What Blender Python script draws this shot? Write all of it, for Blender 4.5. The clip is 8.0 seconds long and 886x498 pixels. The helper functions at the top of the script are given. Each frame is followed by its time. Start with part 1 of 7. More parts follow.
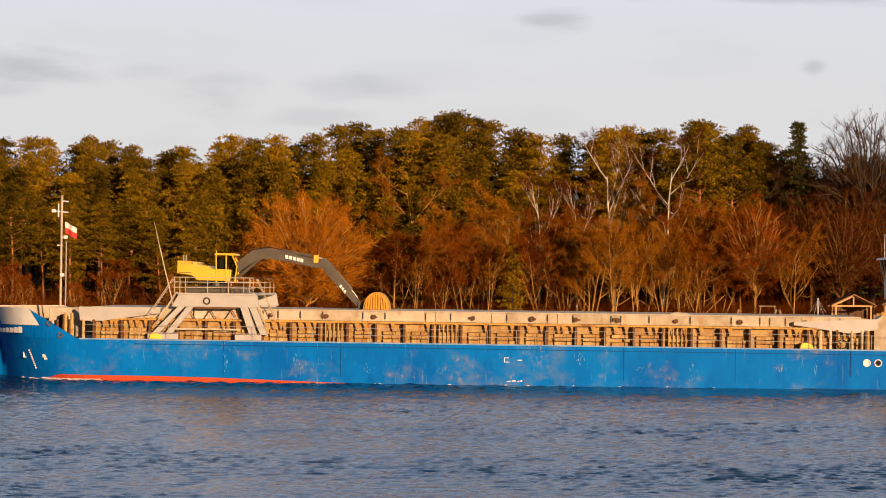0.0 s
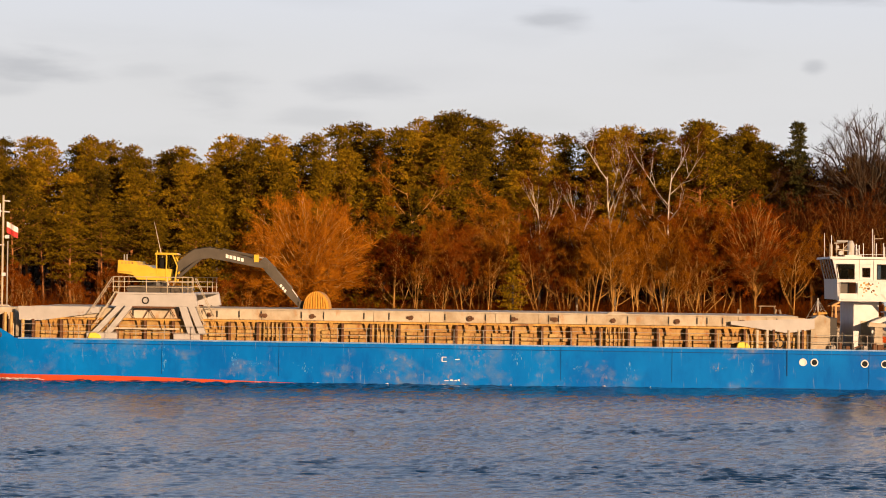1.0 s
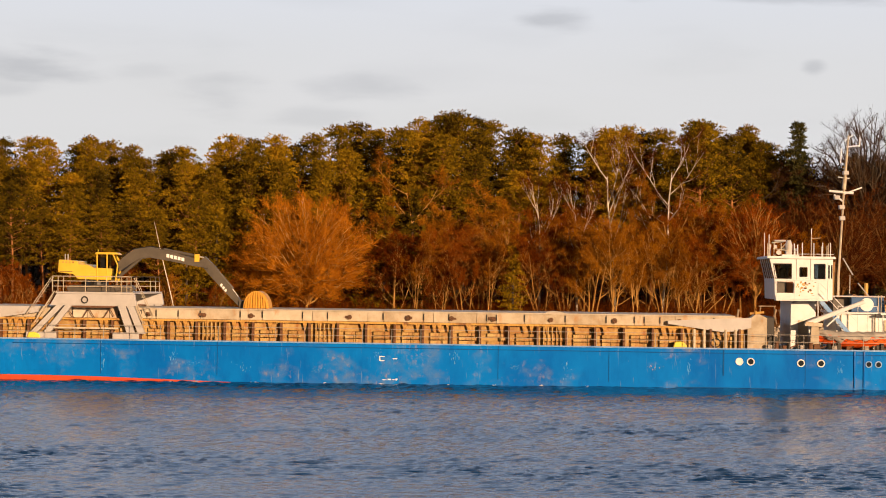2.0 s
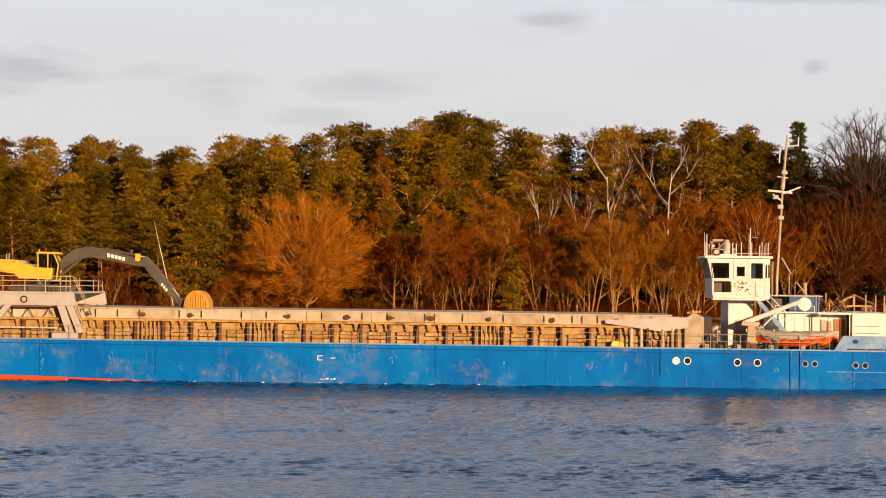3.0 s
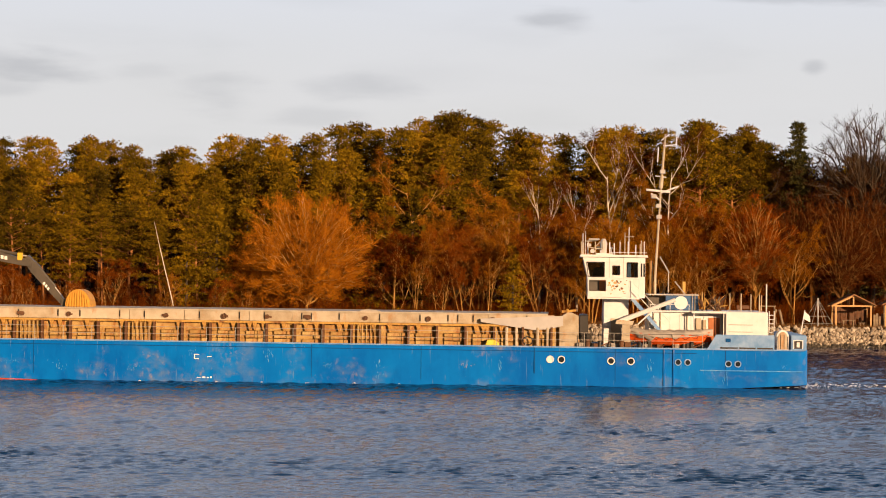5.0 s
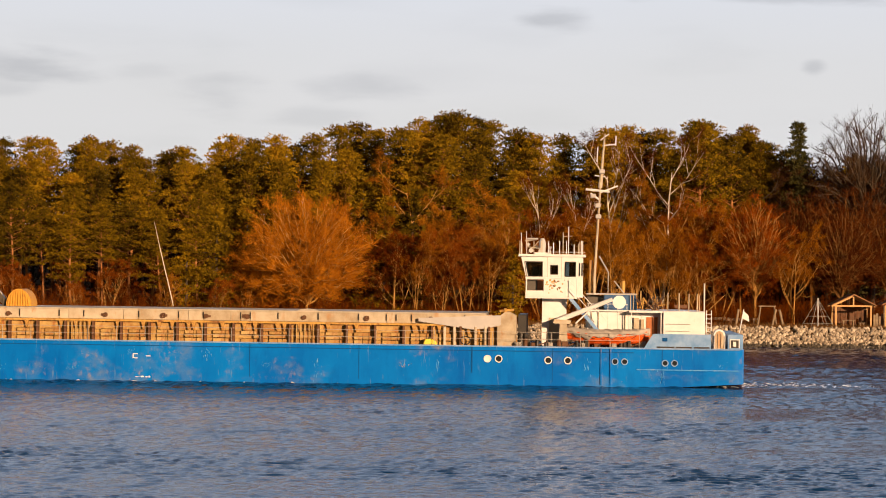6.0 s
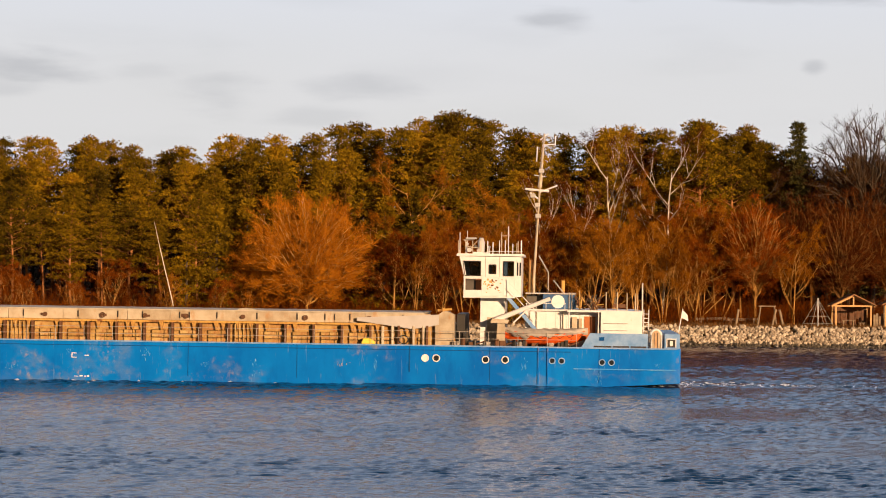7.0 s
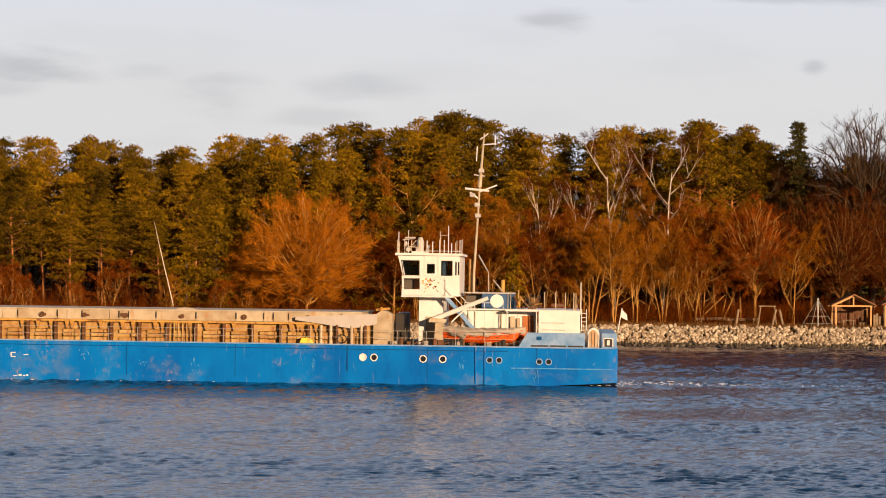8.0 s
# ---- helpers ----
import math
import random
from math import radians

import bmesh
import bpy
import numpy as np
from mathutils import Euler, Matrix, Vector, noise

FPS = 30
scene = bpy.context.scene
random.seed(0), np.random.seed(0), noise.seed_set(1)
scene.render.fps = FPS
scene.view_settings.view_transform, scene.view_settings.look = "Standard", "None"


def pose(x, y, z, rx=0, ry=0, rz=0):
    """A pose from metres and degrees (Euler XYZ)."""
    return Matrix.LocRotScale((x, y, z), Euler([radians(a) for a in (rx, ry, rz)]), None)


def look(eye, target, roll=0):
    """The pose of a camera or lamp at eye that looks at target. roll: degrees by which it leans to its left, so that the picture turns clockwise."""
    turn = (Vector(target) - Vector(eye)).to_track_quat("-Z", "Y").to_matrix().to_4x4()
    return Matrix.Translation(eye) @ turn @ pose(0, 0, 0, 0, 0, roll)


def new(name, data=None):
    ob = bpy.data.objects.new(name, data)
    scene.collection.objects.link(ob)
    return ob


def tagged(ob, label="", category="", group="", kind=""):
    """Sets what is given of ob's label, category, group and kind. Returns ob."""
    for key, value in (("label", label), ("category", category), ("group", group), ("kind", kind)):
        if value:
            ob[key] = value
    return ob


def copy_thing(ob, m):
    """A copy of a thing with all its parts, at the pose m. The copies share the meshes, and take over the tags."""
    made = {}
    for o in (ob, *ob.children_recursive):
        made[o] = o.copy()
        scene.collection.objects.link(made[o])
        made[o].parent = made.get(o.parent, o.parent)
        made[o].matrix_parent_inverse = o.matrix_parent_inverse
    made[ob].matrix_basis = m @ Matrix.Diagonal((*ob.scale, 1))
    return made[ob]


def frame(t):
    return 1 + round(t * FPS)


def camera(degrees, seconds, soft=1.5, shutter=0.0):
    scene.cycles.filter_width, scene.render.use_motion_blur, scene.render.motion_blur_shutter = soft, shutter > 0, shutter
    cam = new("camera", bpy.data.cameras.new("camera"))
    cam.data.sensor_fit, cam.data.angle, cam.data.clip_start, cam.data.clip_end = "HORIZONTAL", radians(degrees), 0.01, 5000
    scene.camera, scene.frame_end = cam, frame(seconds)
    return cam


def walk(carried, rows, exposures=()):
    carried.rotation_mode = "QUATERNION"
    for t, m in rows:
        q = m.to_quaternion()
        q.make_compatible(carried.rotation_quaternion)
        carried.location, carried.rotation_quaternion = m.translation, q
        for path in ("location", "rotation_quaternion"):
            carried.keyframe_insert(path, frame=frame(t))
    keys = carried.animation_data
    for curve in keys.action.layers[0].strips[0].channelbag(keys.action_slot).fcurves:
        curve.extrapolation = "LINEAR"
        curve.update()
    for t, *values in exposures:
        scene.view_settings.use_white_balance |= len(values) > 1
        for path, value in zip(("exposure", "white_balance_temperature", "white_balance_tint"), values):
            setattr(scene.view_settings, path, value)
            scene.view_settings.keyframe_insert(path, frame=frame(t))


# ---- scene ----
TURN = -3.39                 # the channel runs this many degrees off the picture plane
cam = camera(24.5, 8.0, soft=1.0)
EYE = pose(0, 0, 7.6) @ pose(0, 0, 0, 90 + 0.793, 0, 0) @ pose(0, 0, 0, 0, 0, 0.52)
walk(cam, [(0.0, EYE), (8.0, EYE)])

# ------------------------------------------------------------------ sky, sun
SUN_AZ, SUN_EL = radians(180 - 29), radians(10.5)
to_sun = Vector((math.sin(SUN_AZ) * math.cos(SUN_EL), math.cos(SUN_AZ) * math.cos(SUN_EL), math.sin(SUN_EL)))
sun = new("sun", bpy.data.lights.new("sun", "SUN"))
sun.data.energy, sun.data.angle, sun.data.color = 5.0, radians(0.6), (1.0, 0.63, 0.36)
sun.matrix_world = look(to_sun * 300, (0, 0, 0))
scene.view_settings.exposure = 0.58


def build_world():
    w = bpy.data.worlds.new("sky")
    scene.world = w
    w.use_nodes = True
    nt = w.node_tree
    nt.nodes.clear()

    def n(kind, **props):
        nd = nt.nodes.new(kind)
        for k, v in props.items():
            setattr(nd, k, v)
        return nd

    def math_node(op, a, b=None, c=None, clamp=False):
        nd = n("ShaderNodeMath", operation=op, use_clamp=clamp)
        for i, v in enumerate((a, b, c)):
            if v is None:
                continue
            if isinstance(v, (int, float)):
                nd.inputs[i].default_value = v
            else:
                nt.links.new(v, nd.inputs[i])
        return nd.outputs[0]

    out = n("ShaderNodeOutputWorld")
    bg = n("ShaderNodeBackground")
    sky = n("ShaderNodeTexSky", sky_type="NISHITA", sun_disc=False)
    sky.sun_elevation, sky.sun_rotation = SUN_EL, SUN_AZ
    sky.air_density, sky.dust_density, sky.ozone_density = 1.0, 1.0, 1.5
    tc = n("ShaderNodeTexCoord")
    sep = n("ShaderNodeSeparateXYZ")
    nt.links.new(tc.outputs["Generated"], sep.inputs[0])
    x, y, z = sep.outputs
    flat = math_node("SQRT", math_node("ADD", math_node("MULTIPLY", x, x), math_node("MULTIPLY", y, y)))
    flat = math_node("MAXIMUM", flat, 0.01)
    el = math_node("DIVIDE", z, flat)
    az = math_node("ARCTAN2", x, y)
    # a thin overcast bank low in the sky that thins out upwards
    mp = n("ShaderNodeMapping")
    mp.inputs["Scale"].default_value = (5.0, 5.0, 22.0)
    nt.links.new(tc.outputs["Generated"], mp.inputs[0])
    big = n("ShaderNodeTexNoise")
    big.inputs["Scale"].default_value, big.inputs["Detail"].default_value = 1.3, 6
    nt.links.new(mp.outputs[0], big.inputs["Vector"])
    thin = n("ShaderNodeMapRange")
    for k, v in zip(("From Min", "From Max", "To Min", "To Max"), (0.18, 0.9, 0.97, 0.05)):
        thin.inputs[k].default_value = v
    nt.links.new(el, thin.inputs[0])
    cover = math_node("ADD", thin.outputs[0], math_node("MULTIPLY", math_node("SUBTRACT", big.outputs[0], 0.5), 0.35), clamp=True)
    # the bank lies over the far shore; the sky behind, where the sun stands, is clear
    clear = n("ShaderNodeMapRange", interpolation_type="SMOOTHSTEP")
    clear.inputs["From Min"].default_value, clear.inputs["From Max"].default_value = -0.45, 0.2
    nt.links.new(y, clear.inputs[0])
    cover = math_node("MULTIPLY", cover, clear.outputs[0])
    # greyer cloud patches: azimuth, elevation, half width, half height, depth
    wob = n("ShaderNodeTexNoise")
    wob.inputs["Scale"].default_value, wob.inputs["Detail"].default_value = 4.0, 8
    nt.links.new(mp.outputs[0], wob.inputs["Vector"])
    grey = None
    for a, e, hw, hh, depth in ((-0.205, 0.102, 0.036, 0.0085, 0.5), (-0.215, 0.088, 0.022, 0.005, 0.25),
                                (-0.112, 0.088, 0.021, 0.011, 0.30), (-0.037, 0.093, 0.026, 0.008, 0.28),
                                (0.052, 0.127, 0.020, 0.006, 0.45), (0.179, 0.103, 0.0055, 0.0035, 0.42),
                                (0.165, 0.139, 0.055, 0.006, 0.6), (-0.145, 0.100, 0.02, 0.005, 0.18),
                                (-0.06, 0.078, 0.03, 0.005, 0.22)):
        dx = math_node("DIVIDE", math_node("SUBTRACT", az, a), hw)
        dy = math_node("DIVIDE", math_node("SUBTRACT", el, e), hh)
        d = math_node("SQRT", math_node("ADD", math_node("MULTIPLY", dx, dx), math_node("MULTIPLY", dy, dy)))
        d = math_node("ADD", d, math_node("MULTIPLY", math_node("SUBTRACT", wob.outputs[0], 0.5), 2.6))
        mr = n("ShaderNodeMapRange", interpolation_type="SMOOTHSTEP")
        for k, v in zip(("From Min", "From Max", "To Min", "To Max"), (0.1, 1.35, depth, 0.0)):
            mr.inputs[k].default_value = v
        nt.links.new(d, mr.inputs[0])
        grey = mr.outputs[0] if grey is None else math_node("MAXIMUM", grey, mr.outputs[0])
    soft = math_node("MULTIPLY", math_node("SUBTRACT", big.outputs[0], 0.42), 0.6)
    grey = math_node("ADD", grey, soft, clamp=True)
    cloud = n("ShaderNodeMix", data_type="RGBA")
    tint = n("ShaderNodeMapRange", interpolation_type="SMOOTHSTEP")
    tint.inputs["From Min"].default_value, tint.inputs["From Max"].default_value = 0.075, 0.34
    nt.links.new(el, tint.inputs[0])
    bank = n("ShaderNodeMix", data_type="RGBA")
    bank.inputs["A"].default_value, bank.inputs["B"].default_value = (0.512, 0.508, 0.512, 1), (0.49, 0.62, 0.87, 1)
    nt.links.new(tint.outputs[0], bank.inputs["Factor"])
    nt.links.new(bank.outputs["Result"], cloud.inputs["A"])
    cloud.inputs["B"].default_value = (0.28, 0.287, 0.31, 1)
    nt.links.new(grey, cloud.inputs["Factor"])
    dim = n("ShaderNodeVectorMath", operation="SCALE")
    dim.inputs["Scale"].default_value = 0.010
    nt.links.new(sky.outputs[0], dim.inputs[0])
    mix = n("ShaderNodeMix", data_type="RGBA")
    nt.links.new(cover, mix.inputs["Factor"])
    nt.links.new(dim.outputs[0], mix.inputs["A"])
    nt.links.new(cloud.outputs["Result"], mix.inputs["B"])
    nt.links.new(mix.outputs["Result"], bg.inputs["Color"])
    nt.links.new(bg.outputs[0], out.inputs[0])


build_world()


# ------------------------------------------------------------------ materials
def material(name, colors, rough=0.6, metal=0.0, scale=3.0, stretch=(1, 1, 1), bump=0.15, fine=40.0, island=0.0, per_object=0.0,
             stain=None, stain_amount=0.0, stain_scale=1.2, stain_stretch=(1, 1, 1), spec=0.5, translucent=0.0):
    """Two or more base colours over noise, fine grain, an optional stain colour, bump from both scales."""
    m = bpy.data.materials.new(name)
    m.use_nodes = True
    nt = m.node_tree
    bsdf = nt.nodes["Principled BSDF"]
    bsdf.inputs["Roughness"].default_value, bsdf.inputs["Metallic"].default_value = rough, metal
    bsdf.inputs["Specular IOR Level"].default_value = spec
    tc = nt.nodes.new("ShaderNodeTexCoord")

    def noise_at(s, st, detail=6, rgh=0.6):
        mp = nt.nodes.new("ShaderNodeMapping")
        mp.inputs["Scale"].default_value = st
        nt.links.new(tc.outputs["Object"], mp.inputs[0])
        t = nt.nodes.new("ShaderNodeTexNoise")
        t.inputs["Scale"].default_value, t.inputs["Detail"].default_value, t.inputs["Roughness"].default_value = s, detail, rgh
        nt.links.new(mp.outputs[0], t.inputs["Vector"])
        return t.outputs["Fac"]

    def add(a, b, k, clamp=True):
        nd = nt.nodes.new("ShaderNodeMath")
        nd.operation, nd.use_clamp = "MULTIPLY_ADD", clamp
        nt.links.new(a, nd.inputs[0])
        nd.inputs[1].default_value = k
        if isinstance(b, (int, float)):
            nd.inputs[2].default_value = b
        else:
            nt.links.new(b, nd.inputs[2])
        return nd.outputs[0]

    big = noise_at(scale, stretch)
    grain = noise_at(fine, stretch, 3)
    fac = add(grain, add(big, -0.55, 1.7, False), 0.3)
    if island:
        geo = nt.nodes.new("ShaderNodeNewGeometry")
        fac = add(geo.outputs["Random Per Island"], add(fac, -0.5 * island, 1.0, False), island)
    if per_object:
        oi = nt.nodes.new("ShaderNodeObjectInfo")
        fac = add(oi.outputs["Random"], add(fac, -0.5 * per_object, 1.0, False), per_object)
    ramp = nt.nodes.new("ShaderNodeValToRGB")
    els = ramp.color_ramp.elements
    while len(els) < len(colors):
        els.new(0.5)
    for i, c in enumerate(colors):
        els[i].position, els[i].color = i / max(1, len(colors) - 1), (*c, 1)
    nt.links.new(fac, ramp.inputs[0])
    col = ramp.outputs[0]
    if stain:
        st = noise_at(stain_scale, stain_stretch, 8, 0.68)
        mr = nt.nodes.new("ShaderNodeMapRange")
        for k, v in zip(("From Min", "From Max", "To Min", "To Max"), (0.60 - 0.22 * stain_amount, 0.78 - 0.22 * stain_amount, 0, 0.9)):
            mr.inputs[k].default_value = v
        nt.links.new(st, mr.inputs[0])
        mx = nt.nodes.new("ShaderNodeMix")
        mx.data_type = "RGBA"
        mx.inputs["B"].default_value = (*stain, 1)
        nt.links.new(mr.outputs[0], mx.inputs["Factor"])
        nt.links.new(col, mx.inputs["A"])
        col = mx.outputs["Result"]
    nt.links.new(col, bsdf.inputs["Base Color"])
    if bump:
        bp = nt.nodes.new("ShaderNodeBump")
        bp.inputs["Strength"].default_value, bp.inputs["Distance"].default_value = bump, 0.03
        nt.links.new(add(grain, big, 0.5, False), bp.inputs["Height"])
        nt.links.new(bp.outputs[0], bsdf.inputs["Normal"])
    if translucent:
        tr = nt.nodes.new("ShaderNodeBsdfTranslucent")
        nt.links.new(col, tr.inputs["Color"])
        ms = nt.nodes.new("ShaderNodeMixShader")
        ms.inputs[0].default_value = translucent
        nt.links.new(bsdf.outputs[0], ms.inputs[1])
        nt.links.new(tr.outputs[0], ms.inputs[2])
        nt.links.new(ms.outputs[0], nt.nodes["Material Output"].inputs["Surface"])
    return m


RUST = (0.16, 0.055, 0.018)
M = {
    "wet blue": material("wet blue hull paint", [(0.001, 0.055, 0.20), (0.002, 0.09, 0.31)], 0.55, scale=0.6, fine=6, bump=0.05, spec=0.12),
    "faded blue": material("faded blue paint", [(0.06, 0.20, 0.46), (0.17, 0.32, 0.58), (0.32, 0.45, 0.66)], 0.5, scale=0.9, fine=8, bump=0.05,
                           stain=RUST, stain_amount=-0.1, stain_scale=2.0),
    "casing blue": material("dull blue casing paint", [(0.012, 0.06, 0.17), (0.035, 0.12, 0.28)], 0.55, scale=1.2, fine=9, bump=0.06, stain=RUST, stain_amount=-0.1, stain_scale=2.0),
    "scuff": material("scuffed blue paint", [(0.003, 0.19, 0.68), (0.06, 0.28, 0.62), (0.26, 0.40, 0.55)], 0.6, scale=2.2, fine=12, bump=0.05, spec=0.25),
    "red": material("red antifouling", [(0.42, 0.045, 0.012), (0.55, 0.075, 0.02)], 0.5, scale=0.8, fine=9, bump=0.08, stain=(0.2, 0.06, 0.03), stain_amount=0.0),
    "white": material("white marine paint", [(0.62, 0.63, 0.64), (0.78, 0.79, 0.80)], 0.4, scale=1.5, fine=14, bump=0.04, stain=(0.50, 0.28, 0.10),
                      stain_amount=-0.12, stain_scale=2.2, stain_stretch=(1, 1, 0.3)),
    "old white": material("weathered white plate", [(0.31, 0.25, 0.165), (0.45, 0.39, 0.29), (0.56, 0.51, 0.41)], 0.6, scale=1.2, fine=14, bump=0.1, per_object=0.5,
                          stain=(0.38, 0.18, 0.045), stain_amount=0.22, stain_scale=1.4, stain_stretch=(1, 1, 0.4)),
    "grey": material("light grey deck paint", [(0.38, 0.37, 0.365), (0.50, 0.49, 0.48)], 0.5, scale=1.0, fine=12, bump=0.06, stain=(0.3, 0.17, 0.08), stain_amount=-0.1),
    "beige": material("weathered beige steel", [(0.29, 0.165, 0.042), (0.46, 0.31, 0.105), (0.56, 0.43, 0.20)], 0.65, scale=1.0, fine=10, bump=0.15, per_object=0.6,
                      stain=(0.26, 0.085, 0.014), stain_amount=0.5, stain_scale=2.2, stain_stretch=(1, 1, 0.6)),
    "ochre": material("rusty ochre steel", [(0.42, 0.22, 0.04), (0.58, 0.37, 0.09)], 0.65, scale=1.0, fine=10, bump=0.15, stain=RUST, stain_amount=0.5),
    "rust": material("dark rusty steel", [(0.07, 0.035, 0.018), (0.17, 0.07, 0.025)], 0.75, scale=2.0, fine=16, bump=0.25),
    "deck": material("worn red-brown deck", [(0.09, 0.05, 0.035), (0.17, 0.10, 0.06)], 0.7, scale=0.8, fine=9, bump=0.15),
    "dark": material("dark opening", [(0.012, 0.011, 0.010), (0.03, 0.026, 0.022)], 0.5, scale=2, bump=0.0),
    "steel": material("galvanised steel", [(0.36, 0.34, 0.31), (0.52, 0.50, 0.46)], 0.45, 0.3, scale=3, fine=20, bump=0.05),
    "yellow": material("excavator yellow", [(0.62, 0.40, 0.03), (0.74, 0.50, 0.06)], 0.4, scale=1.2, fine=10, bump=0.05, stain=(0.2, 0.13, 0.05), stain_amount=-0.05),
    "graphite": material("dark grey boom paint", [(0.055, 0.048, 0.038), (0.11, 0.094, 0.074)], 0.5, scale=1.3, fine=10, bump=0.08),
    "bucket": material("rust-yellow grab steel", [(0.46, 0.22, 0.02), (0.60, 0.32, 0.04)], 0.6, scale=1.4, fine=10, bump=0.15, stain=RUST, stain_amount=0.1),
    "orange": material("orange lifeboat shell", [(0.66, 0.085, 0.008), (0.80, 0.13, 0.014)], 0.45, scale=1.2, fine=8, bump=0.05),
    "canvas": material("pale canvas cover", [(0.28, 0.255, 0.225), (0.48, 0.445, 0.40)], 0.85, scale=1.5, fine=14, bump=0.3),
    "door": material("orange-brown door", [(0.34, 0.10, 0.025), (0.44, 0.15, 0.04)], 0.5, scale=1.5, bump=0.05),
    "flag red": material("red cloth", [(0.55, 0.03, 0.03), (0.66, 0.05, 0.04)], 0.85, bump=0.1),
    "flag white": material("white cloth", [(0.70, 0.68, 0.66), (0.80, 0.78, 0.76)], 0.85, bump=0.1),
    "bright": material("bright white marking", [(0.78, 0.77, 0.74), (0.84, 0.83, 0.80)], 0.5, scale=6, bump=0.0, stain=(0.10, 0.25, 0.42), stain_amount=0.0, stain_scale=5),
    "foam": material("white water foam", [(0.55, 0.57, 0.58), (0.80, 0.80, 0.80)], 0.6, scale=3, bump=0.2),
    "tarp": material("yellow plastic", [(0.74, 0.58, 0.05), (0.80, 0.66, 0.10)], 0.5, bump=0.05),
    # shore
    "ground": material("leaf-littered forest soil", [(0.06, 0.035, 0.018), (0.14, 0.08, 0.035), (0.20, 0.12, 0.05)], 0.95, scale=0.5, fine=6, bump=0.5, spec=0.1),
    "stone": material("pale granite rubble", [(0.26, 0.21, 0.15), (0.50, 0.43, 0.33), (0.64, 0.57, 0.46)], 0.8, scale=1.6, fine=14, bump=0.4, per_object=0.8, island=0.9),
    "wet stone": material("wet dark rubble", [(0.035, 0.03, 0.022), (0.09, 0.075, 0.05)], 0.45, scale=1.6, fine=14, bump=0.4, island=0.9),
    "pine bark": material("pine bark", [(0.12, 0.06, 0.028), (0.30, 0.13, 0.042), (0.46, 0.21, 0.065)], 0.9, scale=0.6, stretch=(3, 3, 0.6), fine=10, bump=0.6, spec=0.2, per_object=0.3),
    "needles": material("pine needles", [(0.040, 0.028, 0.003), (0.20, 0.126, 0.005), (0.42, 0.245, 0.010)], 0.7, scale=0.4, fine=3, bump=0.0, island=0.22, per_object=0.7, spec=0.04, translucent=0.2),
    "spruce": material("dark spruce needles", [(0.04, 0.042, 0.010), (0.10, 0.085, 0.014)], 0.6, scale=0.5, fine=3, bump=0.0, island=0.6, spec=0.25, translucent=0.2),
    "birch bark": material("birch bark", [(0.46, 0.39, 0.30), (0.70, 0.62, 0.50), (0.78, 0.70, 0.60)], 0.75, scale=1.0, stretch=(1, 1, 2), fine=6, bump=0.15, stain=(0.07, 0.05, 0.04), stain_amount=-0.1, stain_scale=2),
    "tan bark": material("tan grey bark", [(0.22, 0.108, 0.024), (0.43, 0.235, 0.058), (0.58, 0.36, 0.115)], 0.85, scale=0.6, stretch=(2, 2, 0.7), fine=8, bump=0.4, spec=0.2, per_object=0.4),
    # tan bark again, darkened for the trees in part shade
    "shaded maple bark": material("maple bark darkened as in shade", [(0.09, 0.042, 0.012), (0.20, 0.10, 0.028), (0.30, 0.165, 0.05)], 0.85, scale=0.6, stretch=(2, 2, 0.7), fine=8, bump=0.4, spec=0.1),
    "dark bark": material("dark oak bark", [(0.045, 0.035, 0.026), (0.12, 0.085, 0.055)], 0.9, scale=0.6, stretch=(2, 2, 0.7), fine=8, bump=0.5, spec=0.2),
    "tan twigs": material("tan bare twigs", [(0.0828, 0.0221, 0.00166), (0.215, 0.0751, 0.00331), (0.364, 0.149, 0.00773)], 0.8, scale=0.3, bump=0.0, island=0.6, per_object=0.5, spec=0.03),
    "russet twigs": material("russet bare twigs", [(0.066, 0.0132, 0.000943), (0.151, 0.0358, 0.00189), (0.236, 0.066, 0.00377)], 0.8, scale=0.3, bump=0.0, island=0.6, per_object=0.4, spec=0.03),
    "maple twigs": material("red-brown maple twigs", [(0.111, 0.0199, 0.00111), (0.221, 0.0487, 0.00221), (0.343, 0.0908, 0.00554)], 0.8, scale=0.3, bump=0.0, island=0.6, per_object=0.3, spec=0.03),
    "amber twigs": material("amber willow twigs", [(0.22, 0.066, 0.0033), (0.396, 0.139, 0.0066), (0.528, 0.215, 0.0143)], 0.8, scale=0.3, bump=0.0, island=0.6, spec=0.03),
    "dark twigs": material("dark brown oak twigs", [(0.030, 0.014, 0.006), (0.070, 0.030, 0.010)], 0.85, scale=0.3, bump=0.0, island=0.6, spec=0.03),
    "brown twigs": material("brown bare twigs", [(0.0514, 0.0122, 0.00187), (0.117, 0.0318, 0.00468)], 0.8, scale=0.3, bump=0.0, island=0.6, spec=0.03),
    # near-black brown carries the forest's own shade for the far wood
    "shaded twigs": material("thicket twigs darkened as in shade", [(0.018, 0.010, 0.006), (0.045, 0.022, 0.010)], 0.9, scale=0.3, bump=0.0, island=0.6, spec=0.03),
    "dry grass": material("dry amber grass", [(0.20, 0.10, 0.03), (0.36, 0.20, 0.07)], 0.9, scale=0.3, bump=0.0, island=0.8, spec=0.1),
    "timber": material("new pine timber", [(0.46, 0.27, 0.10), (0.62, 0.38, 0.16)], 0.7, scale=1.0, stretch=(1, 1, 3), fine=14, bump=0.1),
    "roof": material("brown shingle roof", [(0.20, 0.10, 0.045), (0.34, 0.18, 0.08)], 0.85, scale=2.0, fine=14, bump=0.3),
    "old wood": material("grey weathered boards", [(0.16, 0.12, 0.08), (0.32, 0.24, 0.15)], 0.85, scale=1.4, fine=12, bump=0.3, per_object=0.6),
}


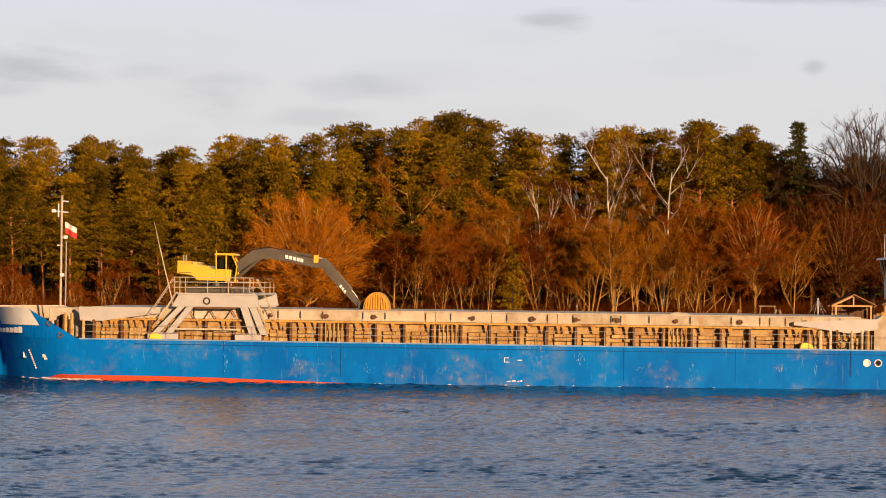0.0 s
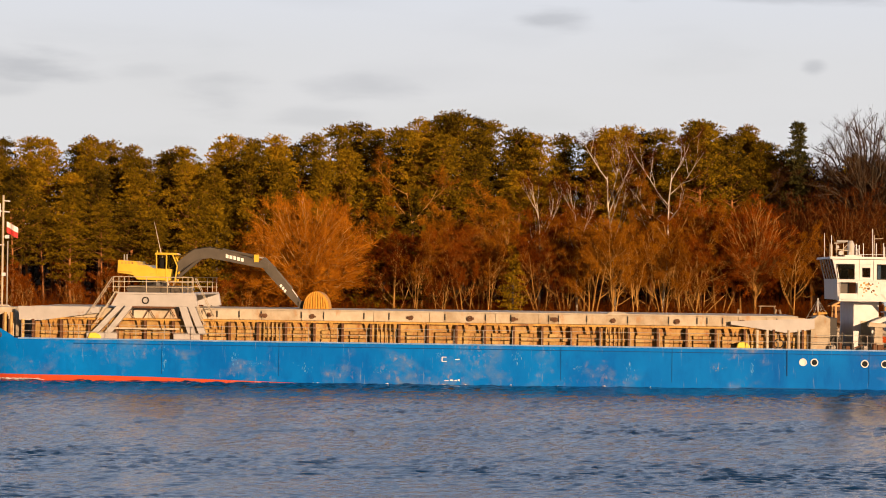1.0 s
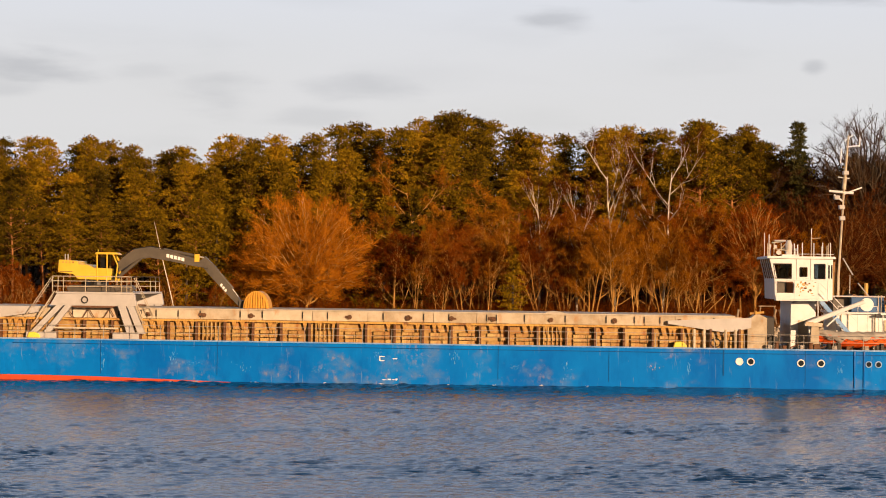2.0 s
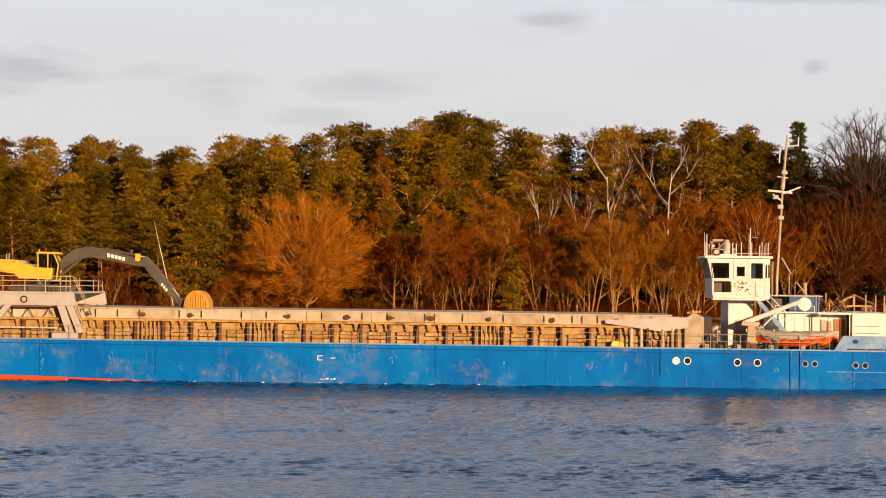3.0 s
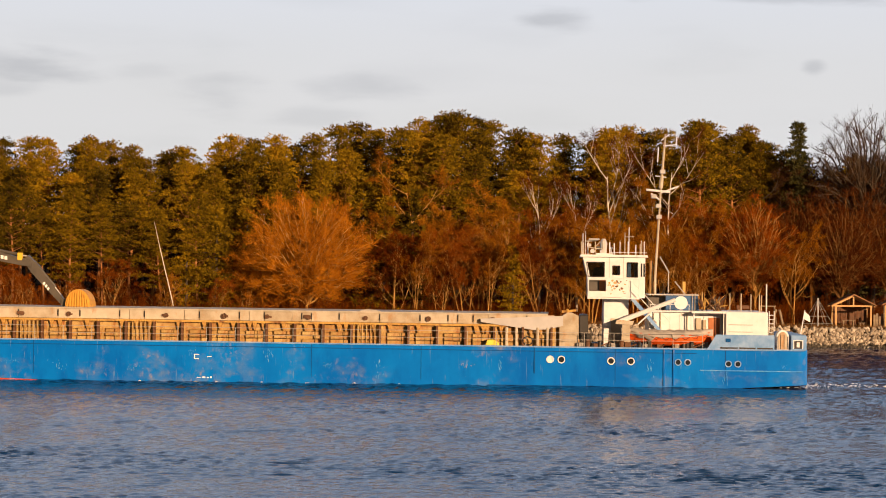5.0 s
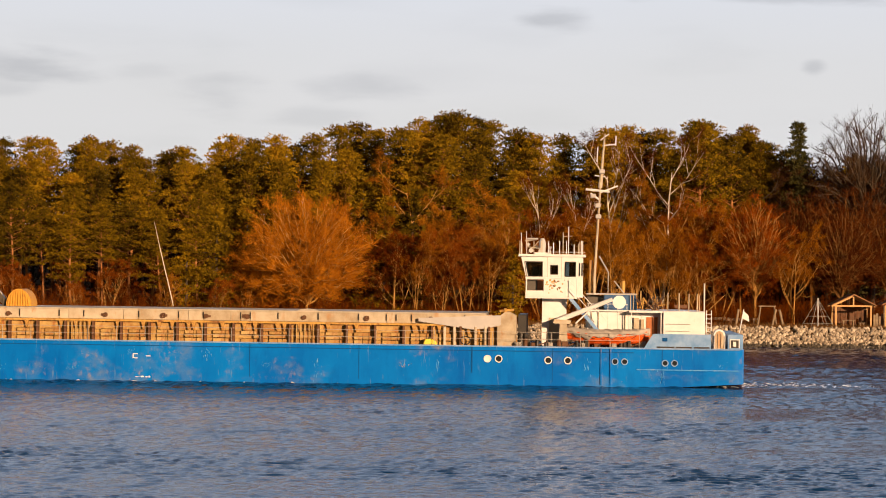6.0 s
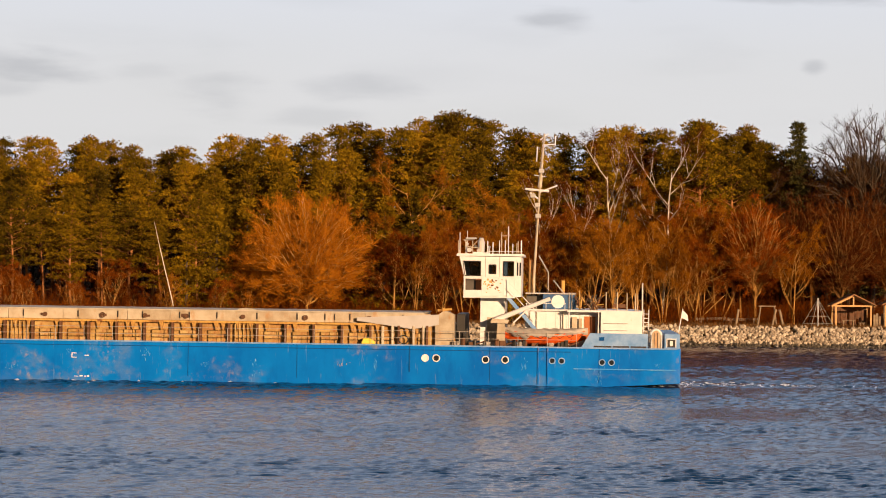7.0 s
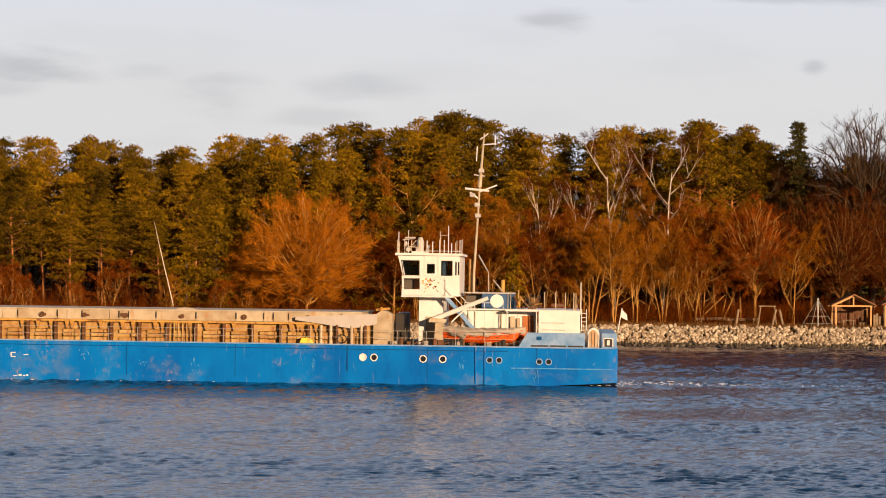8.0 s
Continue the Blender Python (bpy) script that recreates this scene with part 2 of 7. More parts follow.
def glass_material():
    m = bpy.data.materials.new("dark window glass")
    m.use_nodes = True
    b = m.node_tree.nodes["Principled BSDF"]
    b.inputs["Base Color"].default_value = (0.02, 0.025, 0.03, 1)
    b.inputs["Roughness"].default_value = 0.04
    b.inputs["Specular IOR Level"].default_value = 0.6
    return m


def water_material():
    m = bpy.data.materials.new("channel water")
    m.use_nodes = True
    nt = m.node_tree
    b = nt.nodes["Principled BSDF"]
    b.inputs["Base Color"].default_value = (0.005, 0.036, 0.115, 1)
    b.inputs["Roughness"].default_value = 0.13
    b.inputs["IOR"].default_value = 1.33
    tc = nt.nodes.new("ShaderNodeTexCoord")
    last = None
    for sc, st, strength, dist in ((3.0, (0.6, 1.5, 1), 0.5, 0.05), (8.0, (0.7, 1.5, 1), 0.4, 0.02)):
        mp = nt.nodes.new("ShaderNodeMapping")
        mp.inputs["Scale"].default_value = st
        nt.links.new(tc.outputs["Object"], mp.inputs[0])
        t = nt.nodes.new("ShaderNodeTexNoise")
        t.inputs["Scale"].default_value, t.inputs["Detail"].default_value = sc, 4
        nt.links.new(mp.outputs[0], t.inputs["Vector"])
        bp = nt.nodes.new("ShaderNodeBump")
        bp.inputs["Strength"].default_value, bp.inputs["Distance"].default_value = strength, dist
        nt.links.new(t.outputs["Fac"], bp.inputs["Height"])
        if last:
            nt.links.new(last, bp.inputs["Normal"])
        last = bp.outputs[0]
    nt.links.new(last, b.inputs["Normal"])
    return m


def pane_material():
    """Clear cab glass: mostly see-through, with a glossy film."""
    m = bpy.data.materials.new("clear window glass")
    m.use_nodes = True
    nt = m.node_tree
    tr, gl, mx, fr = (nt.nodes.new("ShaderNode" + k) for k in ("BsdfTransparent", "BsdfGlossy", "MixShader", "Fresnel"))
    tr.inputs[0].default_value = (0.62, 0.64, 0.64, 1)
    gl.inputs["Roughness"].default_value = 0.03
    fr.inputs[0].default_value = 1.5
    nt.links.new(fr.outputs[0], mx.inputs[0])
    nt.links.new(tr.outputs[0], mx.inputs[1])
    nt.links.new(gl.outputs[0], mx.inputs[2])
    nt.links.new(mx.outputs[0], nt.nodes["Material Output"].inputs["Surface"])
    return m


def hull_material():
    """Blue hull paint: broad fading, chalky grey-beige rubbed areas, upright pale streaks and specks, a few rusty spots."""
    m = bpy.data.materials.new("blue hull paint")
    m.use_nodes = True
    nt = m.node_tree
    b = nt.nodes["Principled BSDF"]
    b.inputs["Roughness"].default_value, b.inputs["Specular IOR Level"].default_value = 0.55, 0.06
    tc = nt.nodes.new("ShaderNodeTexCoord")

    def mask(scale, stretch, lo, hi, top, detail=6, rgh=0.6, shift=0.0):
        mp = nt.nodes.new("ShaderNodeMapping")
        mp.inputs["Scale"].default_value, mp.inputs["Location"].default_value = stretch, (shift, 0, shift)
        nt.links.new(tc.outputs["Object"], mp.inputs[0])
        t = nt.nodes.new("ShaderNodeTexNoise")
        t.inputs["Scale"].default_value, t.inputs["Detail"].default_value, t.inputs["Roughness"].default_value = scale, detail, rgh
        nt.links.new(mp.outputs[0], t.inputs["Vector"])
        mr = nt.nodes.new("ShaderNodeMapRange")
        for k, v in zip(("From Min", "From Max", "To Min", "To Max"), (lo, hi, 0.0, top)):
            mr.inputs[k].default_value = v
        nt.links.new(t.outputs["Fac"], mr.inputs[0])
        return mr.outputs[0]

    def times(a, c):
        nd = nt.nodes.new("ShaderNodeMath")
        nd.operation = "MULTIPLY"
        nt.links.new(a, nd.inputs[0])
        nt.links.new(c, nd.inputs[1])
        return nd.outputs[0]

    def over(col, fac, colour):
        mx = nt.nodes.new("ShaderNodeMix")
        mx.data_type = "RGBA"
        if isinstance(col, tuple):
            mx.inputs["A"].default_value = (*col, 1)
        else:
            nt.links.new(col, mx.inputs["A"])
        mx.inputs["B"].default_value = (*colour, 1)
        nt.links.new(fac, mx.inputs["Factor"])
        return mx.outputs["Result"]

    col = over((0.0004, 0.115, 0.48), mask(0.22, (1, 1, 0.6), 0.35, 0.65, 1.0), (0.001, 0.175, 0.61))
    col = over(col, mask(1.1, (1, 1, 0.35), 0.52, 0.75, 0.5, 8), (0.001, 0.07, 0.36))
    rubbed = mask(0.16, (1, 1, 1.6), 0.50, 0.66, 1.0, 4, shift=3.7)
    col = over(col, times(rubbed, mask(0.9, (1, 1, 1.3), 0.42, 0.72, 0.75, 8)), (0.19, 0.215, 0.215))
    col = over(col, times(rubbed, mask(2.6, (1, 1, 0.7), 0.55, 0.70, 0.8, 8, shift=9.0)), (0.30, 0.255, 0.20))
    col = over(col, mask(2.2, (2.4, 1, 0.22), 0.64, 0.78, 0.6, 6, shift=5.0), (0.22, 0.34, 0.44))
    col = over(col, mask(3.4, (1, 1, 0.6), 0.70, 0.76, 0.85, 7, 0.7, 1.3), (0.45, 0.44, 0.42))
    col = over(col, mask(1.7, (1.4, 1, 0.5), 0.705, 0.76, 0.8, 8, 0.7, 7.7), (0.22, 0.075, 0.022))
    nt.links.new(col, b.inputs["Base Color"])
    bp = nt.nodes.new("ShaderNodeBump")
    bp.inputs["Strength"].default_value, bp.inputs["Distance"].default_value = 0.12, 0.05
    nt.links.new(mask(0.8, (1, 1, 0.6), 0.3, 0.7, 1.0, 5), bp.inputs["Height"])
    nt.links.new(bp.outputs[0], b.inputs["Normal"])
    return m


M["blue"] = hull_material()
M["pane"] = pane_material()
M["glass"] = glass_material()
M["water"] = water_material()

# ------------------------------------------------------------------ mesh helpers
MOVERS = []                   # (thing, its place in the ship)
CH = pose(0, 0, 0, 0, 0, TURN)  # the channel's frame: x along it, y across
SHORE = 231.6                 # from the eye to the far waterline


def shore_at(u, d, z=0.0):
    """World pose at u metres along the far shore, d metres inland."""
    return pose(0, SHORE, 0) @ CH @ pose(u, d, z)


class Geo:
    """Points and faces collected fast."""

    def __init__(self):
        self.v, self.f = [], []

    def tube(self, pts, radii, n=5, cap=True):
        base = len(self.v)
        for i, (p, r) in enumerate(zip(pts, radii)):
            a = pts[max(0, i - 1)]
            b = pts[min(len(pts) - 1, i + 1)]
            d = (b - a).normalized() if (b - a).length > 1e-6 else Vector((0, 0, 1))
            s = d.orthogonal().normalized()
            t = d.cross(s)
            for k in range(n):
                an = 2 * math.pi * k / n
                self.v.append(p + (s * math.cos(an) + t * math.sin(an)) * r)
        for i in range(len(pts) - 1):
            for k in range(n):
                a, b = base + i * n + k, base + i * n + (k + 1) % n
                self.f.append((a, b, b + n, a + n))
        if cap:
            self.f.append(tuple(base + k for k in reversed(range(n))))
            self.f.append(tuple(base + (len(pts) - 1) * n + k for k in range(n)))

    def blade(self, a, b, w):
        """A thin three-sided spike from a to b."""
        d = b - a
        s = d.orthogonal().normalized()
        t = d.normalized().cross(s)
        i = len(self.v)
        self.v += [a + s * w, a - s * (w * 0.5) + t * (w * 0.87), a - s * (w * 0.5) - t * (w * 0.87), b]
        self.f += [(i, i + 1, i + 3), (i + 1, i + 2, i + 3), (i + 2, i, i + 3)]

    def twig(self, a, b, w, turn):
        """A fine tapering twig, one sliver turned about its own axis."""
        d = (b - a).normalized()
        s = d.orthogonal()
        s.rotate(Matrix.Rotation(turn, 3, d))
        s.normalize()
        i = len(self.v)
        self.v += [a + s * w, a - s * w, b]
        self.f.append((i, i + 1, i + 2))

    def box(self, x0, x1, y0, y1, z0, z1):
        i = len(self.v)
        self.v += [Vector(p) for p in ((x0, y0, z0), (x1, y0, z0), (x1, y1, z0), (x0, y1, z0), (x0, y0, z1), (x1, y0, z1), (x1, y1, z1), (x0, y1, z1))]
        self.f += [tuple(i + k for k in q) for q in ((3, 2, 1, 0), (4, 5, 6, 7), (0, 1, 5, 4), (1, 2, 6, 5), (2, 3, 7, 6), (3, 0, 4, 7))]

    def prism(self, outline, y0, y1):
        """An outline of (x, z), counter-clockwise as seen from the camera's side, between two depths."""
        i, n = len(self.v), len(outline)
        self.v += [Vector((x, y0, z)) for x, z in outline] + [Vector((x, y1, z)) for x, z in outline]
        self.f.append(tuple(i + k for k in range(n)))
        self.f.append(tuple(i + n + k for k in reversed(range(n))))
        for k in range(n):
            a, b = i + k, i + (k + 1) % n
            self.f.append((b, a, a + n, b + n))

    def disc(self, x, y, z, r, depth, n=20, rim=0.0):
        """A round plate or ring facing the near side (towards -y)."""
        pts = [(math.cos(2 * math.pi * k / n), math.sin(2 * math.pi * k / n)) for k in range(n)]
        if not rim:
            self.prism([(x + r * c, z + r * s) for c, s in pts], y - depth, y)
            return
        i = len(self.v)
        for rr, yy in ((r, y), (r, y - depth), (r - rim, y - depth), (r - rim, y)):
            self.v += [Vector((x + rr * c, yy, z + rr * s)) for c, s in pts]
        for ring in range(3):
            for k in range(n):
                a, b = i + ring * n + k, i + ring * n + (k + 1) % n
                self.f.append((a, b, b + n, a + n))

    def mesh(self, name, mat, smooth=False):
        me = bpy.data.meshes.new(name)
        me.from_pydata([tuple(p) for p in self.v], [], self.f)
        me.materials.append(mat)
        if smooth:
            me.polygons.foreach_set("use_smooth", [True] * len(me.polygons))
        me.update()
        return me


def thing(name, x, y, z, label, category, group="", aboard=True, kind=""):
    """An empty at the thing's base, in the ship's frame when aboard."""
    ob = tagged(new(name), label, category, group, kind)
    ob["base"] = (x, y, z)
    if aboard:
        MOVERS.append((ob, pose(x, y, z)))
    return ob


def part(name, geo, mat, parent, label="", smooth=False, bevel=0.0):
    """One mesh under a thing or a part; the points are given in the thing's own surroundings and moved to its base."""
    root = parent
    while root.parent:
        root = root.parent
    base = Vector(root["base"])
    me = geo.mesh(name, M[mat], smooth)
    if base.length:
        me.transform(Matrix.Translation(-base))
    if bevel:
        bm = bmesh.new()
        bm.from_mesh(me)
        bmesh.ops.bevel(bm, geom=list(bm.edges), offset=bevel, segments=1, affect="EDGES", clamp_overlap=True)
        bm.to_mesh(me)
        bm.free()
    ob = new(name, me)
    ob.parent = parent
    if label:
        ob["label"] = label
    return ob


def piece(name, me, parent, m):
    """A small part that shares its mesh with others."""
    ob = new(name, me)
    ob.parent, ob.matrix_basis = parent, m
    return ob


def shared(geo, name, mat):
    return geo.mesh(name, M[mat])


def line(geo, a, b, r, n=6):
    geo.tube([Vector(a), Vector(b)], [r, r], n)


# ------------------------------------------------------------------ water and ground
def spaced(lo, hi, step, far_lo, far_hi, grow=1.35):
    inner = list(np.arange(lo, hi + step * 0.5, step))
    s, a = step, lo
    left = []
    while a > far_lo:
        s *= grow
        a = max(far_lo, a - s)
        left.append(a)
    s, b = step, inner[-1]
    right = []
    while b < far_hi:
        s *= grow
        b = min(far_hi, b + s)
        right.append(b)
    return np.array(left[::-1] + inner + right)


def build_water():
    rng = np.random.RandomState(4)
    rows = [14.0, 24.0, 36.0, 48.0, 58.0]
    while rows[-1] < 238:
        rows.append(rows[-1] + 0.115 * (rows[-1] / 62) ** 1.25)
    V1 = np.array(rows)
    fan = np.linspace(-0.31, 0.31, 421)          # the sheet is finer near the near bank and widens across the channel
    out = np.array([3.0, 9.0, 25.0, 80.0, 250.0, 800.0, 2500.0])
    U = np.concatenate([-0.31 * V1[:, None] - out[None, ::-1], fan[None] * V1[:, None], 0.31 * V1[:, None] + out[None]], 1)
    V = np.repeat(V1[:, None], U.shape[1], 1)
    Z = np.zeros_like(U)
    for _ in range(72):
        lam = 0.28 * (0.95 / 0.28) ** rng.rand()
        th = radians(90 + rng.normal(0, 32))
        k = 2 * math.pi / lam
        amp = 0.0050 * lam ** 0.97
        ph = rng.rand() * 6.283
        arg = k * (U * math.cos(th) + V * math.sin(th)) + ph + 0.9 * np.sin(U * 0.21 + ph * 3) + 0.9 * np.sin(V * 0.17 + ph * 5)
        Z += amp * (np.sin(arg) + 0.25 * np.sin(2 * arg))
    open_water = np.clip((V - 105) / 50, 0, 1)      # a longer chop out towards the far side
    for _ in range(30):
        lam = 1.0 * (1.8 / 1.0) ** rng.rand()
        th = radians(90 + rng.normal(0, 38))
        ph = rng.rand() * 6.283
        arg = 2 * math.pi / lam * (U * math.cos(th) + V * math.sin(th)) + ph + 0.9 * np.sin(U * 0.13 + ph * 3) + 0.9 * np.sin(V * 0.11 + ph * 5)
        Z += 0.0066 * lam * np.sin(arg) * open_water
    gust = 1.0 + 0.30 * np.sin(U * 0.035 + V * 0.16 + 2 * np.sin(U * 0.05)) * np.sin(V * 0.09 - U * 0.03 + 1.3) + 0.30 * np.sin(V * 0.31 + 2.2 * np.sin(U * 0.07 + V * 0.02)) \
        + 0.16 * np.sin(U * 0.33 + 1.7 * np.sin(V * 0.21)) * np.sin(V * 0.62 + 2.1 * np.sin(U * 0.17))
    calm = np.clip((240 - V) / 8, 0.5, 1) * np.clip((V - 40) / 20, 0, 1)
    inside = np.clip((0.31 * V + 1 - np.abs(U)) / 2, 0, 1)
    Z *= gust * calm * inside
    nv, nu = U.shape
    co = np.stack([U, V, Z], -1).reshape(-1, 3)
    idx = np.arange(nv * nu).reshape(nv, nu)
    q = np.stack([idx[:-1, :-1], idx[:-1, 1:], idx[1:, 1:], idx[1:, :-1]], -1).reshape(-1, 4)
    me = bpy.data.meshes.new("water")
    me.vertices.add(len(co))
    me.vertices.foreach_set("co", co.astype(np.float32).ravel())
    me.loops.add(q.size)
    me.loops.foreach_set("vertex_index", q.astype(np.int32).ravel())
    me.polygons.add(len(q))
    me.polygons.foreach_set("loop_start", np.arange(0, q.size, 4, dtype=np.int32))
    me.polygons.foreach_set("loop_total", np.full(len(q), 4, dtype=np.int32))
    me.polygons.foreach_set("use_smooth", np.ones(len(q), dtype=bool))
    me.update(calc_edges=True)
    me.materials.append(M["water"])
    return tagged(new("water", me), "rippled blue-grey channel water reflecting the sky", "water", kind="structure")


def build_ground():
    profile = ((-3000, 8), (-60, 6.2), (-6, 6.0), (4, 5.6), (12, 1.0), (17, -1.5), (60, -5), (205, -5), (224, -2.2), (SHORE - 1.2, -0.75), (SHORE + 3.8, 1.75),
               (SHORE + 4.6, 2.15), (SHORE + 9, 2.3), (SHORE + 20, 2.7), (SHORE + 60, 5.0), (SHORE + 115, 16.0), (SHORE + 200, 18.0), (3000, 20))
    us = spaced(-70, 70, 2.0, -3000, 3000)
    g = Geo()
    for v, z in profile:
        for u in us:
            bump = 0.12 * noise.noise((u * 0.3, v * 0.3, 0)) if SHORE + 4 < v < SHORE + 100 else 0
            g.v.append(Vector((u, v, z + bump)))
    n = len(us)
    for i in range(len(profile) - 1):
        for k in range(n - 1):
            g.f.append((i * n + k, i * n + k + 1, (i + 1) * n + k + 1, (i + 1) * n + k))
    ob = new("ground", g.mesh("ground", M["ground"], True))
    ob.matrix_world = CH
    return tagged(ob, "leaf-littered forest floor and channel banks", "ground", kind="structure")


WATER = build_water()
WATER.matrix_world = CH
GROUND = build_ground()


def ground_z(d):
    pts = ((-1.2, -0.75), (3.8, 1.75), (4.6, 2.15), (9, 2.3), (20, 2.7), (60, 5.0), (115, 16.0))
    return float(np.interp(d, [p[0] for p in pts], [p[1] for p in pts]))


# ------------------------------------------------------------------ trees
def wander(rng, p, d, length, steps, bend, lift=0.0):
    pts = [p.copy()]
    d = d.normalized()
    for _ in range(steps):
        d = (d + Vector((rng.uniform(-bend, bend), rng.uniform(-bend, bend), rng.uniform(-bend, bend) + lift))).normalized()
        pts.append(pts[-1] + d * (length / steps))
    return pts


def tuft_pad(g, rng, c, rx, ry, rz, count, size, turn=0.0):
    """A flat clump of needle tufts: slivers that stand up and out of a shallow dome."""
    ca, sa = math.cos(turn), math.sin(turn)
    for _ in range(count):
        a, r = rng.uniform(0, 6.283), rng.random() ** 0.55
        x, y = math.cos(a) * r, math.sin(a) * r
        z = (1 - r * r) * rng.uniform(0.1, 1.0) - 0.35 * rng.random() - 0.25 * r
        q = c + Vector(((x * ca * rx - y * sa * ry), (x * sa * rx + y * ca * ry), z * rz))
        d = Vector((x * ca - y * sa + rng.uniform(-0.6, 0.6), x * sa + y * ca + rng.uniform(-0.6, 0.6), rng.uniform(-0.15, 0.95))).normalized()
        l = size * rng.uniform(0.55, 1.3)
        w = d.orthogonal().normalized()
        w.rotate(Matrix.Rotation(rng.uniform(0, 6.283), 3, d))
        i = len(g.v)
        g.v += [q + w * (l * 0.25), q - w * (l * 0.25), q + d * l]
        g.f.append((i, i + 1, i + 2))


def build_pine(seed, height, crown_from=0.45, width=4.2, pads=62, flat_top=0.5, name="pine_tree", label="tall Scots pine with golden-lit green needles"):
    """A Scots pine: an orange bole, limbs in uneven tiers, each carrying flat plates of needles with dark gaps between."""
    rng = random.Random(seed)
    ob = thing(name, 0, 0, 0, label, "pine tree", "pines of the wood", aboard=False)
    tr, cr = Geo(), Geo()
    trunk = wander(rng, Vector((0, 0, -0.3)), Vector((rng.uniform(-0.07, 0.07), rng.uniform(-0.07, 0.07), 1)), height * 0.97, 10, 0.05, 0.06)
    tr.tube(trunk, [0.25 * (1 - 0.84 * i / 10) + 0.03 for i in range(11)], 7)
    lobe = [rng.uniform(0.65, 1.15) for _ in range(9)]
    for k in range(pads):
        q = ((k + rng.random()) / pads) ** 0.85
        f = min(0.999, crown_from + (1 - crown_from) * q)
        j = min(9, int(f * 10))
        a = trunk[j].lerp(trunk[j + 1], f * 10 - j)
        an = k * 2.39996 + rng.uniform(-0.5, 0.5)
        swell = (0.62 + 0.38 * math.sin(math.pi * min(1.0, q * 1.25 + 0.1))) * (1 - q ** (1 / flat_top)) + 0.15
        reach = width * swell * lobe[(k * 5 + int(q * 4)) % 9] * rng.uniform(0.5, 1.08)
        d = Vector((math.cos(an), math.sin(an), rng.uniform(-0.1, 0.3) + 0.5 * q))
        limb = wander(rng, a, d, reach, 4, 0.17, 0.05)
        tr.tube(limb, [0.07, 0.055, 0.04, 0.03, 0.015], 3, False)
        for m, g in ((4, 1.0), (2, 0.8)):
            if m == 2 and reach < 1.3:
                continue
            c = limb[m] + Vector((rng.uniform(-0.5, 0.5), rng.uniform(-0.5, 0.5), rng.uniform(-0.1, 0.3)))
            size = rng.uniform(0.85, 1.45) * g
            tuft_pad(cr, rng, c, 1.3 * size, 1.0 * size, rng.uniform(0.45, 0.8) * size, int(84 * size), 0.36, an)
    for _ in range(5):   # the leading shoots
        c = trunk[-1] + Vector((rng.uniform(-0.5, 0.5), rng.uniform(-0.5, 0.5), rng.uniform(-0.4, 0.35)))
        tuft_pad(cr, rng, c, 0.5, 0.5, 0.55, 34, 0.32)
    for k in range(12):  # dead stubs low on the bole
        f = rng.uniform(0.15, crown_from)
        a = trunk[0].lerp(trunk[-1], f)
        an = rng.uniform(0, 6.283)
        tr.tube(wander(rng, a, Vector((math.cos(an), math.sin(an), rng.uniform(-0.2, 0.3))), rng.uniform(0.5, 2.4), 2, 0.2), [0.035, 0.025, 0.012], 3, False)
    part("trunk", tr, "pine bark", ob, smooth=True)
    part("crown", cr, "needles", ob)
    return ob


def build_spruce(seed, height, name="spruce_tree", label="dark narrow spruce with drooping branches", mat="spruce", base=0.12, width=2.6):
    rng = random.Random(seed)
    ob = thing(name, 0, 0, 0, label, "spruce tree", aboard=False)
    tr, cr = Geo(), Geo()
    tr.tube([Vector((0, 0, -0.3)), Vector((0, 0, height))], [0.2, 0.02], 6)
    n = int(height * 9)
    for k in range(n):
        f = base + (1 - base) * k / n
        an = rng.uniform(0, 6.283)
        reach = width * (1 - f) ** 0.8 * rng.uniform(0.5, 1.1) + 0.15
        a = Vector((0, 0, height * f))
        limb = wander(rng, a, Vector((math.cos(an), math.sin(an), -0.15)), reach, 3, 0.1, -0.02)
        tr.tube(limb, [0.03, 0.025, 0.02, 0.01], 3, False)
        for p in limb[1:]:
            tuft_pad(cr, rng, p, 0.5, 0.4, 0.2, 16, 0.30)
    part("trunk", tr, "dark bark", ob, smooth=True)
    part("crown", cr, mat, ob)
    return ob


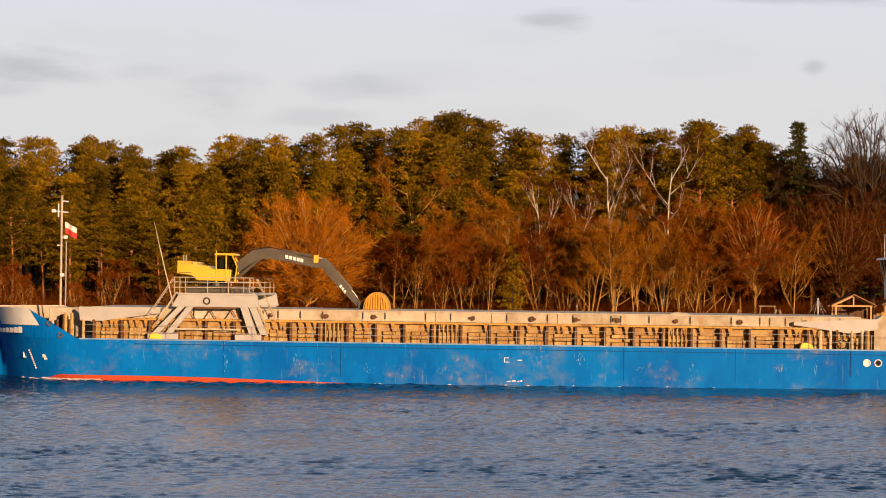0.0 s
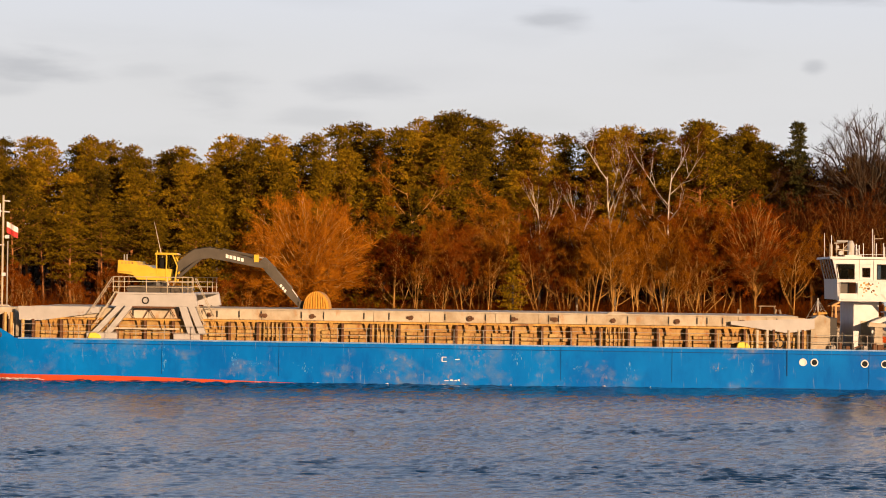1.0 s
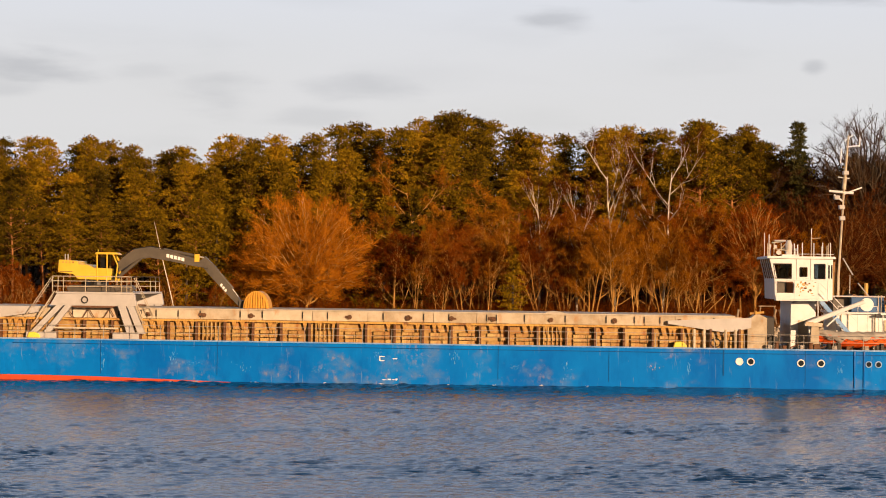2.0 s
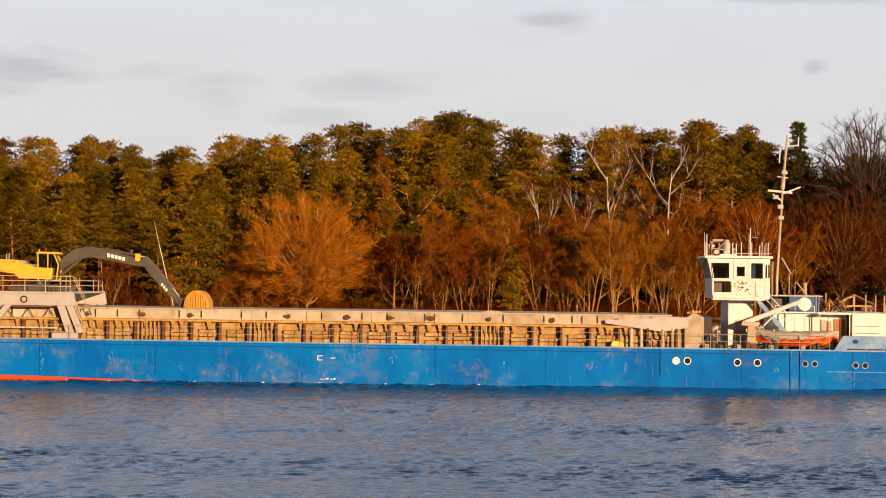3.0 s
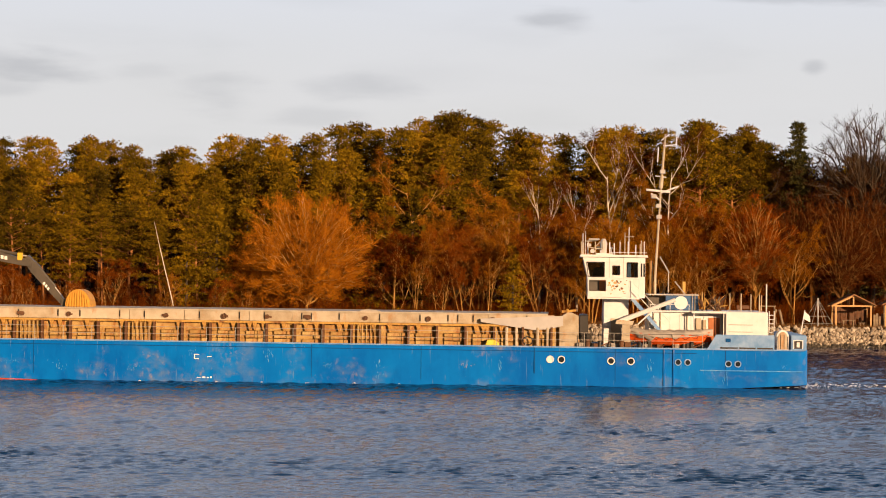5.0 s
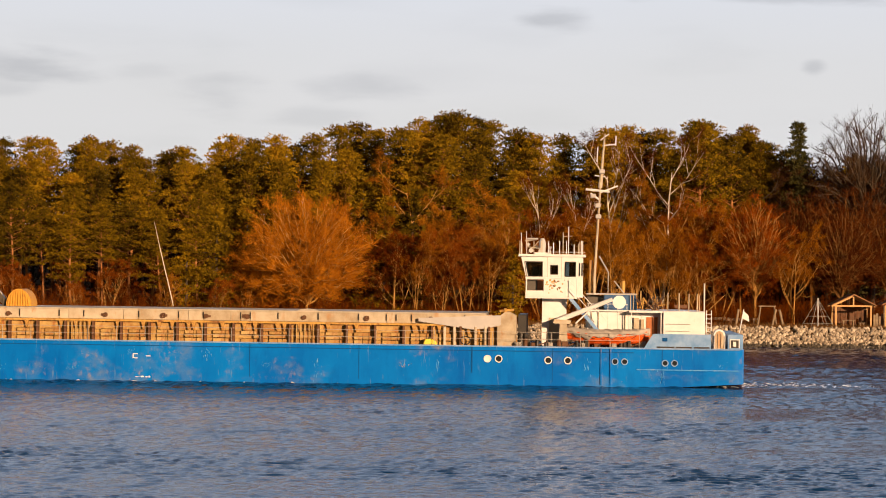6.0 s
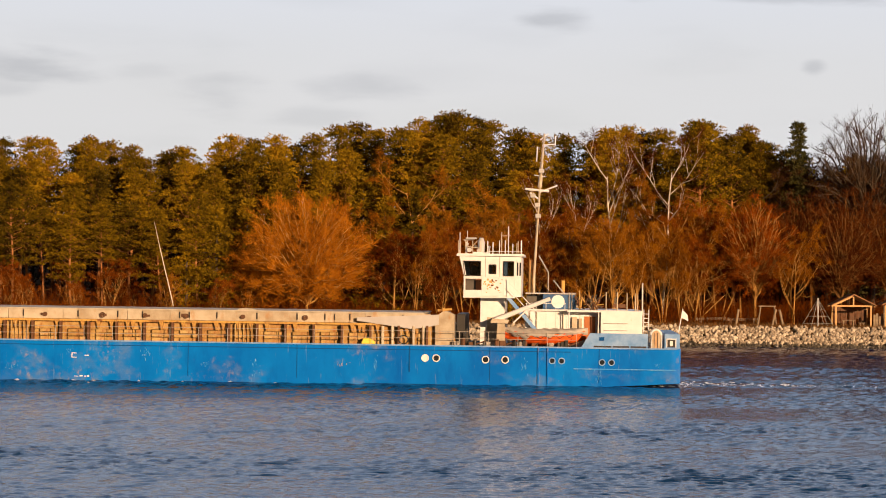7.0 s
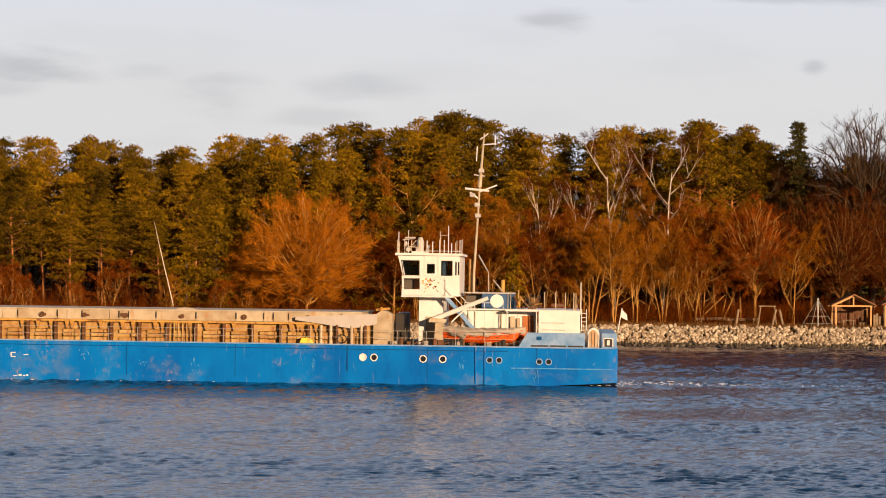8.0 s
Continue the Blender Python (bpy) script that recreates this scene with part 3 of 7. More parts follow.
def build_bare(seed, height, spread, stems, levels, twig_count, twig_len, bark, twigs, name, label, category, lift=0.12, first=0.3, stem_lean=0.2, kids=(7, 5), twig_w=0.016, trunk_r=0.16,
               group="bare trees of the wood"):
    """A leafless tree: stems that fork into limbs and boughs, then a haze of thin twigs."""
    rng = random.Random(seed)
    ob = thing(name, 0, 0, 0, label, category, group, aboard=False)
    tr, tw = Geo(), Geo()
    ends = []

    def grow(p, d, length, r, level):
        steps = 5 if level == 0 else 4
        pts = wander(rng, p, d, length, steps, 0.13 + 0.05 * level, lift)
        tr.tube(pts, [r * (1 - 0.72 * i / steps) for i in range(steps + 1)], 6 if level == 0 else (4 if level == 1 else 3), False)
        if level >= levels:
            ends.append(pts)
            return
        count = kids[min(level, len(kids) - 1)]
        for k in range(count):
            f = (first if level == 0 else 0.2) + (1 - (first if level == 0 else 0.2)) * (k + rng.random()) / count
            j = min(steps - 1, int(f * steps))
            a = pts[j].lerp(pts[j + 1], f * steps - j)
            ax = (pts[j + 1] - pts[j]).normalized()
            side = ax.orthogonal().normalized()
            side.rotate(Matrix.Rotation(rng.uniform(0, 6.283), 3, ax))
            nd = ax * rng.uniform(0.3, 0.75) + side * spread * rng.uniform(0.8, 1.3)
            grow(a, nd, length * rng.uniform(0.38, 0.58) * (1.15 - 0.45 * f), r * (0.62 - 0.3 * f), level + 1)
        ends.append(pts[-2:])

    for s in range(stems):
        an = rng.uniform(0, 6.283)
        lean = rng.uniform(0.0, stem_lean)
        grow(Vector((math.cos(an) * 0.3 * (stems > 1), math.sin(an) * 0.3 * (stems > 1), -0.3)), Vector((math.cos(an) * lean, math.sin(an) * lean, 1)),
             height * rng.uniform(0.8, 1.0), trunk_r, 0)
    per = max(1, int(twig_count / len(ends)))
    for pts in ends:
        for _ in range(per):
            f = rng.random() ** 0.7 * (len(pts) - 1)
            j = min(len(pts) - 2, int(f))
            a = pts[j].lerp(pts[j + 1], f - j)
            ax = (pts[j + 1] - pts[j]).normalized()
            d = (ax * 0.6 + Vector((rng.uniform(-1, 1), rng.uniform(-1, 1), rng.uniform(-0.6, 0.9)))).normalized()
            b = a + d * twig_len * rng.uniform(0.5, 1.2)
            tw.twig(a, b, twig_w, rng.uniform(0, 3.14))
            c = a.lerp(b, rng.uniform(0.3, 0.7))
            tw.twig(c, c + (d + Vector((rng.uniform(-0.8, 0.8), rng.uniform(-0.8, 0.8), rng.uniform(-0.2, 0.8)))).normalized() * twig_len * 0.55, twig_w * 0.8, rng.uniform(0, 3.14))
    return finish_bare(ob, tr, tw, bark, twigs, height)


def finish_bare(ob, tr, tw, bark, twigs, height):
    """Brings the tree to the height asked for."""
    k = height / max(p.z for p in tr.v)
    for g in (tr, tw):
        g.v = [p * k for p in g.v]
    part("trunk", tr, bark, ob, smooth=True)
    part("crown", tw, twigs, ob)
    return ob


def build_dome(seed, height, rx, centre, rz, boughs, twig_count, twig_len, bark, twigs, name, label, category, trunk_r=0.22, fork=0.2, twig_w=0.018, stems=1):
    """A leafless tree with a round crown: boughs that arch from the fork to the crown's shell, side branches, and twigs that point outwards."""
    rng = random.Random(seed)
    ob = thing(name, 0, 0, 0, label, category, "bare trees of the wood", aboard=False)
    tr, tw = Geo(), Geo()
    hub = Vector((0, 0, height * fork))
    mid = Vector((0, 0, centre))
    tr.tube(wander(rng, Vector((0, 0, -0.3)), Vector((0, 0, 1)), height * fork + 0.3, 3, 0.05), [trunk_r * 1.2, trunk_r, trunk_r * 0.9, trunk_r * 0.8], 7, False)
    outer = []
    for k in range(boughs):
        h = -0.55 + 1.55 * (k + rng.random()) / boughs
        an = k * 2.39996 + rng.uniform(-0.3, 0.3)
        r = math.sqrt(max(0.0, 1 - h * h)) if h < 1 else 0
        reach = rng.uniform(0.78, 1.04)
        tgt = mid + Vector((math.cos(an) * r * rx, math.sin(an) * r * rx, h * rz)) * reach
        start = hub + Vector((0, 0, rng.uniform(-0.25, 0.5) * height * fork))
        ctrl = start.lerp(tgt, 0.45) + Vector((0, 0, 0.16 * (tgt - start).length))
        pts = []
        for i in range(8):
            f = i / 7
            p = start * (1 - f) ** 2 + ctrl * 2 * f * (1 - f) + tgt * f * f
            pts.append(p + Vector((rng.uniform(-0.28, 0.28), rng.uniform(-0.28, 0.28), rng.uniform(-0.25, 0.25))) * (i > 0))
        r0 = trunk_r * rng.uniform(0.35, 0.6)
        tr.tube(pts, [r0 * (1 - 0.85 * i / 7) + 0.008 for i in range(8)], 5, False)
        outer.append(pts[2:])
        for _ in range(8):
            f = rng.uniform(1.2, 6.6)
            j = int(f)
            a = pts[j].lerp(pts[j + 1], f - j)
            out = (a - mid + Vector((0, 0, rz * 0.5))).normalized()
            d = (pts[j + 1] - pts[j]).normalized() * 0.6 + out * 0.5 + Vector((rng.uniform(-1, 1), rng.uniform(-1, 1), rng.uniform(-0.7, 0.6)))
            sub = wander(rng, a, d, rng.uniform(0.14, 0.26) * rx * 1.6, 3, 0.16, 0.05)
            tr.tube(sub, [r0 * 0.35, r0 * 0.26, r0 * 0.16, 0.008], 3, False)
            outer.append(sub)
    per = max(1, int(twig_count / len(outer)))
    for pts in outer:
        for _ in range(per):
            f = rng.random() ** 0.6 * (len(pts) - 1)
            j = min(len(pts) - 2, int(f))
            a = pts[j].lerp(pts[j + 1], f - j)
            out = (a - mid + Vector((0, 0, rz * 0.6))).normalized()
            d = (out * 0.8 + Vector((rng.uniform(-1, 1), rng.uniform(-1, 1), rng.uniform(-0.7, 0.8)))).normalized()
            b = a + d * twig_len * rng.uniform(0.5, 1.15)
            tw.twig(a, b, twig_w, rng.uniform(0, 3.14))
            c = a.lerp(b, rng.uniform(0.3, 0.7))
            tw.twig(c, c + (d + Vector((rng.uniform(-0.8, 0.8), rng.uniform(-0.8, 0.8), rng.uniform(-0.2, 0.8)))).normalized() * twig_len * 0.5, twig_w * 0.8, rng.uniform(0, 3.14))
    return finish_bare(ob, tr, tw, bark, twigs, height)


def plant(ob, u, d, turn=0.0, size=1.0, copy=True, stretch=1.0):
    m = shore_at(u, d, ground_z(d)) @ pose(0, 0, 0, 0, 0, turn)
    t = copy_thing(ob, m) if copy else ob
    t.matrix_basis = m @ Matrix.Diagonal((size * stretch, size * stretch, size, 1))
    return t


def build_forest():
    rng = random.Random(11)
    # pines: builders' heights are in metres, sizes scale them
    tall = [build_pine(s, 24, cf, w, n, ft) for s, cf, w, n, ft in ((1, 0.36, 4.8, 66, 0.4), (2, 0.46, 4.6, 58, 0.3), (3, 0.24, 5.0, 84, 0.55), (4, 0.40, 4.2, 62, 0.65), (5, 0.32, 5.1, 72, 0.45))]
    used = set()

    def pine(u, d, top, k=None):
        k = rng.randrange(5) if k is None else k
        size = (top + 0.7 - ground_z(d)) / 24.0
        first = k not in used
        used.add(k)
        plant(tall[k], u, d, rng.uniform(0, 360), size, copy=not first)

    # skyline of the wood: along the shore, height of the tops, at about 45 m inland
    sky_u = (-66, -60, -53, -47, -42, -37, -34, -30, -25, -20, -17, -14, -11, -8, -4, 0.7, 4, 8, 12, 16, 20, 25, 29, 33.5, 37, 40, 43)
    sky_z = (25, 26.2, 26.0, 25.5, 24.8, 24.4, 25.5, 26.3, 26.3, 25.5, 28.3, 28.9, 28.3, 27.9, 29.3, 29.6, 28.9, 27.0, 27.3, 26.6, 27.8, 27.9, 28.0, 29.0, 28.1, 27.2, 25)
    u = -66.0
    while u < 43:
        pine(u, 44 + rng.uniform(-5, 6), float(np.interp(u, sky_u, sky_z)) + rng.uniform(-0.9, 0.15))
        u += rng.uniform(2.3, 3.4)
    u = -70.0
    while u < 60:
        pine(u, 62 + rng.uniform(-6, 8), float(np.interp(u, sky_u, sky_z)) + rng.uniform(-2.5, 0.5))
        u += rng.uniform(5.0, 7.0)
    # pines that come forward to the shore path
    for u0, u1, d0, d1, drop in ((-64, -27, 26, 34, (1.0, 4.5)), (-62, -29, 15, 22, (4.5, 9.0)), (-24, 9, 30, 38, (1.5, 5.5))):
        u = u0 + rng.uniform(0, 2)
        while u < u1:
            d = rng.uniform(d0, d1)
            pine(u * (SHORE + d) / (SHORE + 45), d, float(np.interp(u, sky_u, sky_z)) * (SHORE + d) / (SHORE + 45) - rng.uniform(*drop), rng.choice((1, 1, 0, 2)) if d < 24 else None)
            u += rng.uniform(3.6, 5.2)
    pine(31, 30, 27.3, 1)
    pine(35.5, 33, 26.0, 0)
    for u, d, top in ((41.2, 47, 25.6), (46.5, 50, 24.0), (50.0, 54, 22.5), (38.6, 40, 25.5)):
        pine(u, d, top, 3)
    # spruces
    sp = build_spruce(21, 18)
    plant(sp, 44.0, 36, 0, (28.2 - ground_z(36)) / 18, copy=False)
    # added row: widened dark spruces stand in for deep shade on pines here
    u = 36.5
    while u < 62:
        plant(sp, u, rng.uniform(40, 52), rng.uniform(0, 360), rng.uniform(14.5, 18) / 18, stretch=1.5)
        u += rng.uniform(1.8, 3.0)
    sp2 = build_spruce(22, 9, "young_pine", "young bushy green pine among bare shrubs", "needles", 0.05, 2.4)
    sp2["category"] = "pine tree"
    plant(sp2, -8.5, 21, 0, 1.65, copy=False)
    for u, d, s in ((7.7, 10.6, 1.0), (-5.0, 21, 1.75), (-29.0, 18, 1.5), (-32.5, 17, 1.2), (-25.5, 20, 1.6), (-11.5, 24, 1.9)):
        plant(sp2, u, d, rng.uniform(0, 360), s)

    # amber willow, wide and round
    wil = build_dome(31, 15, 8.0, 7.4, 7.6, 110, 34000, 1.35, "tan bark", "amber twigs", "willow_tree", "bushy round leafless willow glowing amber in low sun", "willow tree", fork=0.12, twig_w=0.020)
    plant(wil, -17.6, 17, 20, 1.06, copy=False)
    plant(wil, -23.5, 20, 130, 0.72)
    # round russet maples
    map_ = build_dome(33, 14.5, 5.0, 9.0, 5.5, 80, 15000, 0.85, "tan bark", "maple twigs", "maple_tree", "round-crowned leafless maple with russet twigs", "maple tree", fork=0.24, trunk_r=0.17, twig_w=0.016)
    plant(map_, 36.7, 16, 0, 1.07, copy=False)
    for u, d, a, s in ((29.8, 27, 220, 1.1), (-4.5, 25, 75, 0.8), (3.0, 27, 140, 0.85), (15.5, 29, 310, 0.95), (-8.5, 27, 200, 0.8)):
        plant(map_, u, d, a, s)
    # the maple's shape in darker bark and twigs, part shade put into the colour
    dim = build_dome(35, 14.5, 5.0, 9.0, 5.5, 60, 11000, 0.85, "shaded maple bark", "brown twigs", "lime_tree", "round leafless maple with bark and twigs darkened for part shade", "lime tree", fork=0.22, trunk_r=0.15, twig_w=0.015)
    plant(dim, 47.4, 19, 120, 1.0, copy=False)
    for u, d, a, s in ((42.0, 27, 20, 0.95), (53.5, 22, 250, 1.05), (50.5, 27, 60, 1.15), (57.5, 24, 180, 1.0), (45.0, 30, 300, 1.1)):
        plant(dim, u, d, a, s)
    # birches
    bir = [build_bare(s, 21.5, 0.42, st, 3, 3000, 1.0, "birch bark", "brown twigs", "birch_tree", "slender leafless birch with pale bark", "birch tree", lift=0.17, first=0.34, stem_lean=0.08,
                      kids=(6, 4, 3), trunk_r=0.21, twig_w=0.013) for s, st in ((41, 1), (44, 1), (43, 1))]
    for k, (u, d, top) in enumerate(((20.2, 23, 26.0), (26.0, 24, 26.4), (10.7, 21, 20.6))):
        plant(bir[k], u, d, (200, 80, 30)[k], (top - ground_z(d)) / 21.5, copy=False)
    for k, u, d, top in ((2, 15.3, 22, 20.3),):
        plant(bir[k], u, d, rng.uniform(0, 360), (top - ground_z(d)) / 21.5)
    # tan alders and saplings along the shore
    ald = [build_bare(s, h, 0.6, st, 3, n, 0.9, "tan bark", tw, "alder_tree", lb, "alder tree", lift=0.12, first=0.2, stem_lean=ln, kids=(7, 4, 2), trunk_r=r, twig_w=0.018)
           for s, h, st, n, tw, lb, ln, r in ((51, 12, 3, 5200, "tan twigs", "leafless alder with several thin tan stems", 0.3, 0.115),
                                              (52, 13, 2, 4600, "tan twigs", "leafless alder with several thin tan stems", 0.22, 0.125),
                                              (53, 11, 3, 6000, "russet twigs", "leafless alder shrub with russet twigs", 0.4, 0.09),
                                              (54, 17, 1, 4200, "tan twigs", "tall leafless alder with straight tan trunk", 0.1, 0.17))]
    first = set()

    def alder(u, d, k, size):
        plant(ald[k], u, d, rng.uniform(0, 360), size, copy=k in first)
        first.add(k)

    u = -6.8
    while u < 43:
        if not 32.8 < u < 40.6:
            alder(u, rng.uniform(11, 16), rng.choice((0, 0, 1, 2)), rng.uniform(0.75, 1.12))
        u += rng.uniform(2.1, 3.4)
    u = -7.2
    while u < 36:
        alder(u, rng.uniform(17, 25), rng.choice((1, 2, 2, 3)), rng.uniform(0.9, 1.3))
        u += rng.uniform(2.6, 4.0)
    alder(27.8, 15, 3, 0.95)
    alder(29.6, 17, 3, 0.85)
    alder(16.4, 14, 1, 1.05)
    u = -62
    while u < -24:
        alder(u, rng.uniform(10, 22), rng.choice((0, 2, 2)), rng.uniform(0.35, 0.7))
        u += rng.uniform(2.0, 3.4)
    # dark oaks at the end of the wood
    great = build_dome(62, 27, 8.6, 17.0, 10.2, 90, 15000, 1.25, "dark bark", "dark twigs", "oak_tree", "large dark leafless oak with a fine rounded crown", "oak tree", trunk_r=0.42, fork=0.34, twig_w=0.016)
    plant(great, 53.0, 33, 40, 0.97, copy=False)
    plant(great, 60.5, 36, 200, 0.93)
    oak = build_bare(61, 25, 0.75, 1, 3, 9000, 1.25, "dark bark", "dark twigs", "oak_tree", "dark leafless oak with spreading boughs", "oak tree", lift=0.07, first=0.25, kids=(9, 5, 3), trunk_r=0.5)
    plant(oak, 47.5, 46, 0, 0.8, copy=False)
    for u, d, s in ((56.5, 42, 0.85), (42.5, 45, 0.8), (38.5, 38, 0.75), (53.5, 48, 0.85), (45, 37, 0.7)):
        plant(oak, u, d, rng.uniform(0, 360), s)
    # leaning dead pale stems
    for u0, z0, u1, z1, d in ((-32.9, 2.6, -35.6, 14.5, 12.5), (29.5, 2.6, 33.2, 6.0, 15)):
        dead = thing("leaning_trunk", 0, 0, 0, "pale dead trunk leaning among the trees", "dead tree", aboard=False)
        g = Geo()
        g.tube(wander(rng, Vector((0, 0, -0.2)), Vector((u1 - u0, 0, z1 - z0)), math.hypot(u1 - u0, z1 - z0), 6, 0.04), [0.075, 0.07, 0.065, 0.06, 0.05, 0.035, 0.02], 6)
        part("trunk", g, "birch bark" if u0 < 0 else "tan bark", dead, smooth=True)
        dead.matrix_basis = shore_at(u0, d, ground_z(d))


def build_undergrowth():
    rng = random.Random(71)
    g = Geo()
    for _ in range(12000):
        u, d = rng.uniform(-66, 62), 11 + 26 * rng.random() ** 1.3
        p = Vector((u, d, ground_z(d) - 0.05))
        h = rng.uniform(0.5, 3.2)
        tip = p + Vector((rng.uniform(-0.6, 0.6), rng.uniform(-0.6, 0.6), h))
        g.blade(p, tip, 0.022)
        for _ in range(3):
            c = p.lerp(tip, rng.uniform(0.3, 0.9))
            g.blade(c, c + Vector((rng.uniform(-0.6, 0.6), rng.uniform(-0.6, 0.6), rng.uniform(0, 0.6))), 0.016)
    ob = tagged(new("undergrowth", g.mesh("undergrowth", M["russet twigs"])), "tangled leafless undergrowth of tan and russet twigs", "undergrowth", kind="stuff")
    ob.matrix_world = shore_at(0, 0)
    g = Geo()
    for _ in range(9000):
        u, d = rng.uniform(-66, 62), rng.uniform(4.6, 11)
        p = Vector((u, d, ground_z(d) - 0.03))
        g.blade(p, p + Vector((rng.uniform(-0.25, 0.25), rng.uniform(-0.25, 0.25), rng.uniform(0.15, 0.55))), 0.02)
    ob = tagged(new("dry_grass", g.mesh("dry_grass", M["dry grass"])), "dry amber grass along the top of the bank", "grass", kind="stuff")
    ob.matrix_world = shore_at(0, 0)
    # deep wood: many thin boles and thicket behind the front rows, their dark colour standing for shade
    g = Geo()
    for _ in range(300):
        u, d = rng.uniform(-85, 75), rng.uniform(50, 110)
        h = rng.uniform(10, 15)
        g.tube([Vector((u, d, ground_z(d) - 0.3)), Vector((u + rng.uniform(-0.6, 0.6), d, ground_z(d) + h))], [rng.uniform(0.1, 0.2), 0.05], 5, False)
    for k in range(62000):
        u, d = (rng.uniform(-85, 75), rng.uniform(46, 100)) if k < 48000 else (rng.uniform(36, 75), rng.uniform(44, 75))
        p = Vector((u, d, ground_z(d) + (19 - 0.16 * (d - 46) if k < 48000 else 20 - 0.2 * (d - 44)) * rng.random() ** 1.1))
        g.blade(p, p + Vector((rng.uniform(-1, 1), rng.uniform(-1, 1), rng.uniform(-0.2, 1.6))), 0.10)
    ob = tagged(new("far_wood", g.mesh("far_wood", M["shaded twigs"])), "boles and thicket deep in the wood, coloured dark as in shade", "woods", kind="stuff")
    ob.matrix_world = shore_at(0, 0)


build_forest()
build_undergrowth()

# ------------------------------------------------------------------ the ship (x aft, y to the far side, z up from the waterline amidships)
BEAM, DECK, STERN, STEM = 11.4, 2.9, 47.72, -34.4


def half_beam(x, z):
    """Half the hull's width at a station and height."""
    start = -22.5 - 1.15 * max(-1.5, min(z, 5.4))       # where the bow begins to draw in
    tip = STEM + 0.32 * (5.2 - max(z, 0.0))
    b = BEAM / 2
    if x < start:
        q = min(1.0, (start - x) / (start - tip))
        b *= max(0.0, 1 - q ** 2.9)
    if x > STERN - 0.6:
        b -= 0.35 * ((x - STERN + 0.6) / 0.6) ** 2
    return b


def keel(x):
    return float(np.interp(x, (38, 41, STERN), (-2.0, 0.05, 0.46)))


def skin(g, xs, rows, proud=0.0, sides=(-1, 1)):
    """The hull's plating between heights; rows are functions of x."""
    for s in sides:
        i = len(g.v)
        for x in xs:
            for row in rows:
                z = row(x)
                g.v.append(Vector((x, BEAM / 2 + s * (half_beam(x, z) + proud), z)))
        n = len(rows)
        for a in range(len(xs) - 1):
            for k in range(n - 1):
                p = i + a * n + k
                q = (p, p + n, p + n + 1, p + 1)
                g.f.append(q if s < 0 else q[::-1])


def stations(a, b, step):
    return [a + (b - a) * k / max(1, round((b - a) / step)) for k in range(max(1, round((b - a) / step)) + 1)]


def red_line(x):
    return max(keel(x), 0.29 - 0.026 * max(0.0, x + 18) - 0.3 * max(0.0, -27.6 - x))


def band_line(x):
    return max(keel(x), red_line(x) + 0.0) if x < -6 else max(keel(x), red_line(x)) + min(0.42, 0.028 * (x + 6)) * max(0.05, min(1.0, (42.0 - x) / 3.0))


def bulwark_top(x):
    if x < -29.9:
        return 5.02
    if x < -26.3:
        return 5.02 - (x + 29.9) / 3.6 * 2.06
    return DECK


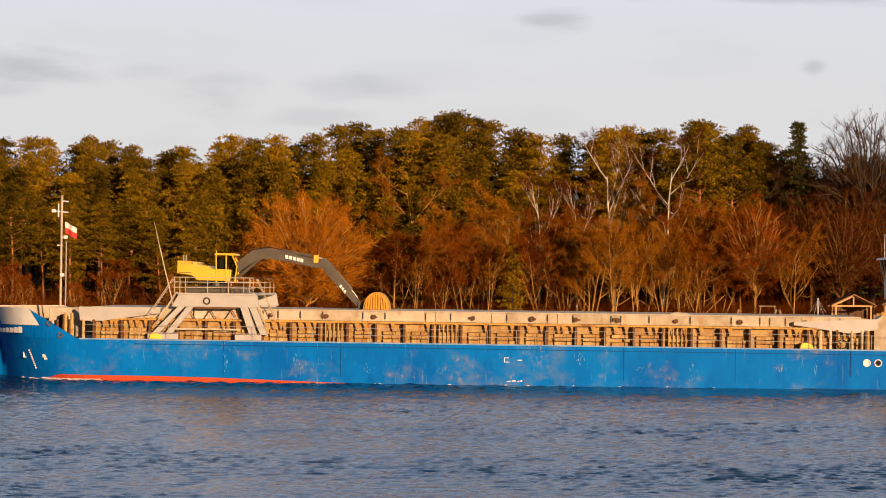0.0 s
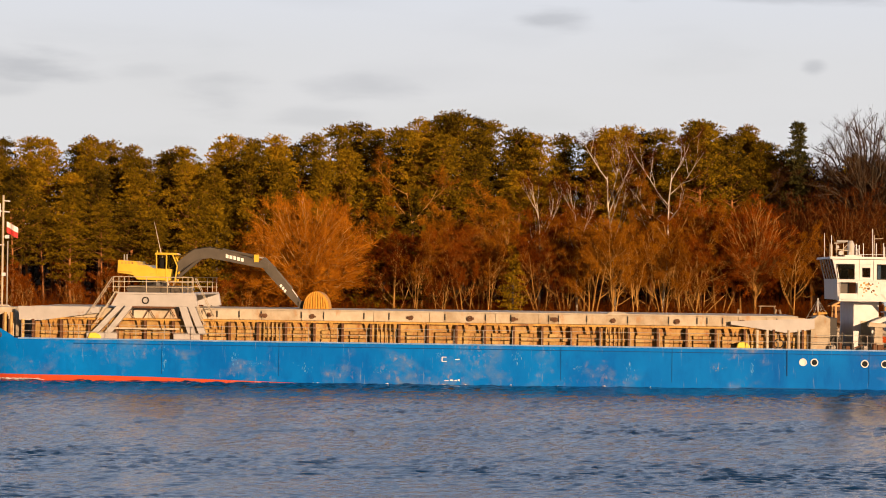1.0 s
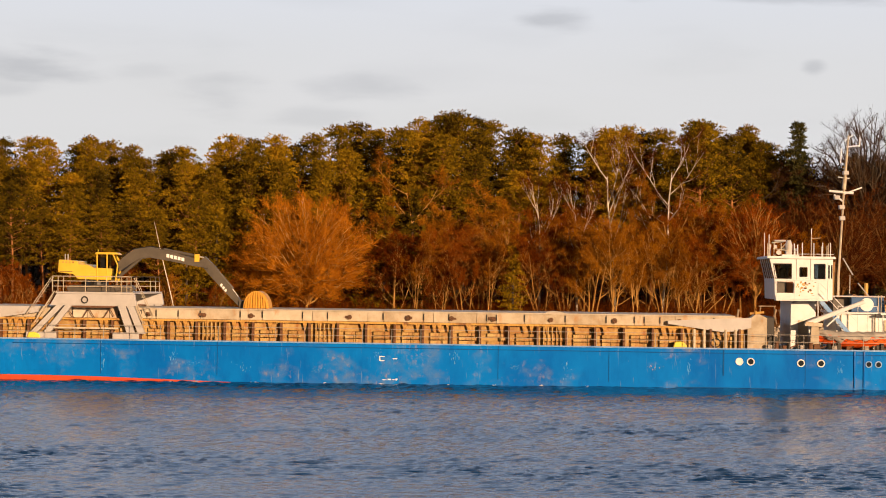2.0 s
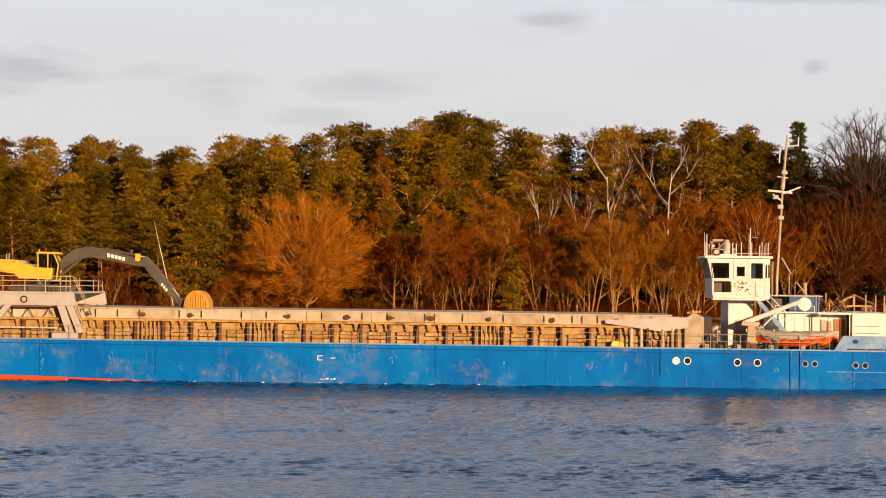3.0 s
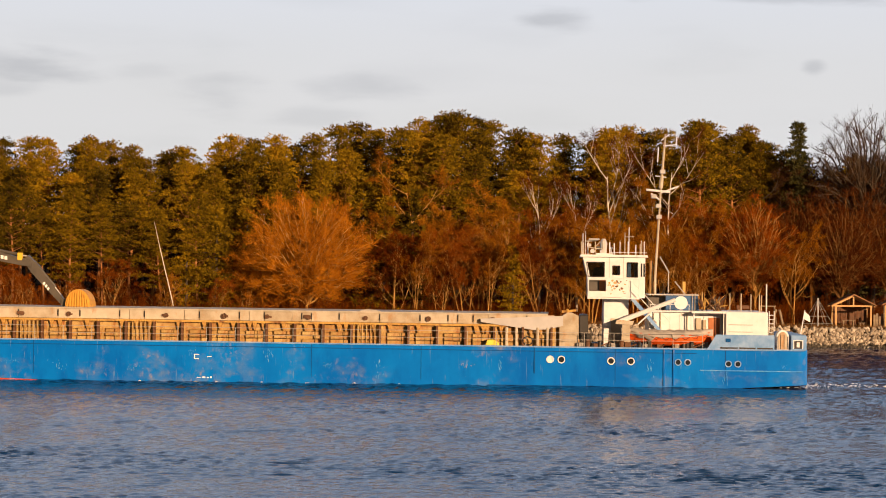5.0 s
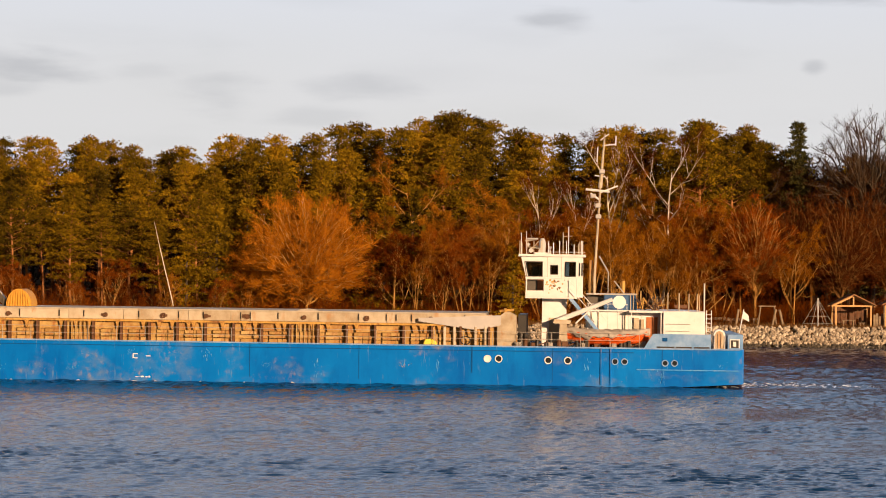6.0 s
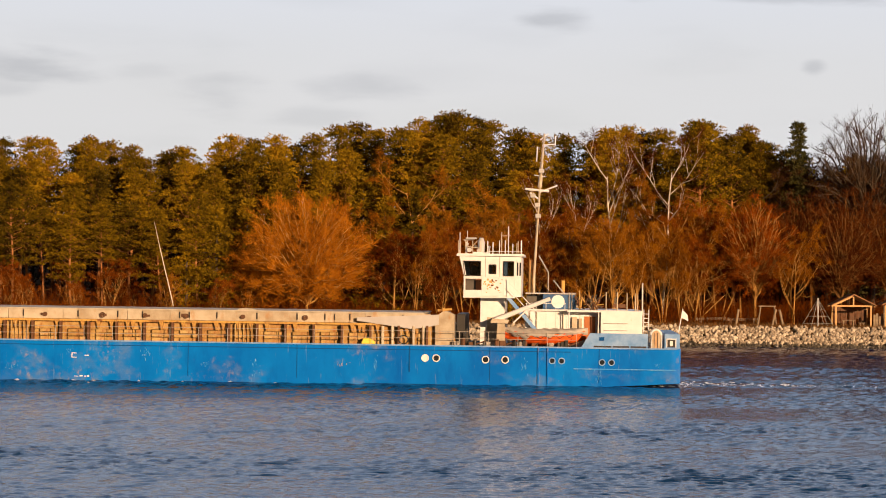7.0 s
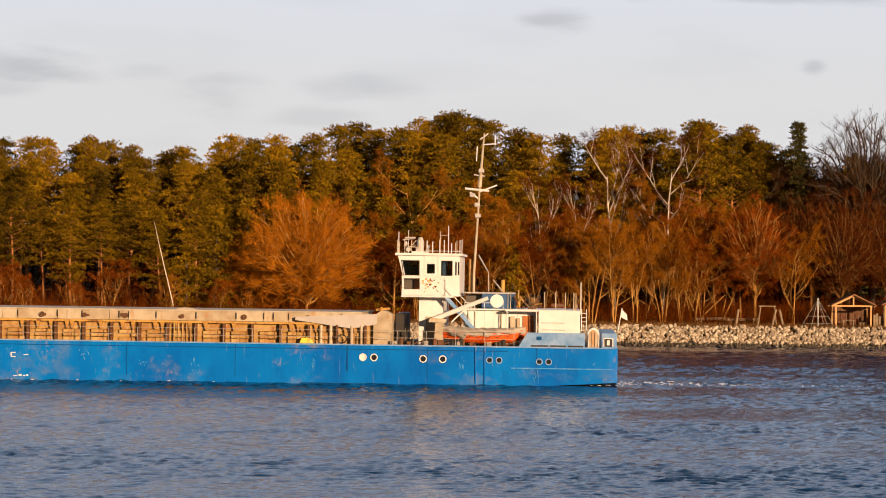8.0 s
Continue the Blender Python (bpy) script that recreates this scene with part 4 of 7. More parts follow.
def build_ship():
    ship = thing("cargo_ship", 0, BEAM / 2, 0, "blue coastal cargo ship with rusty hatch coaming and white wheelhouse aft", "ship")
    xs = stations(STEM + 0.05, -22, 0.45) + stations(-20, 40, 4) + stations(41, 47, 1) + [47.2, 47.4, 47.6, STERN]
    g = Geo()
    skin(g, xs, [lambda x: max(band_line(x), keel(x)), lambda x: 0.5 * (band_line(x) + DECK), lambda x: DECK])
    i = len(g.v)  # transom
    for s in (-1, 1):
        g.v += [Vector((STERN, BEAM / 2 + s * half_beam(STERN, 1), keel(STERN))), Vector((STERN, BEAM / 2 + s * half_beam(STERN, 1), DECK))]
    g.f.append((i, i + 2, i + 3, i + 1))
    hull = part("hull", g, "blue", ship, "weathered blue hull plating with scuffs", smooth=True)
    g = Geo()
    skin(g, xs, [lambda x: red_line(x), lambda x: max(band_line(x), red_line(x))])
    part("waterline_band", g, "wet blue", hull, "darker wet blue band along the waterline")
    g = Geo()
    skin(g, xs, [lambda x: keel(x), lambda x: red_line(x)])
    i = len(g.v)   # flat bottom
    for x in xs:
        z = keel(x)
        g.v += [Vector((x, BEAM / 2 - half_beam(x, z), z)), Vector((x, BEAM / 2 + half_beam(x, z), z))]
    for k in range(len(xs) - 1):
        g.f.append((i + 2 * k, i + 2 * k + 1, i + 2 * k + 3, i + 2 * k + 2))
    part("boot_top", g, "red", hull, "red antifouling paint showing at the bow")
    # deck
    g = Geo()
    i = len(g.v)
    dx = stations(STEM + 0.3, -24, 0.6) + stations(-22, STERN, 6)
    for x in dx:
        b = half_beam(x, DECK) - 0.02
        g.v += [Vector((x, BEAM / 2 - b, DECK - 0.05)), Vector((x, BEAM / 2 + b, DECK - 0.05))]
    for k in range(len(dx) - 1):
        g.f.append((i + 2 * k, i + 2 * k + 2, i + 2 * k + 3, i + 2 * k + 1))
    part("deck", g, "deck", ship, "worn red-brown steel deck")
    # sheer strake, rubbing bars and weld seams along the near and far side
    for s in (-1, 1):
        y = BEAM / 2 + s * (BEAM / 2 + 0.03)
        g = Geo()
        g.box(-26, STERN - 0.3, y - 0.045, y + 0.045, DECK - 0.07, DECK + 0.03)
        part("gunwale", g, "faded blue", hull, "worn edge of the deck plating")
        g = Geo()
        g.box(-22, 40, y - 0.01, y + 0.02, DECK - 0.36, DECK - 0.31)
        part("rubbing_bar", g, "wet blue", hull)
        g = Geo()
        g.box(40.2, 47.4, y - 0.03, y + 0.03, 1.36, 1.43)
        part("rubbing_bar", g, "scuff", hull)
    seam = Geo()
    seam.box(-0.02, 0.02, -0.022, 0.0, 0.45, DECK - 0.08)
    me = shared(seam, "weld_seam", "wet blue")
    for x in (-15.6, -7.2, 12.8, 20.6, 34.3, 42.0):
        piece("weld_seam", me, hull, pose(x, -BEAM / 2, 0))
    strip = Geo()
    strip.box(-0.05, 0.05, -0.09, 0.0, 0.28, DECK - 0.05)
    me = shared(strip, "fender_strip", "blue")
    for x in (37.72, 38.38):
        piece("fender_strip", me, hull, pose(x, -BEAM / 2, 0))
    g = Geo()
    g.box(28.58, 28.66, -0.05, 0, 1.0, DECK)
    part("fender_strip", g, "wet blue", hull)
    g = Geo()
    g.box(25.3, 31.5, -0.06, 0.02, 0.02, 0.17)
    part("fender_strip", g, "wet blue", hull, "dark wet bar at the waterline")
    # portholes
    for x, z, lit in ((29.72, 2.0, True), (30.51, 2.0, False), (34.0, 1.95, False), (35.39, 1.95, False), (38.70, 1.93, False), (39.37, 1.93, False), (42.21, 1.87, False), (42.87, 1.87, False)):
        g = Geo()
        g.disc(x, 0.01, z, 0.27 if x < 38 else 0.24, 0.06, 20, 0.07)
        rim = part("porthole", g, "white" if x < 38 else "faded blue", hull, "round porthole with a pale rim")
        g = Geo()
        g.disc(x, 0.012, z, 0.205 if x < 38 else 0.175, 0.022, 18)
        part("pane", g, "white" if lit else "glass", rim, "pale cover closed over the porthole" if lit else "dark glass")
    # scrapes and patches where paint wore off: plain irregular plates of primer
    rng = random.Random(5)
    for x, z, w, h, mat in ((-10.4, 1.75, 0.32, 0.7, "scuff"), (-9.2, 1.3, 1.1, 0.35, "scuff"), (-5.2, 1.0, 0.9, 0.5, "scuff"), (0.05, 0.98, 0.75, 0.28, "faded blue"),
                            (9.7, 2.0, 0.5, 0.9, "scuff"), (14.0, 1.4, 0.4, 0.35, "scuff"), (-15.4, 1.6, 0.25, 1.5, "scuff"), (17.6, 1.3, 0.4, 1.4, "scuff"),
                            (23.8, 1.45, 0.6, 0.3, "beige"), (36.8, 1.6, 0.4, 1.2, "scuff"), (46.2, 1.75, 0.5, 0.3, "scuff"), (42.0, 0.9, 0.25, 1.0, "scuff"),
                            (-21.0, 1.7, 1.0, 0.08, "scuff"), (26.2, 1.5, 0.2, 0.8, "scuff"), (4.2, 2.2, 0.3, 0.5, "scuff")):
        g = Geo()
        for _ in range(16):
            cx, cz = x + rng.gauss(0, 0.4) * w, z + rng.gauss(0, 0.3) * h
            fw, fh, n = rng.uniform(0.03, 0.07), rng.uniform(0.1, 0.42) * min(h, 0.9), 7
            g.prism([(cx + fw * 0.5 * math.cos(2 * math.pi * k / n) * rng.uniform(0.4, 1.1), cz + fh * 0.5 * math.sin(2 * math.pi * k / n) * rng.uniform(0.4, 1.1)) for k in range(n)],
                    -0.004 - 0.0004 * rng.random(), 0.004)
        tagged(part("scuff_marks", g, mat, hull, "pale scuffed paint on the plating"), kind="stuff")
    # white marks: load line, draught marks and plain signs
    marks = ((4.42, 1.82, 0.06, 0.34), (4.6, 1.97, 0.30, 0.045), (4.6, 1.67, 0.30, 0.045), (5.5, 1.82, 0.34, 0.05), (4.75, 0.32, 0.3, 0.04), (5.1, 0.35, 0.22, 0.09), (5.4, 0.33, 0.15, 0.06),
             (5.62, 0.35, 0.12, 0.12))
    for x, z, w, h in marks:
        g = Geo()
        g.box(x - w / 2, x + w / 2, -0.012, 0, z - h / 2, z + h / 2)
        part("hull_mark", g, "bright", hull, "white painted mark")

    def on_bow(x, z):
        return BEAM / 2 - half_beam(x, z)

    for x, z, w, h in ((-30.5, 1.60, 0.10, 0.40), (-30.38, 1.42, 0.28, 0.07), (-28.65, 1.5, 0.34, 0.08), (-28.65, 1.5, 0.08, 0.38), (-28.78, 1.63, 0.1, 0.1), (-28.52, 1.37, 0.1, 0.1)):
        g = Geo()
        y = on_bow(x, z)
        g.box(x - w / 2, x + w / 2, y - 0.05, y + 0.04, z - h / 2, z + h / 2)
        part("hull_mark", g, "bright", hull, "white painted mark")
    for k in range(9):   # draught figures down the bow as short bars
        x, z = -29.95 + 0.055 * k, 1.95 - 0.16 * k
        g = Geo()
        y = on_bow(x, z)
        g.box(x - 0.06, x + 0.06, y - 0.05, y + 0.04, z - 0.035, z + 0.035)
        part("draught_mark", g, "bright", hull)
    for k in range(6):   # the name as plain bars
        x = -32.78 + 0.41 * k
        z = 3.46
        g = Geo()
        y = on_bow(x, z)
        y2 = on_bow(x + 0.3, z)
        i = len(g.v)
        g.v += [Vector(p) for p in ((x, y - 0.05, z - 0.27), (x + 0.33, y2 - 0.05, z - 0.27), (x + 0.33, y2 - 0.05, z + 0.27), (x, y - 0.05, z + 0.27),
                                    (x, y + 0.02, z - 0.27), (x + 0.33, y2 + 0.02, z - 0.27), (x + 0.33, y2 + 0.02, z + 0.27), (x, y + 0.02, z + 0.27))]
        g.f += [tuple(i + j for j in q) for q in ((0, 1, 2, 3), (7, 6, 5, 4), (0, 4, 5, 1), (1, 5, 6, 2), (2, 6, 7, 3), (3, 7, 4, 0))]
        part("name_bar", g, "bright", hull, "white lettering block")

    # forecastle bulwark
    bx = stations(STEM + 0.05, -26.3, 0.3)
    for s in (1, -1):
        g = Geo()
        skin(g, bx, [lambda x: DECK, lambda x: bulwark_top(x)], sides=(s,))
        n = len(bx)
        i = len(g.v)
        for x in bx:   # the inner face and the rail on top
            z = bulwark_top(x)
            for o, zz in ((0.0, z), (-0.14, z + 0.01), (-0.14, DECK)):
                g.v.append(Vector((x, BEAM / 2 + s * max(0.0, half_beam(x, zz) + o), zz)))
        for k in range(n - 1):
            for j in range(2):
                p = i + 3 * k + j
                q = (p, p + 3, p + 4, p + 1)
                g.f.append(q if s < 0 else q[::-1])
        bul = part("bulwark", g, "blue" if s < 0 else "old white", ship, "raised blue bow bulwark with sloping end" if s < 0 else "pale inner side of the bow bulwark")
    g = Geo()
    wx = stations(STEM + 0.05, -28.95, 0.15)

    skin(g, wx, [lambda x: max(3.78, 0), lambda x: max(3.79, min(bulwark_top(x) + 0.03, 5.05 - max(0.0, x + 29.75) / 0.8 * 1.27))], proud=0.015)
    part("white_band", g, "white", bul, "white painted band along the bow's upper edge", smooth=True)
    for x, z in ((-28.2, 3.95), (-27.4, 3.08)):   # fairleads
        g = Geo()
        g.disc(x, on_bow(x, z) + 0.02, z, 0.2, 0.1, 14, 0.07)
        part("fairlead", g, "rust", bul)
    g = Geo()   # raised forecastle deck
    i = len(g.v)
    fx = stations(STEM + 0.3, -29.6, 0.4)
    for x in fx:
        b = half_beam(x, 4.0) - 0.12
        g.v += [Vector((x, BEAM / 2 - b, 4.1)), Vector((x, BEAM / 2 + b, 4.1))]
    for k in range(len(fx) - 1):
        g.f.append((i + 2 * k, i + 2 * k + 2, i + 2 * k + 3, i + 2 * k + 1))
    part("forecastle_deck", g, "deck", ship)

    # hatch coaming: long box with ribs, ledges and stowed boards, covers on top
    C0, C1, CY = -25.4, 31.4, 1.3
    g = Geo()
    g.box(C0, C1, CY, BEAM - CY, DECK - 0.05, 4.32)
    coam = part("hatch_coaming", g, "beige", ship, "long rusty beige hatch coaming")
    for s, y in ((-1, CY), (1, BEAM - CY)):
        g = Geo()
        g.box(C0 - 0.1, C1 + 0.1, y - 0.34 if s < 0 else y + 0.002, y - 0.002 if s < 0 else y + 0.34, 4.24, 4.38)
        part("coaming_ledge", g, "ochre", coam, "ochre ledge along the coaming")
    rib = Geo()
    rib.prism([(-0.045, DECK - 0.06), (0.045, DECK - 0.06), (0.045, 4.24), (-0.045, 4.24)], -0.5, 0.0)
    rib.box(-0.075, 0.075, -0.53, -0.5, DECK - 0.06, 4.24)
    # the dark colour stands in for the shadow beside each rib
    rib_me = shared(rib, "rib", "rust")
    web = Geo()
    web.prism([(-0.03, 3.7), (0.03, 3.7), (0.16, 4.24), (-0.15, 4.24)], -0.28, 0.0)
    web_me = shared(web, "bracket", "ochre")
    slabs = []
    for w in (0.6, 0.85, 1.15, 1.55):
        s = Geo()
        s.box(-w / 2, w / 2, -0.16, 0, 0, 0.25)
        slabs.append((w, shared(s, "ledge_board", "beige")))
    up = Geo()
    up.box(-0.04, 0.04, -0.2, 0, 0, 1.3)
    up_me = shared(up, "stiffener", "beige")
    x, n = C0 + 0.25, 0
    yb = CY - BEAM / 2
    while x < C1 - 0.4:
        piece("rib", rib_me, coam, pose(x, yb, 0))
        for k in range(3):
            u = x + 0.5
            z = DECK - 0.03 + 0.29 * k
            while u < x + 1.85:
                w, me = rng.choice(slabs[:3] if k else slabs)
                if u + w > x + 1.98:
                    w, me = slabs[0]
                    if u + w > x + 2.02:
                        break
                if rng.random() < 0.93:
                    piece("ledge_board", me, coam, pose(u + w / 2, yb - rng.uniform(0, 0.09), z + rng.uniform(-0.01, 0.02)))
                u += w + 0.03
        for f in (0.62, 1.15, 1.62):
            if rng.random() < 0.6:
                piece("bracket", web_me, coam, pose(x + f + rng.uniform(-0.15, 0.15), yb - 0.005, 0))
        if n in (8, 12, 20):
            for k in range(5):
                piece("stiffener", up_me, coam, pose(x + 0.45 + 0.3 * k, yb - 0.16, DECK))
        x += 2.035
        n += 1
    # hatch covers: plates standing on the ledge, slightly crowned lids
    g = Geo()
    g.box(C0 + 0.1, C1 - 2.0, CY + 0.12, BEAM - CY - 0.12, 4.385, 5.08)
    cover = part("hatch_cover", g, "old white", ship, "weathered pale hatch covers in a row")
    g = Geo()
    g.prism([(C0, 5.085), (C1 - 1.9, 5.085), (C1 - 1.9, 5.17), (C0, 5.17)], CY + 0.02, BEAM - CY - 0.02)
    part("cover_edge", g, "old white", cover)
    x = C0 + 0.2
    while x < C1 - 3.4:
        w = rng.choice((0.7, 1.1, 1.6, 2.0, 2.9))
        g = Geo()
        g.box(x + 0.02, x + w - 0.02, CY + 0.02, CY + 0.115, 4.40, 5.07)
        part("side_plate", g, "old white", cover)
        if rng.random() < 0.8:
            g = Geo()
            g.box(x + w - 0.045, x + w + 0.045, CY - 0.03, CY + 0.1, 4.55, 5.0)
            part("cleat", g, "dark", cover)
        x += w
    for x in (-24.2, -12.4, -8.4, -5.0, 2.1, 6.3, 9.4, 12.4, 16.5, 21.0, 25.6):   # rollers and chain sheaves
        g = Geo()
        r = rng.uniform(0.13, 0.21)
        g.disc(x, CY + 0.0, 4.7, r, 0.14, 12, 0.07)
        g.disc(x, CY + 0.0, 4.7, r * 0.5, 0.16, 8)
        w = rng.uniform(0.1, 0.35) * rng.choice((-1, 1))
        g.box(min(x, x + w) - 0.05, max(x, x + w) + 0.05, CY - 0.08, CY + 0.05, 4.62, rng.uniform(4.72, 4.95))
        part("roller", g, "rust", cover, "rusty cover roller")
    # a crumpled tarpaulin on a cover
    g = Geo()
    g.prism([(16.0, 5.17), (17.6, 5.17), (17.2, 5.28), (16.6, 5.33), (16.2, 5.27)], CY + 0.1, CY + 1.2)
    part("tarpaulin", g, "canvas", cover)

    # deck-edge railing
    def railing(x0, x1, y, z0, h, step, rails, mat="steel", r=0.026, ym=0.0):
        g = Geo()
        for k in range(rails):
            z = z0 + h * (k + 1) / rails
            line(g, (x0, y, z), (x1, y, z), r * 0.8)
        ob = part("railing", g, mat, ship, "thin steel deck railing")
        p = Geo()
        line(p, (0, 0, 0), (0, 0, h), r)
        me = shared(p, "post", mat)
        n = max(1, round((x1 - x0) / step))
        for k in range(n + 1):
            piece("post", me, ob, pose(x0 + (x1 - x0) * k / n, y - BEAM / 2, z0))
        return ob

    railing(-25.8, 40.4, 0.12, DECK, 1.0, 2.05, 2, "steel", 0.022)
    railing(-25.8, 40.4, BEAM - 0.12, DECK, 1.0, 2.05, 2, "steel", 0.022)

    # fore and aft stowed arms of the cover-lifting gear
    g = Geo()
    g.prism([(-26.2, 4.15), (-24.6, 4.15), (-20.4, 4.75), (-20.4, 5.18), (-26.3, 5.15)], 0.95, 1.2)
    part("stowed_arm", g, "grey", ship, "long tapered grey stowage arm")
    g = Geo()
    g.prism([(24.75, 4.55), (28.6, 4.02), (29.6, 4.1), (30.6, 4.35), (30.6, 5.05), (24.75, 4.78)], 0.85, 1.15)
    part("stowed_arm", g, "grey", ship, "long tapered pale grey stowage arm")
    g = Geo()
    g.prism([(30.35, DECK), (31.7, DECK), (31.7, 5.05), (31.2, 5.3), (30.9, 5.3), (30.35, 4.9)], 0.9, 2.4)
    post = part("gear_post", g, "old white", ship, "broad pale steel post")
    g = Geo()
    line(g, (30.5, 1.0, 5.35), (31.5, 1.2, 5.45), 0.09)
    line(g, (30.9, 1.0, 5.2), (30.9, 1.0, 5.55), 0.1)
    part("hook_block", g, "ochre", post)
    for x in (26.6, 27.3, 28.8, 29.5):
        g = Geo()
        line(g, (x, 0.9, DECK), (x, 0.9, 4.2), 0.11, 8)
        part("pipe", g, "old white", ship)
    g = Geo()
    for a in range(12):
        t0, t1 = 2 * math.pi * a / 12, 2 * math.pi * (a + 1) / 12
        line(g, (28.1 + 0.35 * math.cos(t0), 0.8, 3.25 + 0.3 * math.sin(t0)), (28.1 + 0.35 * math.cos(t1), 0.8, 3.25 + 0.3 * math.sin(t1)), 0.05)
    part("hose_coil", g, "dark", ship)

    # foremast with crosstrees and lamps
    mx = -28.8
    g = Geo()
    line(g, (mx, 5.6, 4.0), (mx, 5.6, 13.3), 0.085, 8)
    mast = part("foremast", g, "old white", ship, "white foremast pole with lamps")
    for a, b in (((mx - 0.6, 5.6, 12.15), (mx + 0.5, 5.6, 12.05)), ((mx, 5.6, 12.9), (mx + 0.5, 5.6, 12.85)), ((mx - 0.25, 5.6, 11.7), (mx - 0.25, 5.6, 12.7)), ((mx, 5.6, 10.2), (mx + 0.3, 5.6, 10.2)),
                 ((mx - 0.3, 5.6, 9.6), (mx + 0.1, 5.6, 9.6))):
        g = Geo()
        line(g, a, b, 0.05)
        part("crosstree", g, "white", mast)
    for x, z in ((mx - 0.6, 12.15), (mx + 0.32, 10.2), (mx + 0.1, 7.4)):
        g = Geo()
        g.box(x - 0.14, x + 0.14, 5.45, 5.75, z - 0.12, z + 0.14)
        part("mast_lamp", g, "white", mast, bevel=0.03)
    g = Geo()
    line(g, (mx + 0.35, 5.7, 4.0), (mx + 0.35, 5.7, 9.9), 0.05)
    part("stay", g, "steel", mast)
    for dz, mat in ((0.0, "flag white"), (-0.42, "flag red")):   # flag in two strips that droop
        g = Geo()
        i = len(g.v)
        for k in range(7):
            x, y, dr = mx + 0.28 + 0.14 * k, 5.6 + 0.10 * math.sin(k * 1.2), 0.075 * k
            g.v += [Vector((x, y, 11.35 + dz - dr)), Vector((x, y + 0.01, 10.95 + dz - dr))]
        for k in range(6):
            g.f.append((i + 2 * k, i + 2 * k + 1, i + 2 * k + 3, i + 2 * k + 2))
        ob = part("flag", g, mat, mast, "drooping white and red flag")
        so = ob.modifiers.new("thick", "SOLIDIFY")
        so.thickness = 0.012

    # foredeck gear: windlass, bollards, lockers
    rngf = random.Random(9)
    g = Geo()
    g.box(-28.8, -26.9, 2.2, 4.6, DECK, 5.05)
    part("locker_house", g, "old white", ship, "low pale deck house at the bow", bevel=0.05)
    g = Geo()
    g.tube([Vector((-27.6, 1.7, 4.3)), Vector((-27.6, 2.1, 4.3))], [0.3, 0.3], 14)
    g.box(-28.1, -27.2, 1.75, 2.15, DECK, 4.2)
    part("windlass", g, "rust", ship, "rusty anchor windlass")
    for x in (-27.2, -26.75, -25.9):
        g = Geo()
        line(g, (x, 0.8, DECK), (x, 0.8, 4.7 if x < -26 else 4.2), 0.12, 8)
        part("bollard", g, "beige", ship)

    # ------------------------------------------------ aft: wheelhouse on a tower
    WY0, WY1 = 2.0, 9.4
    g = Geo()
    g.box(33.5, 35.25, WY0 + 0.15, WY1 - 0.15, DECK, 6.4)
    tower = part("tower", g, "white", ship, "white tower under the wheelhouse")
    for y in (WY0 + 0.11,):
        g = Geo()
        g.box(34.0, 34.7, y, y + 0.03, DECK + 0.2, 4.9)
        part("tower_door", g, "old white", tower)
    g = Geo()
    g.prism([(32.35, 6.38), (36.4, 6.38), (36.4, 7.86), (32.3, 7.86)], WY0, WY1)
    wh = part("wheelhouse", g, "white", ship, "white wheelhouse with forward-leaning front")

    def lean(z):
        return 32.3 - 0.245 * (z - 7.86)

    for y in (WY0, WY1 - 0.12):   # side walls round the three window openings
        g = Geo()
        for quad in ([(lean(8.92), 8.92), (36.4, 8.92), (36.4, 9.28), (lean(9.28), 9.28)], [(lean(7.865), 7.865), (lean(7.865) + 0.16, 7.865), (lean(8.915) + 0.22, 8.915), (lean(8.915), 8.915)],
                     [(33.5, 7.865), (34.08, 7.865), (34.08, 8.915), (33.5, 8.915)], [(34.60, 7.865), (35.1, 7.865), (35.1, 8.915), (34.60, 8.915)], [(35.87, 7.865), (36.4, 7.865), (36.4, 8.915), (35.87, 8.915)],
                     [(34.085, 7.865), (34.595, 7.865), (34.595, 8.02), (34.085, 8.02)], [(34.085, 8.66), (34.595, 8.66), (34.595, 8.915), (34.085, 8.915)]):
            g.prism(quad, y, y + 0.12)
        part("side_wall", g, "white", wh)
        for quad in ([(lean(7.87) + 0.17, 7.87), (33.49, 7.87), (33.49, 8.91), (lean(8.91) + 0.23, 8.91)], [(34.09, 8.03), (34.59, 8.03), (34.59, 8.65), (34.09, 8.65)], [(35.11, 7.87), (35.86, 7.87), (35.86, 8.91), (35.11, 8.91)]):
            g = Geo()
            g.prism(quad, y + 0.05, y + 0.06)
            part("window_pane", g, "pane", wh)
    g = Geo()
    g.box(36.28, 36.4, WY0 + 0.13, WY1 - 0.13, 7.865, 9.28)
    part("back_wall", g, "white", wh)
    for x in (36.08, 36.27):
        g = Geo()
        g.box(x, x + 0.11, WY0 - 0.012, WY0 - 0.002, 7.9, 8.85)
        part("window_pane", g, "glass", wh, "narrow dark pane at the after corner")
    for k in range(6):   # front mullions
        y = WY0 + 0.125 + (WY1 - WY0 - 0.41) * k / 5
        g = Geo()
        g.prism([(lean(7.865), 7.865), (lean(7.865) + 0.1, 7.865), (lean(9.27) + 0.1, 9.27), (lean(9.27), 9.27)], y, y + 0.16)
        part("mullion", g, "white", wh)
    for k in range(5):
        y = WY0 + 0.29 + (WY1 - WY0 - 0.41) * k / 5
        g = Geo()
        g.prism([(lean(7.87) + 0.04, 7.87), (lean(7.87) + 0.05, 7.87), (lean(9.26) + 0.05, 9.26), (lean(9.26) + 0.04, 9.26)], y, y + (WY1 - WY0 - 0.41) / 5 - 0.17)
        part("window_pane", g, "pane", wh)
    g = Geo()   # console, chair backs and a blind inside
